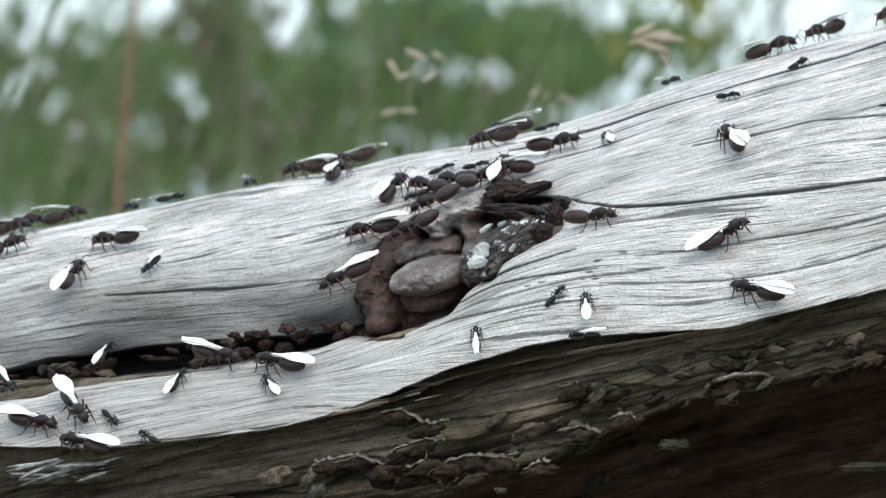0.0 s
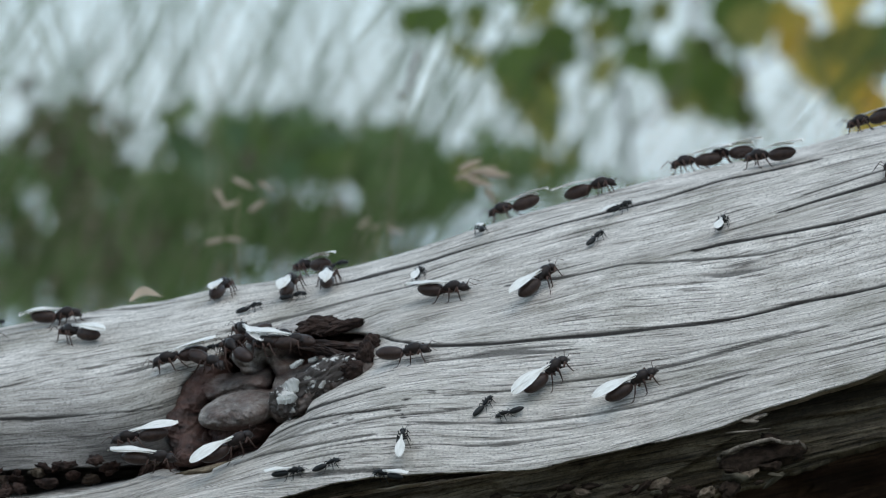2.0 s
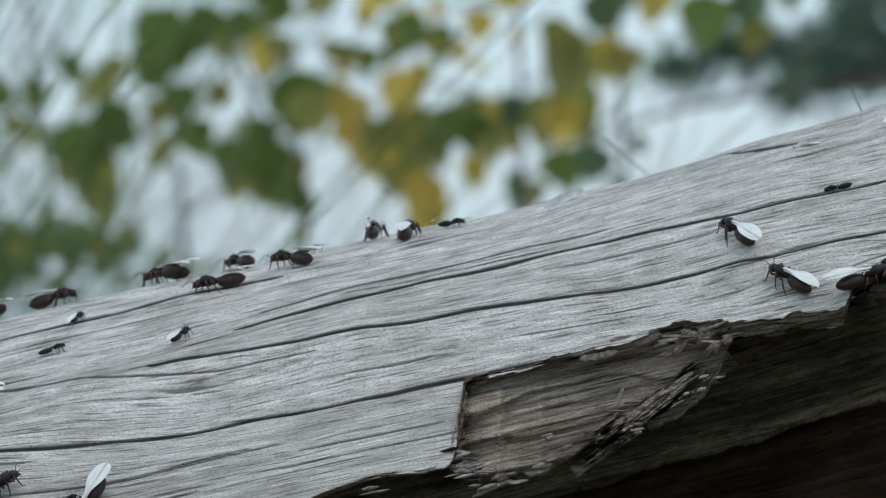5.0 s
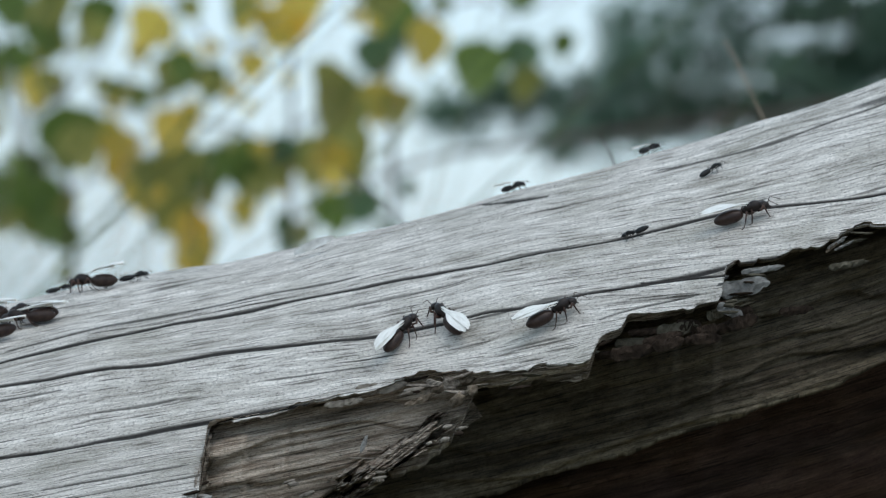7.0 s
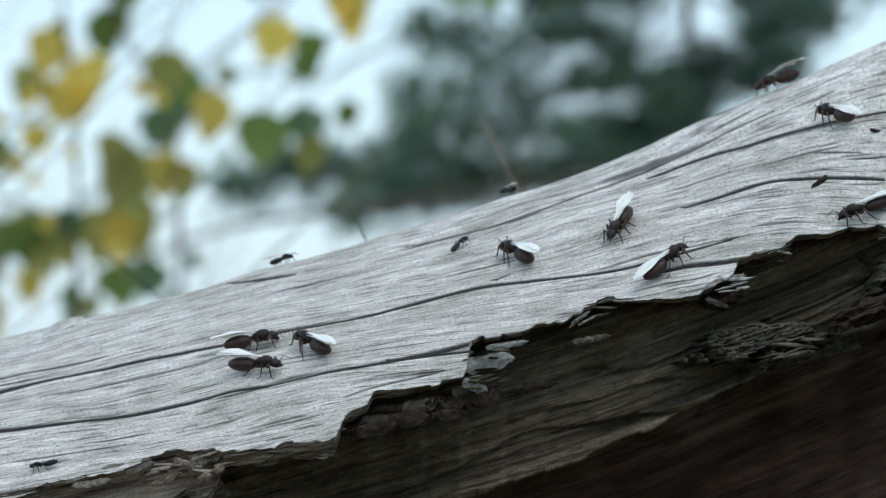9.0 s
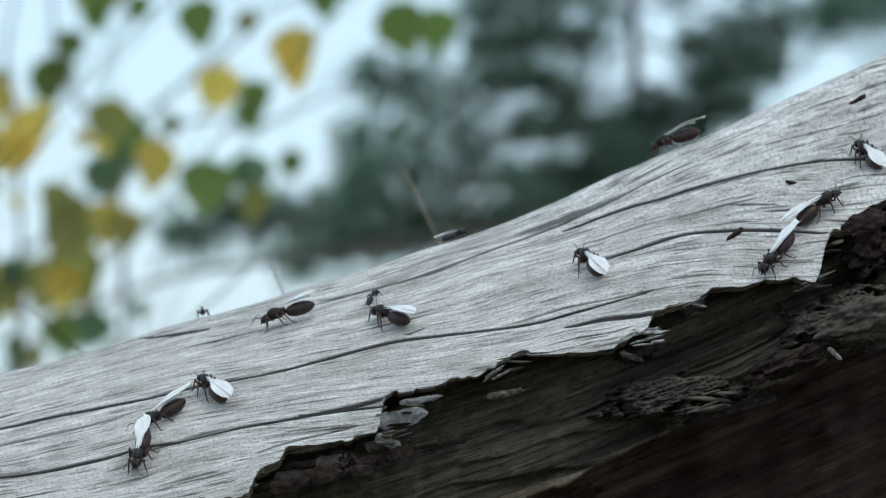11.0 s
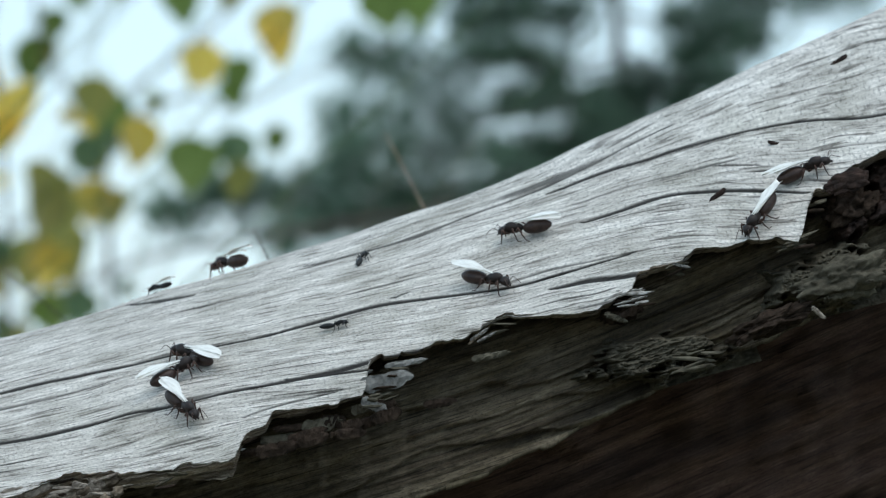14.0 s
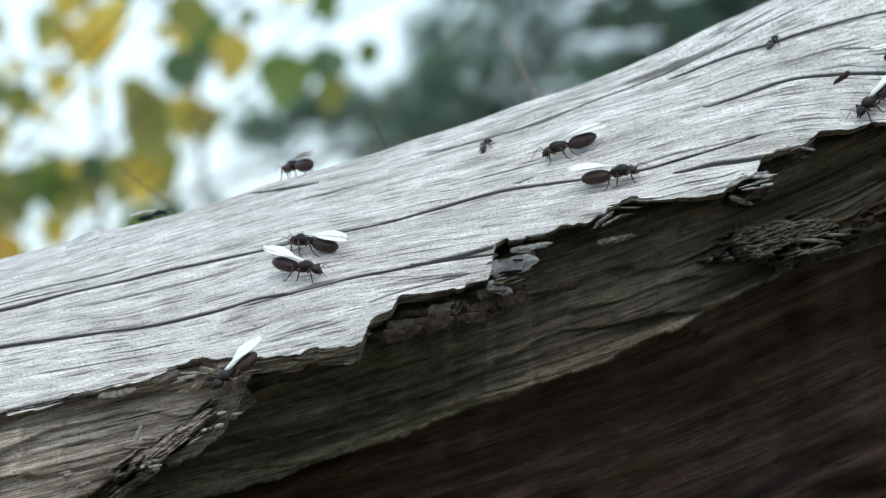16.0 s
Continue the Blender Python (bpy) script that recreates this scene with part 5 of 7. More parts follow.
def rot_patch(x0, z0, a, c, tilt, rim, crest, material, seed, label=""):
    """A low mound of shredded rotten wood whose border sinks into what lies behind it."""
    u, w = np.meshgrid(np.linspace(-1.2, 1.2, 170), np.linspace(1.2, -1.2, 90))
    ct, st = math.cos(math.radians(tilt)), math.sin(math.radians(tilt))
    X, Z = (x0 + a * u * ct - c * w * st) / 1000, (z0 + a * u * st + c * w * ct) / 1000
    r = np.sqrt(u**2 + w**2) + 0.35 * fractal(u * 2.2, w * 2.2, seed, 4, 0.6)
    swell = step(1.05, 0.45, r)
    shreds = fractal(u * 5 + 1.5 * w, w * 9 - 2.5 * u, seed + 1, 6, 0.72)
    fuzz = 1 - 2 * np.abs(fractal(u * 14 + 5 * w, w * 24 - 5 * u, seed + 2, 3, 0.7))
    sink = rim + (crest - rim) * swell - (0.42 * shreds + 0.22 * fuzz) * (0.4 + swell)
    y = face_y(X, Z)
    V = np.stack([X, y + sink / 1000, Z], -1)
    # darker between the shreds, paler on their crests
    dirt_shade = np.clip(0.35 - 0.4 * shreds - 0.2 * fuzz, 0, 0.75)
    sheet("rot_clump", V, np.stack([X, Z], -1), dirt_shade, material, LOG, label)


rot_patch(86, 15.5, 12, 4.2, 16, 26, 9.6, M_SHAG, 71, "shaggy olive-grey patch of rotten wood")
rot_patch(-5.5, -15.2, 12, 2.2, 35, 22, 2.6, M_INNER, 61, "frayed broken border of the torn inner wood")
rot_patch(109, 27.2, 9, 5.2, 14, 26, 7.0, M_SHAG, 81, "crumbling grey-brown rotten wood")
rot_patch(120, 40.0, 14, 7.0, 32, 30, 7.5, M_CHAR, 91, "nearly black rotten wood in the hollow")
for k in range(16):  # broken dark ledges under the lower tongue
    plate(28.0 + 1.15 * k + rnd_c.uniform(-1, 1), 1.4 + 0.33 * k + rnd_c.uniform(-1.6, 2.2), rnd_c.uniform(3.0, 7.5), rnd_c.uniform(0.8, 2.0), rnd_c.uniform(4, 20), rnd_c.uniform(3.0, 6.5), M_SHAG if k % 5 == 2 else M_KNOT_DARK, 370 + k)
rot_patch(-32.9, -17.6, 5.6, 1.1, 80, 14, 0.9, M_INNER, 51, "ragged end grain at the step in the shell")


def fibres(x, z, count, length, seed, bright, lean=12):
    """A tuft of broken wood fibres standing out of the torn edge."""
    rnd = random.Random(seed)
    for k in range(count):
        dx, dz = rnd.uniform(-2.0, 1.5), rnd.uniform(-1.6, 1.0)
        lump("splinter", on_face(x + dx, z + dz, rnd.uniform(0.2, 3.5)), (length * rnd.uniform(0.5, 1.2), rnd.uniform(0.2, 0.6), rnd.uniform(0.10, 0.34)), (rnd.uniform(-20, 20), rnd.uniform(-lean - 14, lean - 6), rnd.uniform(-25, 25)), (M_SPLINT if bright else M_INNER_CHIP if x < 8 else M_SHAG) if rnd.random() < 0.75 else M_KNOT_DARK, LOG, seed * 10 + k, 0.3, 2.2, "ragged grey wood splinter" if k == 0 else "", 3)


TUFTS = [(23.6, 1.6, 7, 1.8), (44.5, 9.5, 7, 2.0), (46.5, 13.0, 5, 1.6), (80.5, 23.8, 9, 2.2), (88.5, 28.8, 6, 1.6), (105.5, 32.5, 8, 2.4), (107.5, 38.0, 6, 1.8), (-33.4, -22.5, 3, 1.0), (-27, -25.5, 6, 1.8), (-2, -4.5, 6, 2.2), (6, -4.0, 6, 2.6), (14, -3.0, 5, 2.4), (62, 20.0, 5, 2.0)]
TUFTS += [(-20, -22.5, 3, 1.4), (1, -12.5, 3, 1.0), (-46, -25.8, 4, 2.0), (-70, -34, 4, 2.4), (-146, -48.2, 4, 2.6), (90.0, 14.5, 7, 2.6), (-8, -14.5, 2, 1.6), (-18, -19.5, 3, 1.6), (-203, -58.5, 12, 4.2), (-197, -58, 10, 3.6)]
TUFTS += [(80.5, 24.3, 6, 1.6), (82.0, 24.0, 6, 1.4), (43.5, 8.6, 5, 1.4), (-33.0, -20.5, 7, 1.2), (-31.5, -23.5, 8, 1.5), (-29.0, -25.2, 8, 1.5), (-24.0, -24.4, 4, 1.2), (-8.0, -18.0, 4, 0.9), (3.4, -11.0, 4, 0.8)]
for k, (x, z, count, length) in enumerate(TUFTS):
    fibres(x, z, count, length, 400 + k, k in (0, 3, 21, 22, 23, 24, 26, 27, 28))


def shelf(x, z, width, k):
    """A small crumbling shelf of bark with a pale curled rim."""
    rnd = random.Random(k)
    cx, cy, cz = on_face(x, z, 7.0)
    pts = []
    for i in range(13):
        a = math.pi * i / 12
        pts.append(Vector((cx - 0.5 * width * math.cos(a), cy - 3.2 * math.sin(a), cz + 0.16 * width * math.sin(a) * rnd.uniform(0.8, 1.2) - 0.12 * width * math.cos(a) * 0.6)) / 1000)
    bm = bmesh.new()
    tube(bm, pts, 0.00035, 0.00028, 6)
    rim = part("bark_rim", bm, M_RIM, LOG, "pale curled rim of bark")
    lump("bark_shelf", (cx, cy + 1.5, cz - 0.4), (0.5 * width, 3.6, 0.10 * width + 0.4), (8, -8, 0), M_KNOT_DARK, LOG, 500 + k, 0.3, 2.0, "dark crumbling shelf of bark", 4)


for k, (x, z, w) in enumerate([(-100.0, -48.8, 9.1), (-68.6, -39.0, 12.4)]):
    shelf(x, z, w, k)
# pale wavy rims of bark; their lit upper edges are put into the colour
for k, line in enumerate([[(-162.0, -58.1), (-159.4, -57.8), (-155.5, -57.3), (-151.5, -58.6), (-149.7, -56.5), (-145.9, -55.4), (-142.6, -55.4)], [(-148.2, -59.2), (-145.4, -58.1), (-145.1, -55.7)], [(-144.9, -60.2), (-141.8, -58.4), (-137.9, -57.6), (-134.1, -58.0), (-131.5, -57.4)], [(-125.9, -54.5), (-122.0, -54.0), (-119.4, -54.9)], [(-130.8, -59.8), (-128.3, -58.7), (-126.7, -58.7)], [(-126.2, -48.5), (-123.6, -48.0), (-121.7, -48.3)], [(-118.2, -52.9), (-115.7, -52.3), (-114.1, -53.1)], [(-152.7, -51.6), (-149.5, -51.1), (-145.4, -53.0), (-142.2, -52.6)]]):
    bm = bmesh.new()
    pts = smooth_line([Vector(on_face(x, z, 1.6 + 0.6 * (i % 2))) / 1000 for i, (x, z) in enumerate(line)], 7)
    for i, p in enumerate(pts):
        p.z += 0.0005 * noise.noise(Vector((i * 0.6, k, 0)))
        p.y += 0.0006 * noise.noise(Vector((i * 0.5, k, 7)))
    rings = []
    for i, p in enumerate(pts):
        fat = max(0.05, 0.45 + 0.9 * noise.noise(Vector((i * 0.9, k, 3))))
        fat *= min(1, 0.25 + 0.4 * min(i, len(pts) - 1 - i))
        rings.append([bm.verts.new(p + Vector((0, dy * 0.001, dz * 0.0008 * fat))) for dy, dz in ((-0.6, 0.1), (-0.1, 0.55), (1.6, 0.75), (1.8, -0.7), (0.1, -0.6))])
    for u, v in zip(rings, rings[1:]):
        for q in range(5):
            bm.faces.new((u[q], u[(q + 1) % 5], v[(q + 1) % 5], v[q]))
    part("bark_rim", bm, M_RIM, LOG, "pale wavy rim of peeling bark" if k == 0 else "")
    # dark lumps stand in for scales and shaded cavities below the rims
    for x, z in line[1:-1]:
        lump("bark_scale", on_face(x, z - 1.3, 2.6), (rnd_c.uniform(1.6, 2.8), 1.3, rnd_c.uniform(0.8, 1.2)), (0, rnd_c.uniform(-20, 5), 0), M_KNOT_DARK, LOG, 1300 + k, 0.5, 2.2, "", 3)
# crumbling flakes along the lower border of the brown band
for k in range(150):
    x = rnd_c.uniform(-190, -66)
    z = float(curve_at(CORE_MID, np.array([x / 1000]))[0]) * 1000 + rnd_c.gauss(2.2, 2.4)
    tone = rnd_c.random()
    s = rnd_c.uniform(0.5, 1.9) * (1.5 if tone < 0.12 else 1)
    lump("bark_crumb", on_face(x, z, rnd_c.uniform(5.0, 7.0)), (s, s * 0.7, s * rnd_c.uniform(0.2, 0.5)), (rnd_c.uniform(-30, 30), rnd_c.uniform(-45, 15), rnd_c.uniform(-40, 40)), M_CRUMB if tone < 0.10 else M_SHAG if tone < 0.3 else M_KNOT_DARK, LOG, 700 + k, 0.6, 1.6, "", 3)
for k, (x, z, s) in enumerate([(3.0, -4.2, 1.6), (5.2, -3.6, 1.2), (1.0, -5.0, 1.0), (6.0, -5.2, 0.9), (3.8, -6.6, 1.3)]):
    lump("wood_chip", on_face(x, z, 1.5), (s, 0.8, s * 0.6), (20 * k, -15 - 9 * k, 0), M_RIM if k < 1 else M_CRUMB, LOG, 880 + k, 0.5, 1.5, "reddish broken wood chip" if k == 0 else "", 3)
lump("splinter", on_face(-9.4, -13.4, 2.0), (0.35, 0.35, 1.3), (0, 18, 0), M_SPLINT, LOG, 611, 0.2, 1.5, "small hooked pale splinter", 3)


# ---- ants ----
def chitin(name, low, high, rough):
    m, n, l, b = mat(name, rough)
    co = n.new("ShaderNodeTexCoord").outputs["Object"]
    f = tex(n, l, co, (1, 1, 1), 1400, 4.0, 0.6)
    r = ramp(n, [(0.3, low), (0.7, high)])
    l.new(f, r.inputs[0])
    l.new(r.outputs[0], b.inputs["Base Color"])
    b.inputs["Specular IOR Level"].default_value = 0.28
    bump(n, l, b, f, 0.3, 0.00005)
    return m


M_QUEEN = chitin("dark_brown_chitin", (0.012, 0.0075, 0.006), (0.030, 0.019, 0.016), 0.4)
M_GASTER = chitin("brown_banded_chitin", (0.026, 0.014, 0.011), (0.056, 0.032, 0.024), 0.38)
M_LEG = chitin("reddish_brown_leg", (0.04, 0.020, 0.014), (0.085, 0.045, 0.033), 0.45)
M_BLACK = chitin("black_chitin", (0.006, 0.006, 0.006), (0.018, 0.018, 0.018), 0.35)
m_, n_, l_, b_ = mat("wing_membrane", 0.28, (0.80, 0.81, 0.80))
co_ = n_.new("ShaderNodeTexCoord").outputs["Object"]
r_ = ramp(n_, [(0.35, (0.82, 0.78, 0.72)), (0.6, (0.97, 0.94, 0.88))])
l_.new(tex(n_, l_, co_, (0.4, 1.6, 1), 1500, 3.0), r_.inputs[0])
l_.new(r_.outputs[0], b_.inputs["Base Color"])
b_.inputs["Alpha"].default_value = 0.92
M_WING = m_


def ball(bm, at, size, pitch=0.0, rings=10, segs=12, shape=None):
    """An ellipsoid of half sizes in millimetres, pitched nose-up by degrees, reshaped by shape(p)."""
    new_verts = bmesh.ops.create_uvsphere(bm, u_segments=segs, v_segments=rings, radius=1.0)["verts"]
    rot = Matrix.Rotation(-radians(pitch), 3, "Y")
    for v in new_verts:
        p = Vector((v.co.z, v.co.x, v.co.y))
        if shape:
            p = shape(p)
        v.co = (rot @ Vector((p.x * size[0], p.y * size[1], p.z * size[2])) + Vector(at)) / 1000


def ant(name, label, category, scale, body, gaster_mat, leg_mat, winged, slim):
    """An ant facing +x with its feet at z = 0; lengths in millimetres times scale."""
    k = scale
    thing = empty(name)
    tagged(thing, label, category)

    def at(ob, x, y, z):
        ob.location = (x * k / 1000, y * k / 1000, z * k / 1000)
        return ob

    S = lambda *v: tuple(a * k for a in v)
    bm = bmesh.new()
    ball(bm, S(0, 0, 0), S(0.88, 0.80, 0.64), -25, shape=lambda p: Vector((p.x, p.y * (1 - 0.25 * p.x), p.z)))
    for s in (-1, 1):
        ball(bm, S(0.78, 0.22 * s, -0.38), S(0.32, 0.16, 0.12), -35, 6, 8)
        ball(bm, S(0.02, 0.62 * s, 0.12), S(0.17, 0.10, 0.19), 0, 6, 8)
    head = at(part("head", bm, body, thing), 3.25, 0, 1.7)
    for s in (-1, 1):
        bm = bmesh.new()
        tube(bm, [Vector(S(*p)) / 1000 for p in ((0.5, 0.25 * s, 0.05), (0.95, 0.7 * s, 0.75), (1.15, 0.8 * s, 0.85), (1.9, 1.05 * s, 0.35), (2.4, 1.1 * s, 0.05))], 0.00006 * k, 0.00004 * k, 5)
        part("antenna", bm, leg_mat, head)
    bm = bmesh.new()
    ball(bm, S(0, 0, 0), S(1.5, 0.82 * slim, 0.92 * slim), 6, shape=lambda p: Vector((p.x, p.y * (1 - 0.25 * max(0, -p.x)), p.z * (1 + 0.15 * p.x))))
    ball(bm, S(0.35, 0, 0.30), S(0.85, 0.66 * slim, 0.66 * slim), 0)
    ball(bm, S(-1.0, 0, -0.2), S(0.65, 0.5 * slim, 0.55 * slim), -20)
    ball(bm, S(-1.72, 0, -0.42), S(0.22, 0.3, 0.42), 0, 6, 8)
    at(part("thorax", bm, body, thing), 1.45, 0, 1.95)
    bm = bmesh.new()
    fat = 1.0 if slim > 0.9 else 0.8

    def bands(p):
        u = p.x
        taper = 1 - 0.22 * max(0, -u) ** 2
        groove = 1 - 0.035 * max(0.0, math.cos(u * 9.0 + 0.6)) ** 6
        full = (max(0.0, 1 - abs(u) ** 2.7) / max(1e-4, 1 - u * u)) ** 0.5 if abs(u) < 0.999 else 1.0
        return Vector((u, p.y * taper * groove * full, p.z * taper * groove * full))

    ball(bm, S(-2.05, 0, -0.1), S(2.3, 1.14 * fat, 1.06 * fat), 0, 22, 18, bands)
    at(part("gaster", bm, gaster_mat, thing), -0.25, 0, 1.6)
    for i, (hx, kx, fx) in enumerate(((2.2, 2.9, 3.3), (1.5, 1.4, 1.0), (0.9, 0.1, -1.1))):
        for s in (-1, 1):
            bm = bmesh.new()
            reach = (0.50, 0.58, 0.60)[i]
            pts = [(0, 0, 0), ((kx - hx) * 0.35, 0.75 * s, 0.25), (kx - hx, 1.55 * s * reach, 0.85), ((kx + fx) / 2 - hx, 2.0 * s * reach, -0.35), (fx - hx, 2.35 * s * reach, -1.12), (fx - hx + (0.55 if i == 0 else -0.55), 2.65 * s * reach, -1.22)]
            line = [Vector(S(*p)) / 1000 for p in pts]
            tube(bm, line[:3], 0.00021 * k, 0.00017 * k, 6)
            tube(bm, line[2:], 0.00013 * k, 0.00006 * k, 6)
            at(part("leg", bm, leg_mat, thing), hx, 0.42 * s, 1.27)
    if winged:
        for s in (-1, 1):
            for length, width, name_w in ((7.5, 1.85, "wing"), (5.2, 1.25, "hind_wing")):
                bm = bmesh.new()
                rows = []
                for j in range(15):
                    t = j / 14
                    w = width * (0.08 + 0.92 * step(0.0, 0.62, t)) * max(0.0, 1 - max(0.0, (t - 0.55) / 0.452) ** 2.2) ** 0.5
                    lead = 0.12 * math.sin(math.pi * t)
                    rows.append([bm.verts.new(Vector(S(-length * t, s * (lead - w * u * 0.85), 0.10 * math.sin(5 * u + 2 * t) * t + 0.22 * math.sin(math.pi * t) - 0.35 * u * u * t)) / 1000) for u in (0, 0.08, 0.3, 0.33, 0.6, 0.8, 1)])
                for a, b in zip(rows, rows[1:]):
                    for q in range(6):
                        bm.faces.new((a[q], a[q + 1], b[q + 1], b[q]))
                tube(bm, [r[0].co.copy() for r in rows[:12]], 0.00006 * k, 0.00003 * k, 4)
                tube(bm, [r[2].co.copy() for r in rows[:11]], 0.00004 * k, 0.00002 * k, 4)
                w = at(part(name_w, bm, M_WING, thing, "translucent whitish wing"), 1.2 if name_w == "wing" else 0.8, (0.16 if name_w == "wing" else 0.3) * s, 2.75 if name_w == "wing" else 2.6)
                w.rotation_euler = (radians(-6 * s), radians(14), radians(-6 * s))
    return thing


def herd(thing, count, seed):
    """count ants of one kind, which hold their wings and bodies a little differently."""
    rnd = random.Random(seed)
    all_of = [thing] + [copy_thing(thing, Matrix()) for _ in range(count - 1)]
    for a in all_of:
        lift, open_by, droop = rnd.choice([0, 1, 2, 4, 7]), rnd.choice([-1, 0, 0, 1, 2, 4]), rnd.uniform(-9, 6)
        for c in a.children:
            if "wing" in c.name:
                s = 1 if c.location.y > 0 else -1
                c.rotation_euler = (radians(-s * rnd.uniform(4, 20)), radians(lift + rnd.uniform(-2, 2)), radians(-s * (open_by - 0.5)))
            elif c.name.startswith("gaster"):
                c.rotation_euler = (0, radians(-droop), radians(rnd.uniform(-8, 8)))
            elif c.name.startswith("head"):
                c.rotation_euler = (0, radians(rnd.uniform(-12, 18)), radians(rnd.uniform(-20, 20)))
    return all_of


QUEEN = herd(tagged(ant("winged_ant", "large dark brown winged queen ant on the weathered trunk", "ant", 1.00, M_QUEEN, M_GASTER, M_LEG, True, 1.0), group="winged queen ants"), 44, 1)
BARE = herd(tagged(ant("wingless_queen_ant", "large brown ant without wings on the weathered trunk", "ant", 0.98, M_QUEEN, M_GASTER, M_LEG, False, 1.0), group="wingless queen ants"), 6, 2)
MALE = herd(tagged(ant("male_ant", "small black winged male ant on the weathered trunk", "ant", 0.56, M_BLACK, M_BLACK, M_BLACK, True, 0.85), group="male ants"), 18, 3)
WORKER = herd(tagged(ant("worker_ant", "tiny black wingless ant on the weathered trunk", "ant", 0.50, M_BLACK, M_BLACK, M_BLACK, False, 0.7), group="worker ants"), 13, 4)


def stand(x, z, turn, fly=0.0):
    """The pose of an ant at (x, z) of the trunk's face, in millimetres, heading turn degrees round from the right as seen from the front."""
    xa, za = np.array([x / 1000]), np.array([z / 1000])
    top = float(top_at(xa)[0])
    za = np.minimum(za, top - 0.00002)
    c = min(1.0, max(-0.5, 1 - (top - float(za[0])) / R_LOG))
    phi = math.acos(c)
    rise = max(-0.0035, float(relief(xa, za)[0][0]))
    slope = float(top_at(xa + 0.004)[0] - top_at(xa - 0.004)[0]) / 0.008
    along = Vector((1, 0, slope)).normalized()
    normal = Vector((0, -math.sin(phi), math.cos(phi)))
    normal = (normal - normal.dot(along) * along).normalized()
    up_face = normal.cross(along)
    up_face = up_face if up_face.z > 0 else -up_face
    a = radians(turn) - math.atan(slope)
    ahead = (math.cos(a) * along + math.sin(a) / max(0.45, math.sin(phi)) * up_face).normalized()
    up = (0.6 * normal + 0.4 * Vector((0, 0, 1))).normalized()
    side = up.cross(ahead).normalized()
    up = ahead.cross(side)
    place = Vector((xa[0], Y_RIDGE - (R_LOG + rise) * math.sin(phi), top - R_LOG + (R_LOG + rise) * math.cos(phi) + fly / 1000))
    m = Matrix((ahead, side, up)).transposed().to_4x4()
    m.translation = place
    return m


def crawl(kind, rows):
    """Key one ant along rows of seconds, x, z, heading (and height in flight), and swing its legs while it walks."""
    one = kind.pop()
    walk(one, [(t, stand(*rest)) for t, *rest in rows])
    size = 1.0 if kind in (QUEEN, BARE) else 0.5
    legs = [c for c in one.children if c.name.startswith("leg")]
    beats, gone = [(0.0, 0.0)], 0.0
    for (t0, x0, z0, *_), (t1, x1, z1, *_) in zip(rows, rows[1:]):
        far = math.hypot(x1 - x0, z1 - z0)
        if far < 1.0 or t1 - t0 > 1.2:
            beats.append((t1, gone))
            continue
        n = max(1, round((t1 - t0) / 0.125))
        for i in range(1, n + 1):
            gone += far / n
            beats.append((t0 + (t1 - t0) * i / n, gone))
    if gone < 2.0:
        return
    for i, leg in enumerate(legs):
        phase = math.pi * ((i // 2 + i) % 2)
        here = leg.location.copy()
        walk(leg, [(t, Matrix.Translation(here) @ Matrix.Rotation(radians(14) * math.sin(g / size * 1.3 + phase) * (1 if g else 0), 4, "Z")) for t, g in beats])


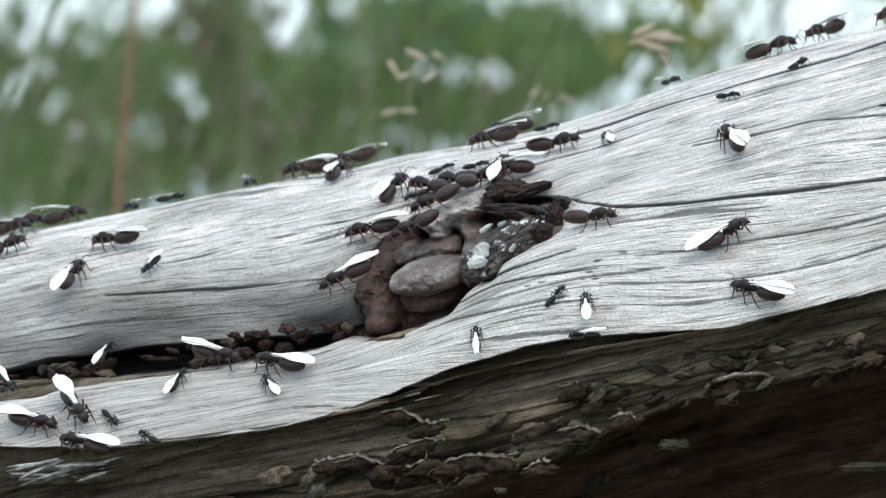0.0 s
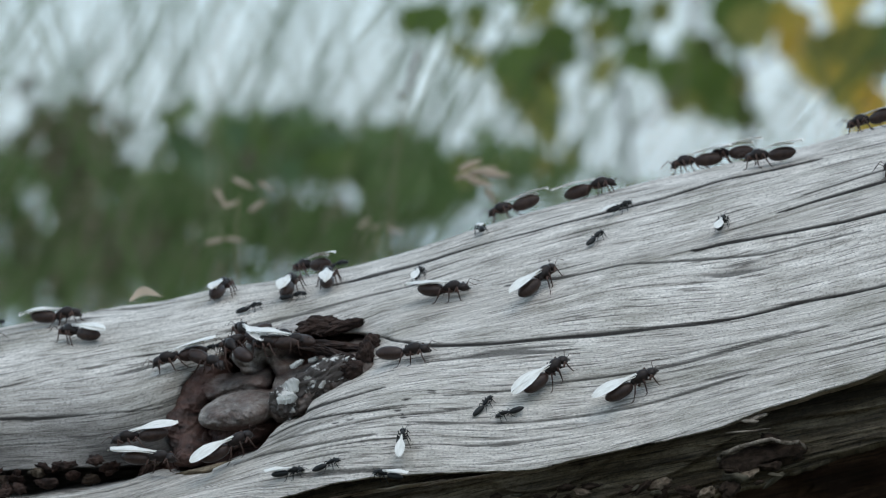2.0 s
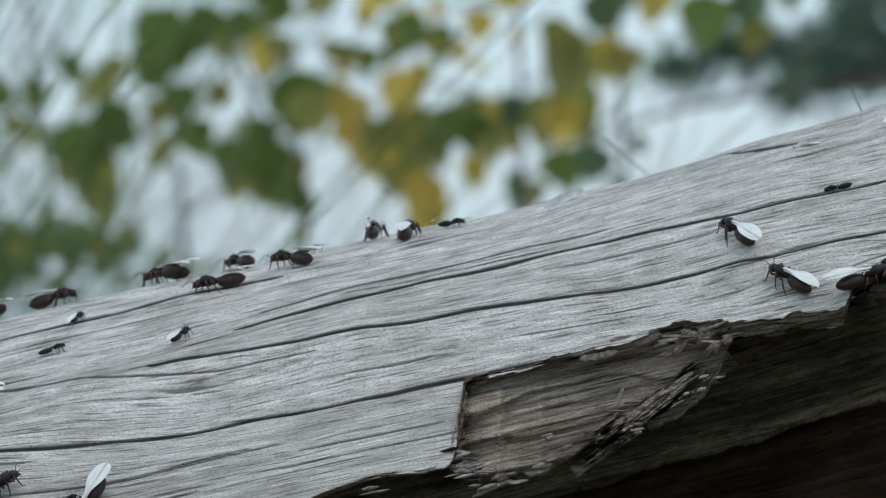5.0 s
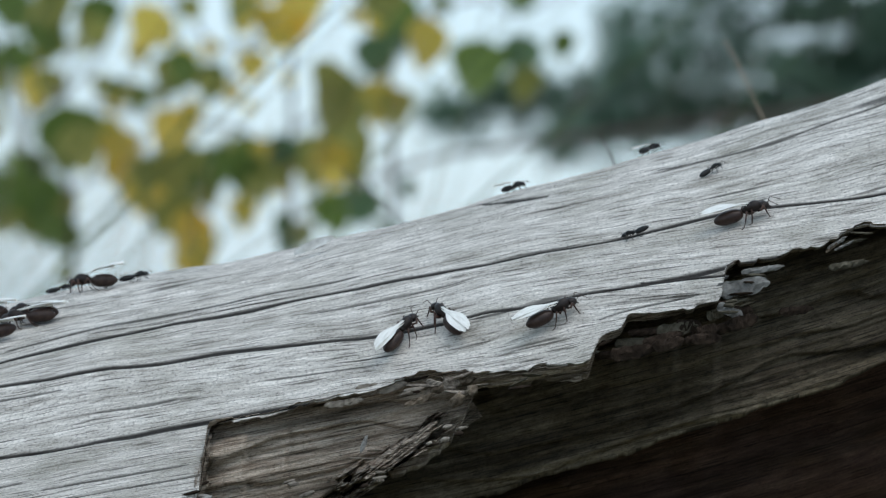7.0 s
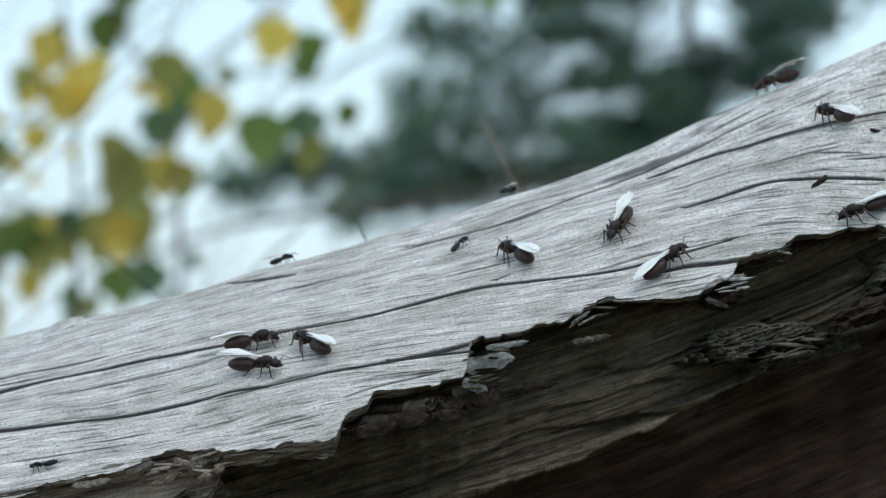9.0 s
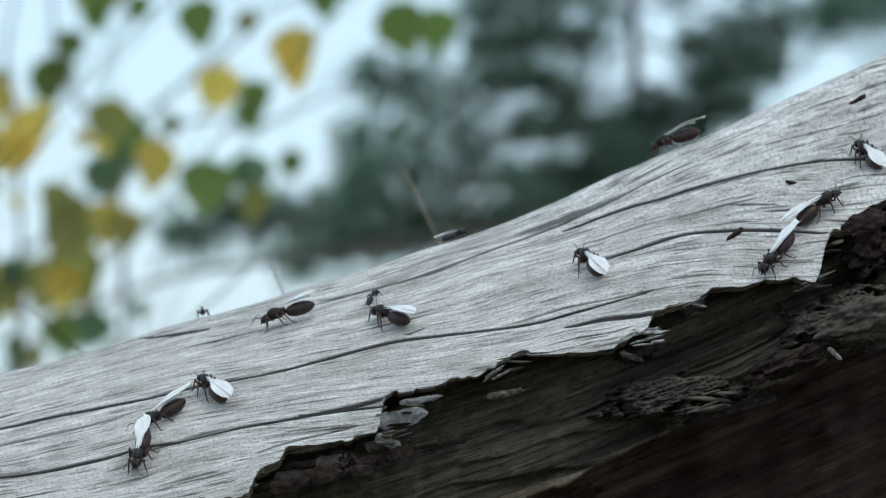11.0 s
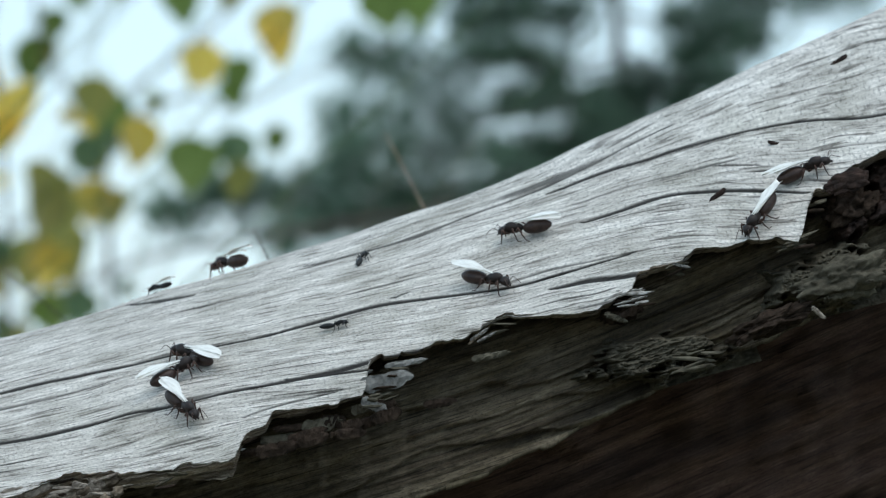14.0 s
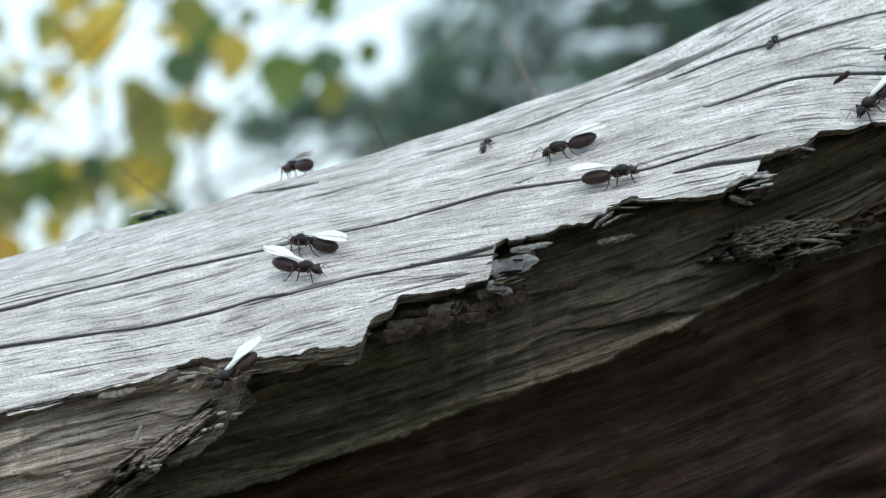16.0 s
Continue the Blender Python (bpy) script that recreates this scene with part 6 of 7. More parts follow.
def motions():
    crawl(BARE, [(0, -122.5, -26.2, 5), (0.5, -122.2, -26.3, 5), (1, -121.9, -26.3, 8), (1.5, -121.6, -25.9, 5), (2, -122.0, -25.8, 8), (2.5, -122.6, -25.7, 5), (3, -122.9, -25.8, 10), (3.5, -123.0, -25.8, 5), (16, -123.0, -25.8, 5)])
    crawl(QUEEN, [(0, -101.5, -29.2, 30), (0.5, -101.0, -29.0, 15), (1, -99.5, -29.0, 20), (1.5, -99.4, -28.9, 45), (2, -99.5, -28.8, 40), (2.5, -99.7, -28.8, 40), (3, -99.7, -28.9, 35), (3.5, -99.8, -28.7, 40), (4, -99.8, -28.9, 35), (16, -99.8, -28.9, 35)])
    crawl(QUEEN, [(0, -96.9, -36.8, 165), (0.5, -96.6, -36.8, 150), (0.75, -95.7, -36.4, 100), (1, -94.9, -36.0, 50), (1.5, -87.4, -30.2, 40), (2, -86.8, -30.0, 30), (2.25, -86.9, -29.8, -10), (2.5, -87.0, -29.6, -50), (3, -86.9, -30.9, -85), (3.5, -86.2, -29.7, -90), (4, -85.9, -30.1, -125), (16, -85.9, -30.1, -125)])
    crawl(QUEEN, [(0, -102.0, -15.5, 135), (0.5, -103.4, -15.9, 160), (0.75, -103.3, -15.7, 110), (1, -103.2, -15.5, 60), (1.5, -102.7, -15.2, 60), (2, -102.6, -15.5, 45), (2.25, -103.4, -15.5, 82), (2.5, -104.2, -15.6, 120), (3, -106.0, -15.5, 165), (3.5, -106.6, -15.9, 170), (4, -106.4, -16.0, 175), (16, -106.4, -16.0, 175)])
    crawl(MALE, [(0, -122.6, -13.4, 130), (0.5, -122.7, -13.5, 120), (1, -122.8, -13.2, 130), (1.5, -122.7, -13.1, 90), (2, -123.3, -13.0, 90), (2.5, -122.7, -12.6, 45), (3, -122.7, -12.4, 60), (3.5, -124.2, -15.3, 30), (4, -124.3, -12.7, 20), (16, -124.3, -12.7, 20)])
    crawl(WORKER, [(0, -104.2, -8.2, 0), (0.5, -98.5, -8.5, 10), (1, -95.2, -8.0, 10), (1.5, -95.0, -8.8, 30), (2, -95.3, -8.8, 45), (2.5, -95.6, -8.6, 40), (3, -95.7, -8.6, 50), (3.5, -95.6, -8.6, 30), (4, -95.6, -8.6, 20), (16, -95.6, -8.6, 20)])
    crawl(MALE, [(0, -93.9, -3.8, 45), (0.5, -93.4, -3.8, 60), (1, -93.4, -3.5, 60), (1.5, -93.1, -3.8, 50), (2, -92.5, -4.2, 30), (2.5, -93.2, -3.6, 60), (3, -93.2, -3.4, 50), (3.5, -93.1, -3.5, 60), (4, -93.6, -3.6, 70), (16, -93.6, -3.6, 70)])
    crawl(MALE, [(0, -76.0, -7.1, 70), (0.5, -76.0, -7.0, 70), (1, -75.8, -6.8, 80), (1.5, -76.2, -7.0, 80), (2, -75.9, -7.1, 80), (2.5, -75.8, -6.7, 80), (3, -75.5, -6.6, 90), (3.5, -75.5, -6.7, 90), (4, -75.7, -6.5, 50), (16, -75.7, -6.5, 50)])
    crawl(MALE, [(0, -116.5, -5.4, 50), (0.5, -116.6, -5.4, 45), (1, -115.4, -5.1, 45), (1.5, -115.2, -5.0, 40), (1.75, -115.3, -5.9, 80), (2, -115.5, -6.8, 120), (2.5, -117.8, -6.4, 150), (3, -116.4, -6.9, 140), (3.5, -116.4, -6.6, 150), (4, -116.3, -6.7, 140), (16, -116.3, -6.7, 140)])
    crawl(QUEEN, [(0, -99.3, -1.7, 10), (0.5, -99.4, -1.4, 15), (1, -100.4, -1.4, 10), (1.5, -100.6, -1.5, 10), (2, -98.7, -1.6, 10), (2.5, -98.5, -1.4, 10), (3, -97.7, -1.4, 15), (3.5, -97.9, -1.3, 10), (4, -100.0, -1.3, 5), (16, -100.0, -1.3, 5)])
    crawl(QUEEN, [(0, -91.6, 0.4, 170), (0.5, -91.9, 0.4, 170), (1, -92.7, 0.2, 175), (1.5, -93.9, -0.0, 180), (2, -112.0, -4.1, 195), (2.5, -112.1, -4.2, 195), (3, -110.6, -3.7, 175), (3.5, -110.3, -3.7, 170), (4, -110.5, -3.7, 170), (16, -110.5, -3.7, 170)])
    crawl(QUEEN, [(0, -80.3, 2.7, 170), (0.5, -79.3, 2.9, 170), (1, -82.8, 2.2, 170), (1.5, -82.2, 2.3, 175), (2, -83.0, 2.2, 185), (2.5, -83.2, 2.1, 190), (3, -82.0, 2.4, 190), (3.5, -82.6, 2.3, 180), (4, -82.2, 2.3, 180), (16, -82.2, 2.3, 180)])
    crawl(QUEEN, [(0, -74.5, 1.2, 180), (0.5, -71.2, 4.5, 180), (1, -76.5, 3.4, 180), (1.5, -76.8, 3.4, 180), (2, -77.6, 3.2, 180), (2.5, -76.9, 3.4, 180), (3, -77.1, 3.3, 180), (3.5, -76.7, 3.4, 180), (4, -71.3, 4.5, 170), (6.5, -69.9, 4.1, 150), (7, -69.5, 2.0, 180), (16, -69.5, 2.0, 180)])
    crawl(QUEEN, [(0, -48.1, 0.4, 180), (2, -48.1, 0.4, 180), (2.5, -51.9, 0.4, 180), (3, -56.6, 1.8, 165), (3.5, -57.9, 2.6, 150), (4, -61.2, 3.5, 175), (6.5, -60.5, 5.0, 170), (7, -61.9, 1.5, 190), (7.5, -62.4, -0.6, 190), (16, -62.4, -0.6, 190)])
    crawl(QUEEN, [(0, -56.2, 7.6, 180), (1.5, -56.2, 7.6, 180), (2, -55.3, 7.8, 180), (2.5, -52.3, 8.5, 175), (3, -54.6, 8.0, 175), (3.5, -62.7, 6.1, 175), (4, -82.6, 2.2, 170), (16, -82.6, 2.2, 170)])
    crawl(QUEEN, [(0, -46.8, 9.8, 30), (2, -46.8, 9.8, 30), (2.5, -46.1, 10.0, 30), (3, -45.2, 10.2, 30), (3.5, -45.6, 10.1, 25), (4, -46.9, 9.8, 30), (4.83, -48.6, 9.3, 80), (5.67, -50.3, 8.7, 130), (6.5, -52.0, 8.2, 180), (7, -53.4, 7.4, 180), (7.5, -53.0, 7.5, 180), (8, -55.4, 7.8, 180), (16, -55.4, 7.8, 180)])
    crawl(QUEEN, [(0, -35.4, 10.3, 55), (2.5, -35.4, 10.3, 55), (3, -38.4, 11.8, 55), (3.5, -37.5, 11.9, 55), (4, -38.6, 11.8, 50), (5.25, -43.9, 8.7, 112), (6.5, -49.2, 5.7, 175), (7, -61.2, 2.3, 180), (7.5, -63.4, 2.8, 180), (16, -63.4, 2.8, 180)])
    crawl(WORKER, [(0, -32.6, 13.2, 0), (3, -32.6, 13.2, 0), (3.5, -32.1, 13.3, 0), (4, -59.1, 6.9, 20), (16, -59.1, 6.9, 20)])
    crawl(MALE, [(0, -185.1, -19.0, 100), (0.5, -185.1, -19.0, 90), (1, -185.6, -19.0, 90), (1.5, -186.5, -19.2, 90), (2, -183.2, -19.5, 90), (2.5, -185.4, -19.5, 90), (16, -185.4, -19.5, 90)])
    crawl(QUEEN, [(0, -167.5, -18.0, 90), (0.5, -167.9, -16.2, 90), (1, -160.7, -15.1, 90), (1.5, -157.0, -17.0, 90), (2, -156.3, -16.1, 90), (2.5, -157.2, -15.8, 90), (3, -155.7, -15.6, 90), (16, -155.7, -15.6, 90)])
    crawl(QUEEN, [(0, -155.9, -20.7, 60), (0.5, -152.9, -20.5, 60), (1, -152.2, -20.7, 60), (1.5, -144.4, -14.4, 95), (2, -144.7, -15.1, 90), (2.5, -144.9, -14.4, 90), (3, -144.9, -14.7, 100), (3.5, -144.1, -15.1, 100), (16, -144.1, -15.1, 100)])
    crawl(QUEEN, [(0, -139.0, -17.8, 80), (0.5, -143.1, -16.6, 80), (1, -143.4, -11.9, 60), (1.5, -131.7, -13.5, 120), (2, -138.7, -13.8, 110), (2.5, -140.2, -13.6, 100), (3, -142.7, -13.1, 100), (3.5, -143.4, -13.5, 100), (16, -143.4, -13.5, 100)])
    crawl(QUEEN, [(0, -137.5, -17.8, 180), (0.5, -137.4, -17.5, 185), (0.75, -138.7, -18.3, 152), (1, -140.0, -19.0, 120), (1.25, -140.7, -18.9, 70), (1.5, -141.3, -18.8, 20), (2, -141.4, -23.9, 0), (2.5, -142.4, -24.7, 0), (3, -141.2, -24.2, 0), (3.5, -140.8, -24.9, 0), (16, -140.8, -24.9, 0)])
    crawl(QUEEN, [(0, -131.2, -14.4, 10), (0.5, -131.0, -14.6, 10), (1, -129.5, -14.2, 20), (1.5, -130.9, -16.3, 5), (2, -117.7, -16.4, 5), (2.25, -116.2, -17.8, -58), (2.5, -114.6, -19.3, -120), (3, -121.0, -23.5, -175), (3.5, -127.4, -24.0, -175), (4, -127.1, -24.2, -175), (16, -127.1, -24.2, -175)])
    crawl(QUEEN, [(0, -143.0, -13.2, 185), (0.5, -142.5, -11.7, 185), (1, -137.4, -14.1, 185), (1.5, -139.8, -11.6, 170), (2, -143.8, -12.2, 170), (2.5, -146.8, -12.6, 170), (3, -145.1, -12.7, 170), (3.5, -144.5, -13.5, 170), (16, -144.5, -13.5, 170)])
    crawl(QUEEN, [(0, -142.6, -11.7, 185), (0.5, -144.5, -14.9, 150), (1, -144.5, -15.6, 160), (1.5, -154.4, -20.5, 170), (2, -158.1, -26.2, 195), (2.5, -148.7, -27.9, 185), (3, -143.7, -26.3, 180), (3.5, -143.0, -26.6, 180), (16, -143.0, -26.6, 180)])
    crawl(WORKER, [(0, -134.7, -11.1, 10), (0.5, -134.6, -11.1, 10), (1, -133.9, -10.6, 20), (1.5, -135.7, -10.2, 20), (2, -140.7, -11.3, 20), (2.5, -141.3, -11.4, 20), (3, -141.1, -11.4, 20), (3.5, -142.7, -11.7, 20), (16, -142.7, -11.7, 20)])
    crawl(QUEEN, [(0, -157.4, -26.9, 190), (0.5, -150.6, -27.8, 190), (1, -151.8, -27.5, 185), (1.5, -152.7, -27.8, 190), (2, -148.3, -22.6, 150), (2.5, -147.3, -23.9, 180), (3, -142.9, -23.1, 180), (3.5, -142.2, -23.3, 180), (16, -142.2, -23.3, 180)])
    crawl(QUEEN, [(0, -160.0, -33.1, 205), (0.5, -162.2, -33.6, 160), (1, -162.9, -35.2, 170), (1.5, -161.7, -38.1, 190), (2, -161.3, -37.4, 190), (2.5, -158.1, -36.7, 190), (3, -158.0, -37.4, 190), (16, -158.0, -37.4, 190)])
    crawl(BARE, [(0, -150.3, -26.4, 205), (0.25, -153.6, -26.2, 150), (0.5, -157.0, -26.0, 95), (1, -152.3, -21.6, 100), (1.25, -151.0, -22.2, 65), (1.5, -149.7, -22.9, 30), (2, -153.4, -26.6, -20), (2.5, -153.9, -28.7, -20), (3, -152.4, -31.0, 0), (16, -152.4, -31.0, 0)])
    crawl(BARE, [(0, -150.4, -20.3, 170), (0.5, -148.3, -23.0, 180), (1, -148.6, -22.9, 150), (1.5, -150.1, -24.5, 150), (2, -149.4, -25.0, 150), (2.5, -156.9, -26.1, 120), (2.75, -153.2, -25.1, 75), (3, -149.5, -24.1, 30), (3.5, -143.5, -24.9, 30), (16, -143.5, -24.9, 30)])
    crawl(BARE, [(0, -145.8, -19.8, 170), (0.17, -145.2, -19.9, 113), (0.33, -144.7, -20.0, 57), (0.5, -144.1, -20.0, 0), (1, -144.1, -20.9, 20), (1.5, -144.2, -21.3, 30), (1.67, -143.8, -22.3, 80), (1.83, -143.5, -23.2, 130), (2, -143.2, -24.2, 180), (2.5, -143.3, -24.6, 180), (3, -142.5, -24.3, 180), (16, -142.5, -24.3, 180)])
    crawl(BARE, [(0, -142.3, -19.1, 0), (0.5, -141.0, -19.4, 5), (1, -139.9, -16.8, 60), (1.25, -141.3, -17.4, 105), (1.5, -142.6, -18.0, 150), (2, -140.6, -23.4, 170), (2.17, -140.9, -22.1, 120), (2.33, -141.1, -20.8, 70), (2.5, -141.4, -19.5, 20), (3, -139.3, -18.8, 20), (3.5, -135.9, -20.0, 20), (16, -135.9, -20.0, 20)])
    crawl(WORKER, [(0, -151.9, -21.2, 200), (0.5, -151.1, -20.2, 200), (1, -151.3, -21.8, 200), (1.5, -153.0, -23.8, 200), (16, -153.0, -23.8, 200)])
    crawl(WORKER, [(0, -149.3, -17.4, 20), (0.5, -149.5, -17.5, 20), (1, -149.3, -17.7, 20), (1.5, -149.9, -18.1, 20), (16, -149.9, -18.1, 20)])
    crawl(WORKER, [(0, -143.7, -16.8, 10), (0.5, -143.8, -15.8, 10), (1, -143.4, -16.1, 10), (16, -143.4, -16.1, 10)])
    crawl(BARE, [(0, -148.2, -22.6, 200), (0.5, -147.7, -23.1, 200), (1, -148.0, -23.3, 200), (16, -148.0, -23.3, 200)])
    crawl(QUEEN, [(0, -168.4, -44.8, 170), (0.5, -165.8, -44.6, 165), (0.67, -165.5, -44.9, 120), (0.83, -165.2, -45.2, 75), (1, -164.9, -45.5, 30), (1.5, -155.5, -43.0, 10), (2, -146.5, -39.4, 30), (2.5, -142.4, -38.0, 0), (3, -143.0, -37.8, 0), (3.5, -142.2, -37.7, 0), (16, -142.2, -37.7, 0)])
    crawl(MALE, [(0, -169.5, -47.4, 130), (0.5, -174.5, -46.4, 150), (1, -173.6, -47.9, 150), (16, -173.6, -47.9, 150)])
    crawl(QUEEN, [(0, -178.3, -43.5, -10), (0.5, -164.6, -41.7, 0), (1, -157.8, -43.6, -5), (1.5, -156.8, -40.6, 0), (2, -158.9, -40.6, 0), (2.5, -158.9, -40.7, 0), (16, -158.9, -40.7, 0)])
    crawl(MALE, [(0, -183.7, -46.4, 60), (0.5, -184.1, -46.8, 60), (1, -183.7, -45.8, 60), (1.5, -185.4, -46.8, 60), (16, -185.4, -46.8, 60)])
    crawl(MALE, [(0, -196.0, -42.4, 60), (0.5, -196.2, -41.9, 60), (1, -195.7, -41.0, 60), (16, -195.7, -41.0, 60)])
    crawl(QUEEN, [(0, -199.2, -50.5, -45), (0.5, -195.8, -51.6, -60), (1, -193.9, -52.3, -60), (16, -193.9, -52.3, -60)])
    crawl(QUEEN, [(0, -205.4, -52.5, -10), (0.5, -205.6, -51.4, -10), (16, -205.6, -51.4, -10)])
    crawl(WORKER, [(0, -193.6, -51.6, -40), (0.5, -189.9, -52.5, -30), (1, -188.4, -51.3, -30), (16, -188.4, -51.3, -30)])
    crawl(WORKER, [(0, -187.2, -54.4, 150), (0.5, -187.8, -54.9, 150), (16, -187.8, -54.9, 150)])
    crawl(MALE, [(0, -210.9, -46.5, -45), (0.5, -211.0, -46.0, -45), (16, -211.0, -46.0, -45)])
    crawl(QUEEN, [(0, -196.9, -55.6, 170), (0.5, -196.4, -55.5, 170), (16, -196.4, -55.5, 170)])
    crawl(QUEEN, [(0, -200.4, -27.4, 180), (0.5, -199.9, -26.9, 190), (0.75, -197.9, -26.1, 155), (1, -196.0, -25.2, 120), (1.25, -195.5, -24.2, 75), (1.5, -195.0, -23.1, 30), (2, -193.8, -24.2, 30), (16, -193.8, -24.2, 30)])
    crawl(QUEEN, [(0, -205.0, -32.3, 65), (0.5, -206.2, -30.3, 65), (0.67, -203.3, -29.5, 17), (0.83, -200.5, -28.8, -32), (1, -197.6, -28.0, -80), (1.5, -193.6, -28.3, -80), (2, -192.2, -29.8, -60), (16, -192.2, -29.8, -60)])
    crawl(MALE, [(0, -192.6, -30.3, 230), (0.5, -192.4, -30.0, 230), (1, -192.3, -30.1, 235), (1.5, -192.3, -30.9, 235), (16, -192.3, -30.9, 235)])
    crawl(QUEEN, [(0, -214.5, -23.9, 0), (0.5, -215.8, -23.9, 0), (1, -213.5, -24.4, 0), (16, -213.5, -24.4, 0)])
    crawl(QUEEN, [(0, -222.9, -25.1, 10), (0.5, -223.1, -25.1, 10), (16, -223.1, -25.1, 10)])
    crawl(QUEEN, [(0, -222.8, -25.6, 0), (0.5, -222.0, -26.0, 0), (16, -222.0, -26.0, 0)])
    crawl(QUEEN, [(0, -219.5, -28.3, 30), (0.5, -219.3, -28.3, 30), (16, -219.3, -28.3, 30)])
    crawl(MALE, [(0, -204.6, -22.1, 160), (0.5, -204.3, -22.1, 160), (1, -204.3, -22.1, 160), (16, -204.3, -22.1, 160)])
    crawl(MALE, [(0, -197.1, -21.1, 20), (0.5, -196.3, -20.8, 20), (1, -196.8, -20.9, 20), (16, -196.8, -20.9, 20)])
    crawl(QUEEN, [(0, -175.0, -17.6, 180), (0.5, -177.5, -18.3, 180), (1, -186.1, -21.7, 185), (1.5, -187.2, -19.6, 180), (2, -176.9, -22.6, 170), (2.5, -179.5, -20.5, 150), (3, -177.7, -20.6, 150), (16, -177.7, -20.6, 150)])
    crawl(QUEEN, [(0, -168.1, -16.2, 185), (0.5, -167.9, -16.2, 185), (1, -175.3, -17.4, 190), (1.5, -195.3, -20.6, 190), (1.67, -191.2, -20.5, 248), (1.83, -187.0, -20.3, 307), (2, -182.8, -20.2, 365), (2.5, -184.0, -20.0, 365), (16, -184.0, -20.0, 365)])
    crawl(MALE, [(0, -121.5, -39.6, 100), (0.5, -120.8, -39.5, 50), (1, -121.0, -38.6, 70), (1.5, -120.7, -39.2, 90), (2, -120.2, -39.2, 90), (2.5, -120.3, -38.2, 100), (3, -120.4, -38.2, 90), (3.5, -120.1, -37.8, 70), (4, -118.4, -35.5, 70), (16, -118.4, -35.5, 70)])
    crawl(MALE, [(0, -121.7, -43.5, 180), (0.5, -121.7, -43.5, 170), (1, -122.1, -43.3, 175), (1.5, -121.9, -43.5, 180), (2, -122.2, -43.6, 170), (16, -122.2, -43.6, 170)])
    crawl(MALE, [(0, -137.8, -43.6, 100), (0.5, -137.9, -43.3, 90), (0.75, -137.9, -43.4, 50), (1, -137.9, -43.6, 10), (1.5, -137.0, -43.6, 10), (2, -136.9, -43.5, 10), (16, -136.9, -43.5, 10)])
    crawl(WORKER, [(0, -126.1, -38.5, 45), (0.5, -130.1, -41.6, 20), (1, -131.1, -42.8, 20), (16, -131.1, -42.8, 20)])
    crawl(WORKER, [(0, -128.0, -22.5, -20), (0.7, -126.0, -23.0, -35), (1.3, -116.5, -28.0, -93), (1.9, -107.0, -33.0, -152), (2.5, -97.5, -38.0, -210), (3, -105.0, -33.6, -200), (3.17, -100.3, -32.4, -243), (3.33, -95.5, -31.3, -287), (3.5, -90.8, -30.1, -330), (4, -89.7, -29.8, -330), (16, -89.7, -29.8, -330)])
    crawl(WORKER, [(0, -131.0, -24.3, -20), (0.7, -129.0, -24.8, -35), (1.47, -116.8, -29.8, 17), (2.23, -104.7, -34.8, 68), (3, -92.5, -39.8, 120), (3.5, -93.5, -39.1, 140), (4, -73.6, -34.7, 140), (16, -73.6, -34.7, 140)])
    crawl(QUEEN, [(0, 22.0, 2.4, 150), (4.2, 22.0, 2.4, 150), (6.5, -3.9, 2.3, 145), (6.75, -4.0, 2.1, 98), (7, -4.2, 1.9, 50), (7.5, -4.8, 2.1, 55), (8, -0.6, 3.0, 80), (8.5, 4.3, 6.5, 40), (9, 11.4, 8.6, 0), (9.5, 12.7, 5.4, -40), (10.75, 8.6, 4.5, -90), (12, 4.5, 3.6, -140), (12.5, 3.7, 3.2, -140), (13, 4.0, 3.2, -140), (13.17, 4.7, 3.7, -198), (13.33, 5.3, 4.2, -257), (13.5, 5.9, 4.7, -315), (13.75, 10.7, 5.3, -358), (14, 15.5, 5.8, -400), (14.25, 13.9, 2.6, -440), (14.5, 12.2, -0.6, -480), (15, 9.4, -0.9, -500), (15.5, 8.6, -1.7, -500), (16, 4.9, -5.5, -500)])
    crawl(QUEEN, [(0, 9.2, 16.3, 185), (4, 9.2, 16.3, 185), (4.2, 9.5, 15.3, 180), (6.5, 2.3, 3.4, 120), (7, 2.0, 4.1, 140), (7.5, -0.6, 4.5, 170), (8, -1.9, 4.9, 170), (8.17, -0.0, 6.9, 122), (8.33, 1.8, 9.0, 73), (8.5, 3.6, 11.1, 25), (9, 10.9, 12.5, 10), (9.25, 14.5, 13.6, 55), (9.5, 18.1, 14.8, 100), (10.75, 17.7, 14.0, 132), (12, 17.4, 13.2, 165), (12.5, 16.8, 13.0, 165), (13, 17.2, 13.2, 165), (13.5, 16.7, 13.2, 170), (14, 16.7, 13.4, 165), (14.5, 16.7, 13.2, 170), (15, 16.9, 13.1, 175), (15.5, 16.4, 13.0, 170), (16, 16.2, 13.1, 175)])
    crawl(QUEEN, [(0, 29.9, 1.5, 20), (4.2, 29.9, 1.5, 20), (6.5, 17.5, 5.1, 20), (7, 18.1, 5.0, 30), (7.5, 20.1, 5.7, 25), (8, 22.7, 7.4, 45), (8.25, 22.5, 8.6, 92), (8.5, 22.2, 9.9, 140), (9, 19.5, 12.0, 150), (9.25, 15.8, 11.3, 190), (9.5, 12.2, 10.5, 230), (12, 10.3, 9.2, 200), (12.17, 11.3, 9.3, 257), (12.33, 12.3, 9.4, 313), (12.5, 13.3, 9.5, 370), (13, 14.8, 10.1, 380), (13.5, 15.0, 10.3, 385), (14, 14.9, 10.8, 390), (14.5, 14.6, 9.5, 360), (15, 14.3, 9.6, 360), (15.5, 14.1, 9.4, 355), (16, 14.0, 9.1, 350)])
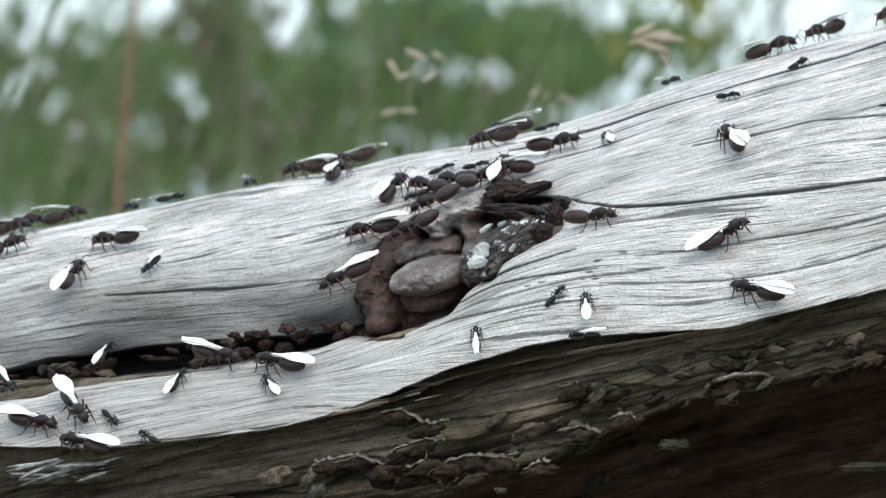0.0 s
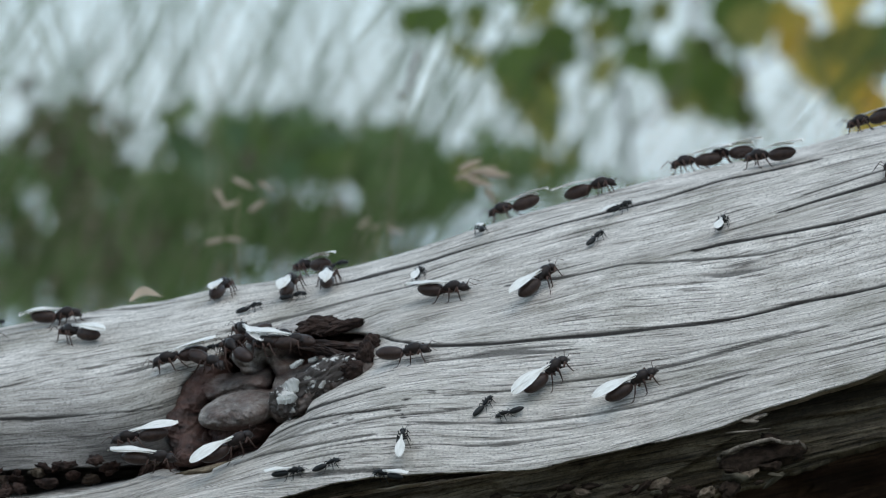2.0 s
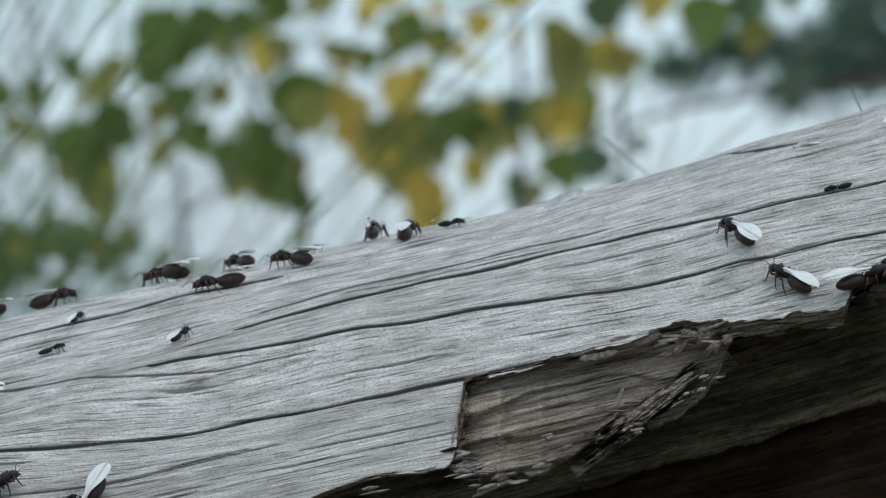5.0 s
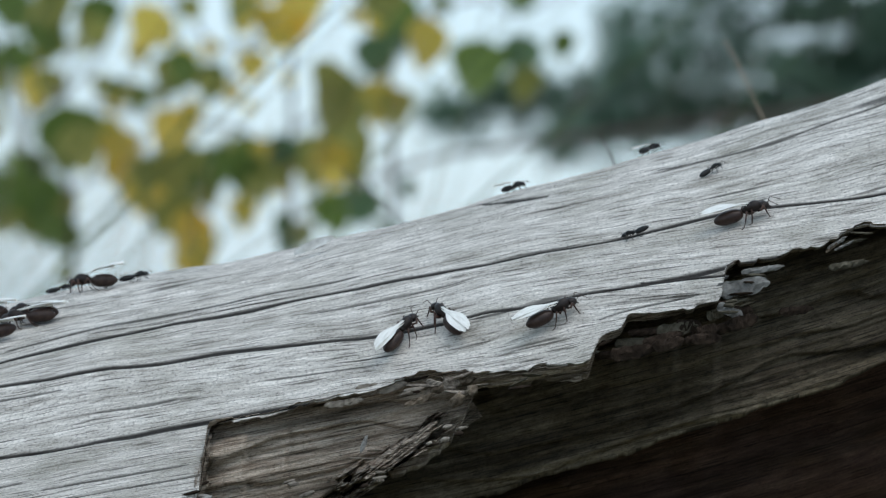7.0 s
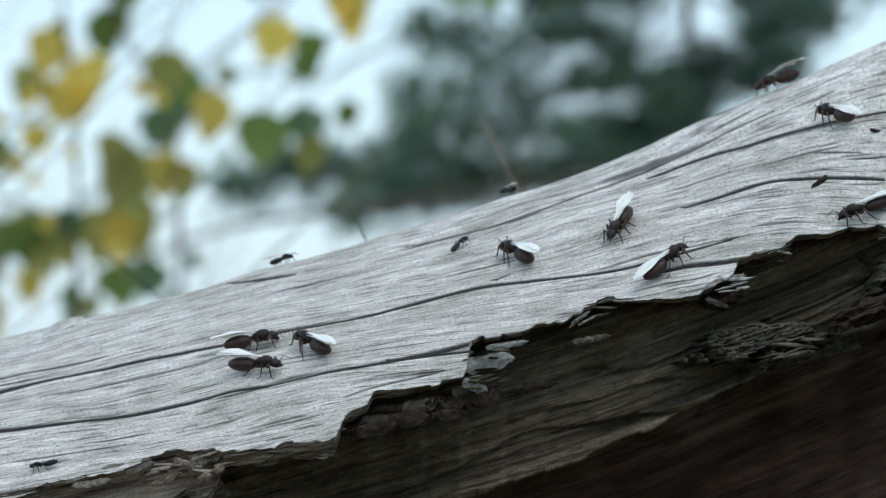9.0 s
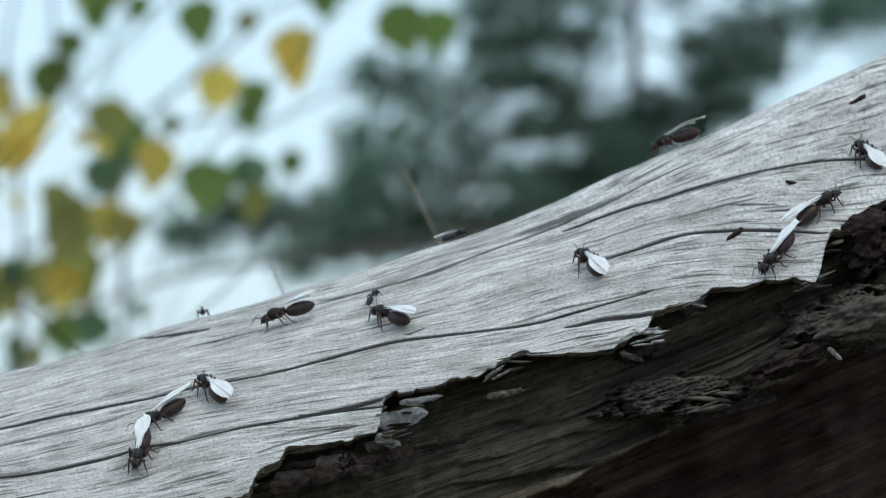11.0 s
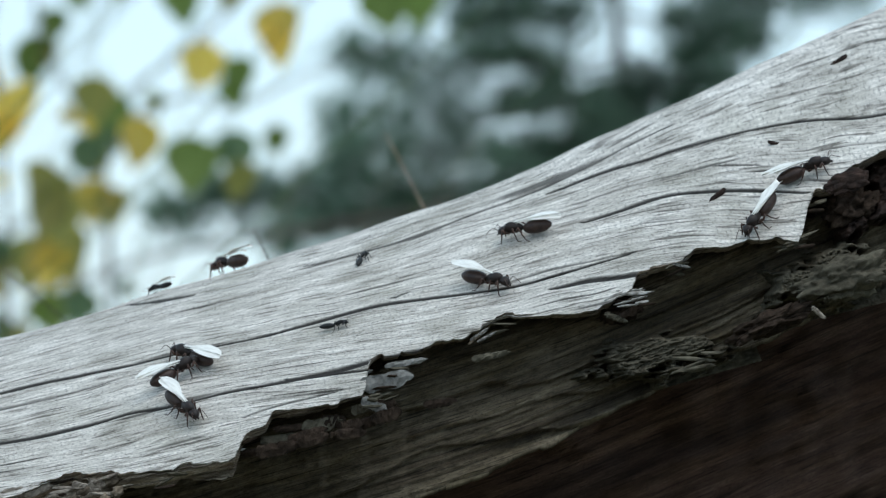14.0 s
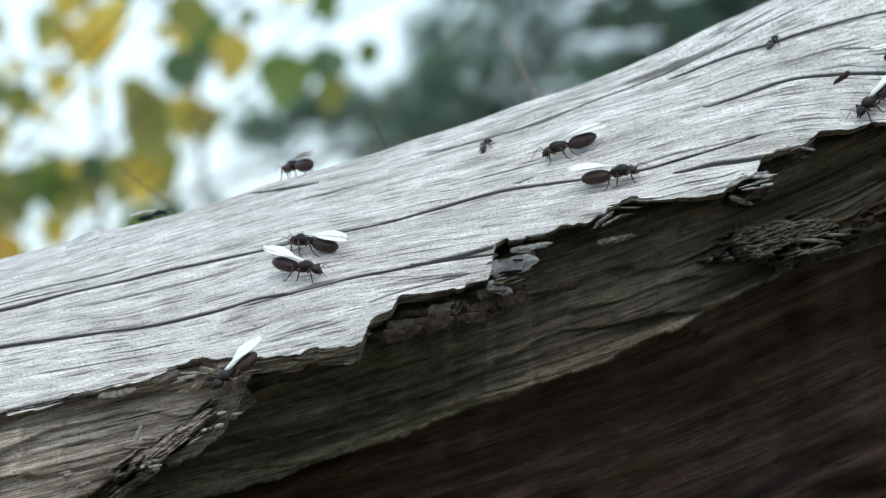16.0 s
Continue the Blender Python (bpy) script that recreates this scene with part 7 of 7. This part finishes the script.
    crawl(QUEEN, [(0, 46.6, 12.0, 30), (4.2, 46.6, 12.0, 30), (6.5, 45.2, 20.1, 30), (7, 46.0, 21.0, 20), (7.5, 46.5, 21.0, 15), (8, 50.1, 23.1, 40), (8.5, 51.1, 26.4, 90), (9, 50.3, 27.2, 150), (9.5, 49.0, 27.1, 150), (12, 42.6, 24.3, 180), (12.25, 43.0, 24.0, 240), (12.5, 43.5, 23.6, 300), (12.75, 51.1, 24.8, 338), (13, 58.7, 26.0, 375), (13.5, 60.6, 25.9, 375), (14, 60.7, 25.6, 350), (14.25, 60.2, 25.9, 312), (14.5, 59.7, 26.3, 275), (15, 59.7, 25.7, 270), (15.5, 59.0, 25.4, 300), (15.75, 59.8, 24.6, 335), (16, 60.6, 23.8, 370)])
    crawl(QUEEN, [(0, 74.0, 36.3, 170), (7, 74.0, 36.3, 170), (7.5, 73.2, 34.3, 170), (8, 72.9, 36.0, 170), (8.5, 70.3, 34.4, 190), (9, 65.9, 31.9, 235), (9.5, 54.2, 24.4, 215), (12, 25.1, 27.5, 170), (12.25, 25.4, 27.8, 130), (12.5, 25.7, 28.1, 90), (13, 26.4, 29.8, 130), (13.5, 25.7, 29.8, 95), (13.75, 24.3, 29.4, 132), (14, 22.9, 29.0, 170), (14.5, 21.7, 28.6, 180), (15, 16.7, 27.0, 180), (15.5, 14.8, 26.3, 180), (16, 14.4, 26.2, 160)])
    crawl(QUEEN, [(0, 93.5, 18.9, 95), (8, 93.5, 18.9, 95), (8.5, 70.1, 22.0, 95), (9, 72.2, 26.1, 40), (9.5, 72.8, 28.0, 95), (10.75, 73.6, 32.6, 128), (12, 74.4, 37.1, 160), (12.5, 71.9, 34.5, 200), (13, 70.8, 33.5, 200), (13.5, 69.4, 33.3, 180), (14, 66.8, 33.2, 190), (14.5, 60.1, 30.3, 190), (15, 53.8, 30.2, 180), (15.5, 54.5, 28.4, 200), (16, 55.0, 28.7, 200)])
    crawl(WORKER, [(0, 39.2, 17.2, 30), (4.2, 39.2, 17.2, 30), (6.5, 42.1, 28.8, 30), (7, 41.7, 28.7, 30), (7.5, 42.3, 29.4, 20), (8, 42.2, 29.3, 45), (8.5, 42.1, 29.5, 50), (9, 42.2, 29.2, 40), (9.5, 41.9, 29.5, 60), (12, 42.1, 29.2, 50), (12.5, 42.3, 29.4, 50), (13, 42.3, 29.3, 50), (13.5, 42.8, 29.4, 35), (14, 42.7, 29.9, 55), (14.5, 42.5, 29.7, 50), (15, 42.8, 29.9, 50), (15.5, 42.9, 29.9, 40), (16, 42.7, 29.7, 60)])
    crawl(MALE, [(0, 32.2, 26.4, 45), (4.2, 32.2, 26.4, 45), (6.5, 33.3, 32.3, 45), (7, 33.6, 32.6, 40), (7.5, 35.0, 33.0, 20), (8, 36.7, 33.7, 40), (8.5, 47.7, 37.4, 20), (8.67, 48.9, 37.9, 63), (8.83, 50.0, 38.3, 107), (9, 51.2, 38.7, 150), (9.25, 53.4, 39.4, 90), (9.5, 55.6, 40.2, 30), (12, 56.2, 40.4, 30), (12.35, 56.2, 40.4, 30, 30), (12.7, 56.2, 40.4, 30, 110), (16, 56.2, 40.4, 30, 110)])
    crawl(WORKER, [(0, 22.7, 13.3, 190), (4.2, 22.7, 13.3, 190), (6.5, 23.2, 24.3, 190), (7, 29.9, 18.1, 200), (7.5, 26.3, 10.1, 190), (8, 14.8, 7.3, 185), (8.5, -10.4, -1.0, 190), (9, -19.7, -5.4, 190), (9.5, -29.8, -12.1, 190), (10.5, -29.2, -4.0, 133), (11.5, -28.7, 4.1, 77), (12.5, -28.2, 12.3, 20), (13, -10.7, 14.0, 20), (13.5, 6.7, 15.8, 20), (14, 38.1, 18.8, 15), (14.5, 58.0, 22.7, 30), (15, 74.9, 24.5, 60), (15.5, 73.8, 32.1, 50), (16, 86.3, 44.9, 60)])
    crawl(MALE, [(0, 19.3, 21.3, 180), (4.2, 19.3, 21.3, 180), (6.5, 12.8, 25.7, 180), (6.67, 12.6, 25.6, 120), (6.83, 12.4, 25.5, 60), (7, 12.2, 25.5, 0), (7.25, 11.5, 25.3, 45), (7.5, 10.9, 25.0, 90), (7.75, 8.4, 24.2, 135), (8, 5.9, 23.4, 180), (8.5, 8.3, 24.2, 180), (8.67, 10.6, 24.9, 120), (8.83, 12.9, 25.7, 60), (9, 15.3, 26.5, 0), (9.5, 21.8, 28.7, 30), (10.33, 18.7, 27.6, 80), (11.17, 15.6, 26.6, 130), (12, 12.4, 25.5, 180), (12.5, 12.4, 25.5, 170), (13, 12.4, 25.5, 150), (13.5, 12.5, 25.6, 170), (14, 11.9, 25.4, 180), (14.5, 8.7, 24.3, 180), (15, -1.3, 21.1, 180), (15.17, -2.8, 20.7, 127), (15.33, -4.4, 20.3, 73), (15.5, -5.9, 19.9, 20), (16, -8.6, 19.3, 20)])
    crawl(MALE, [(0, -31.8, 12.1, 0), (4.2, -31.8, 12.1, 0), (6.5, -47.5, 9.0, 0), (7, -46.9, 9.2, 20), (7.5, -47.1, 8.8, 20), (8, -47.3, 9.1, 60), (8.5, -46.1, 9.2, 60), (16, -46.1, 9.2, 60)])
    crawl(QUEEN, [(0, -70.2, 2.4, 180), (3.5, -70.2, 2.4, 180), (4, -72.2, 2.5, 180), (6.5, -68.7, -2.0, 190), (7, -67.4, -1.4, 190), (16, -67.4, -1.4, 190)])
    crawl(QUEEN, [(0, 98.0, 58.9, 180), (8, 98.0, 58.9, 180), (8.5, 94.1, 57.0, 180), (9, 94.1, 57.0, 185), (9.5, 93.0, 56.5, 190), (12, 90.5, 54.9, 195), (12.5, 90.3, 54.7, 190), (13, 89.5, 54.8, 200), (13.5, 86.8, 53.5, 185, 1), (13.7, 85.2, 52.7, 180, 19), (14, 76.0, 48.4, 180, 46), (16, 76.0, 48.4, 180, 46)])
    crawl(QUEEN, [(0, 99.4, 50.1, 160), (8.5, 99.4, 50.1, 160), (9, 98.6, 48.9, 160), (9.5, 97.8, 48.9, 150), (12, 124.3, 51.2, 120), (16, 124.3, 51.2, 120)])
    crawl(QUEEN, [(0, 99.8, 33.6, 200), (8.5, 99.8, 33.6, 200), (9, 100.7, 33.9, 200), (9.5, 100.5, 35.6, 210), (12, 100.5, 34.4, 230), (12.5, 100.3, 34.1, 230), (13, 100.2, 34.4, 230), (13.5, 100.1, 34.5, 235), (14, 100.4, 34.9, 230), (14.5, 99.9, 34.6, 235), (15, 100.1, 34.8, 235), (15.5, 100.0, 34.5, 220), (16, 99.4, 34.7, 220)])
    crawl(QUEEN, [(0, 109.7, 40.6, 35), (9, 109.7, 40.6, 35), (9.5, 106.9, 42.2, 35), (12, 107.3, 42.3, 30), (12.5, 107.5, 41.9, 25), (13, 107.8, 42.2, 20), (13.5, 107.6, 41.6, 10), (14, 107.5, 41.7, 20), (14.5, 107.1, 41.5, 5), (15, 106.9, 41.5, 10), (15.5, 105.6, 41.0, 10), (16, 105.3, 41.8, 10)])

motions()
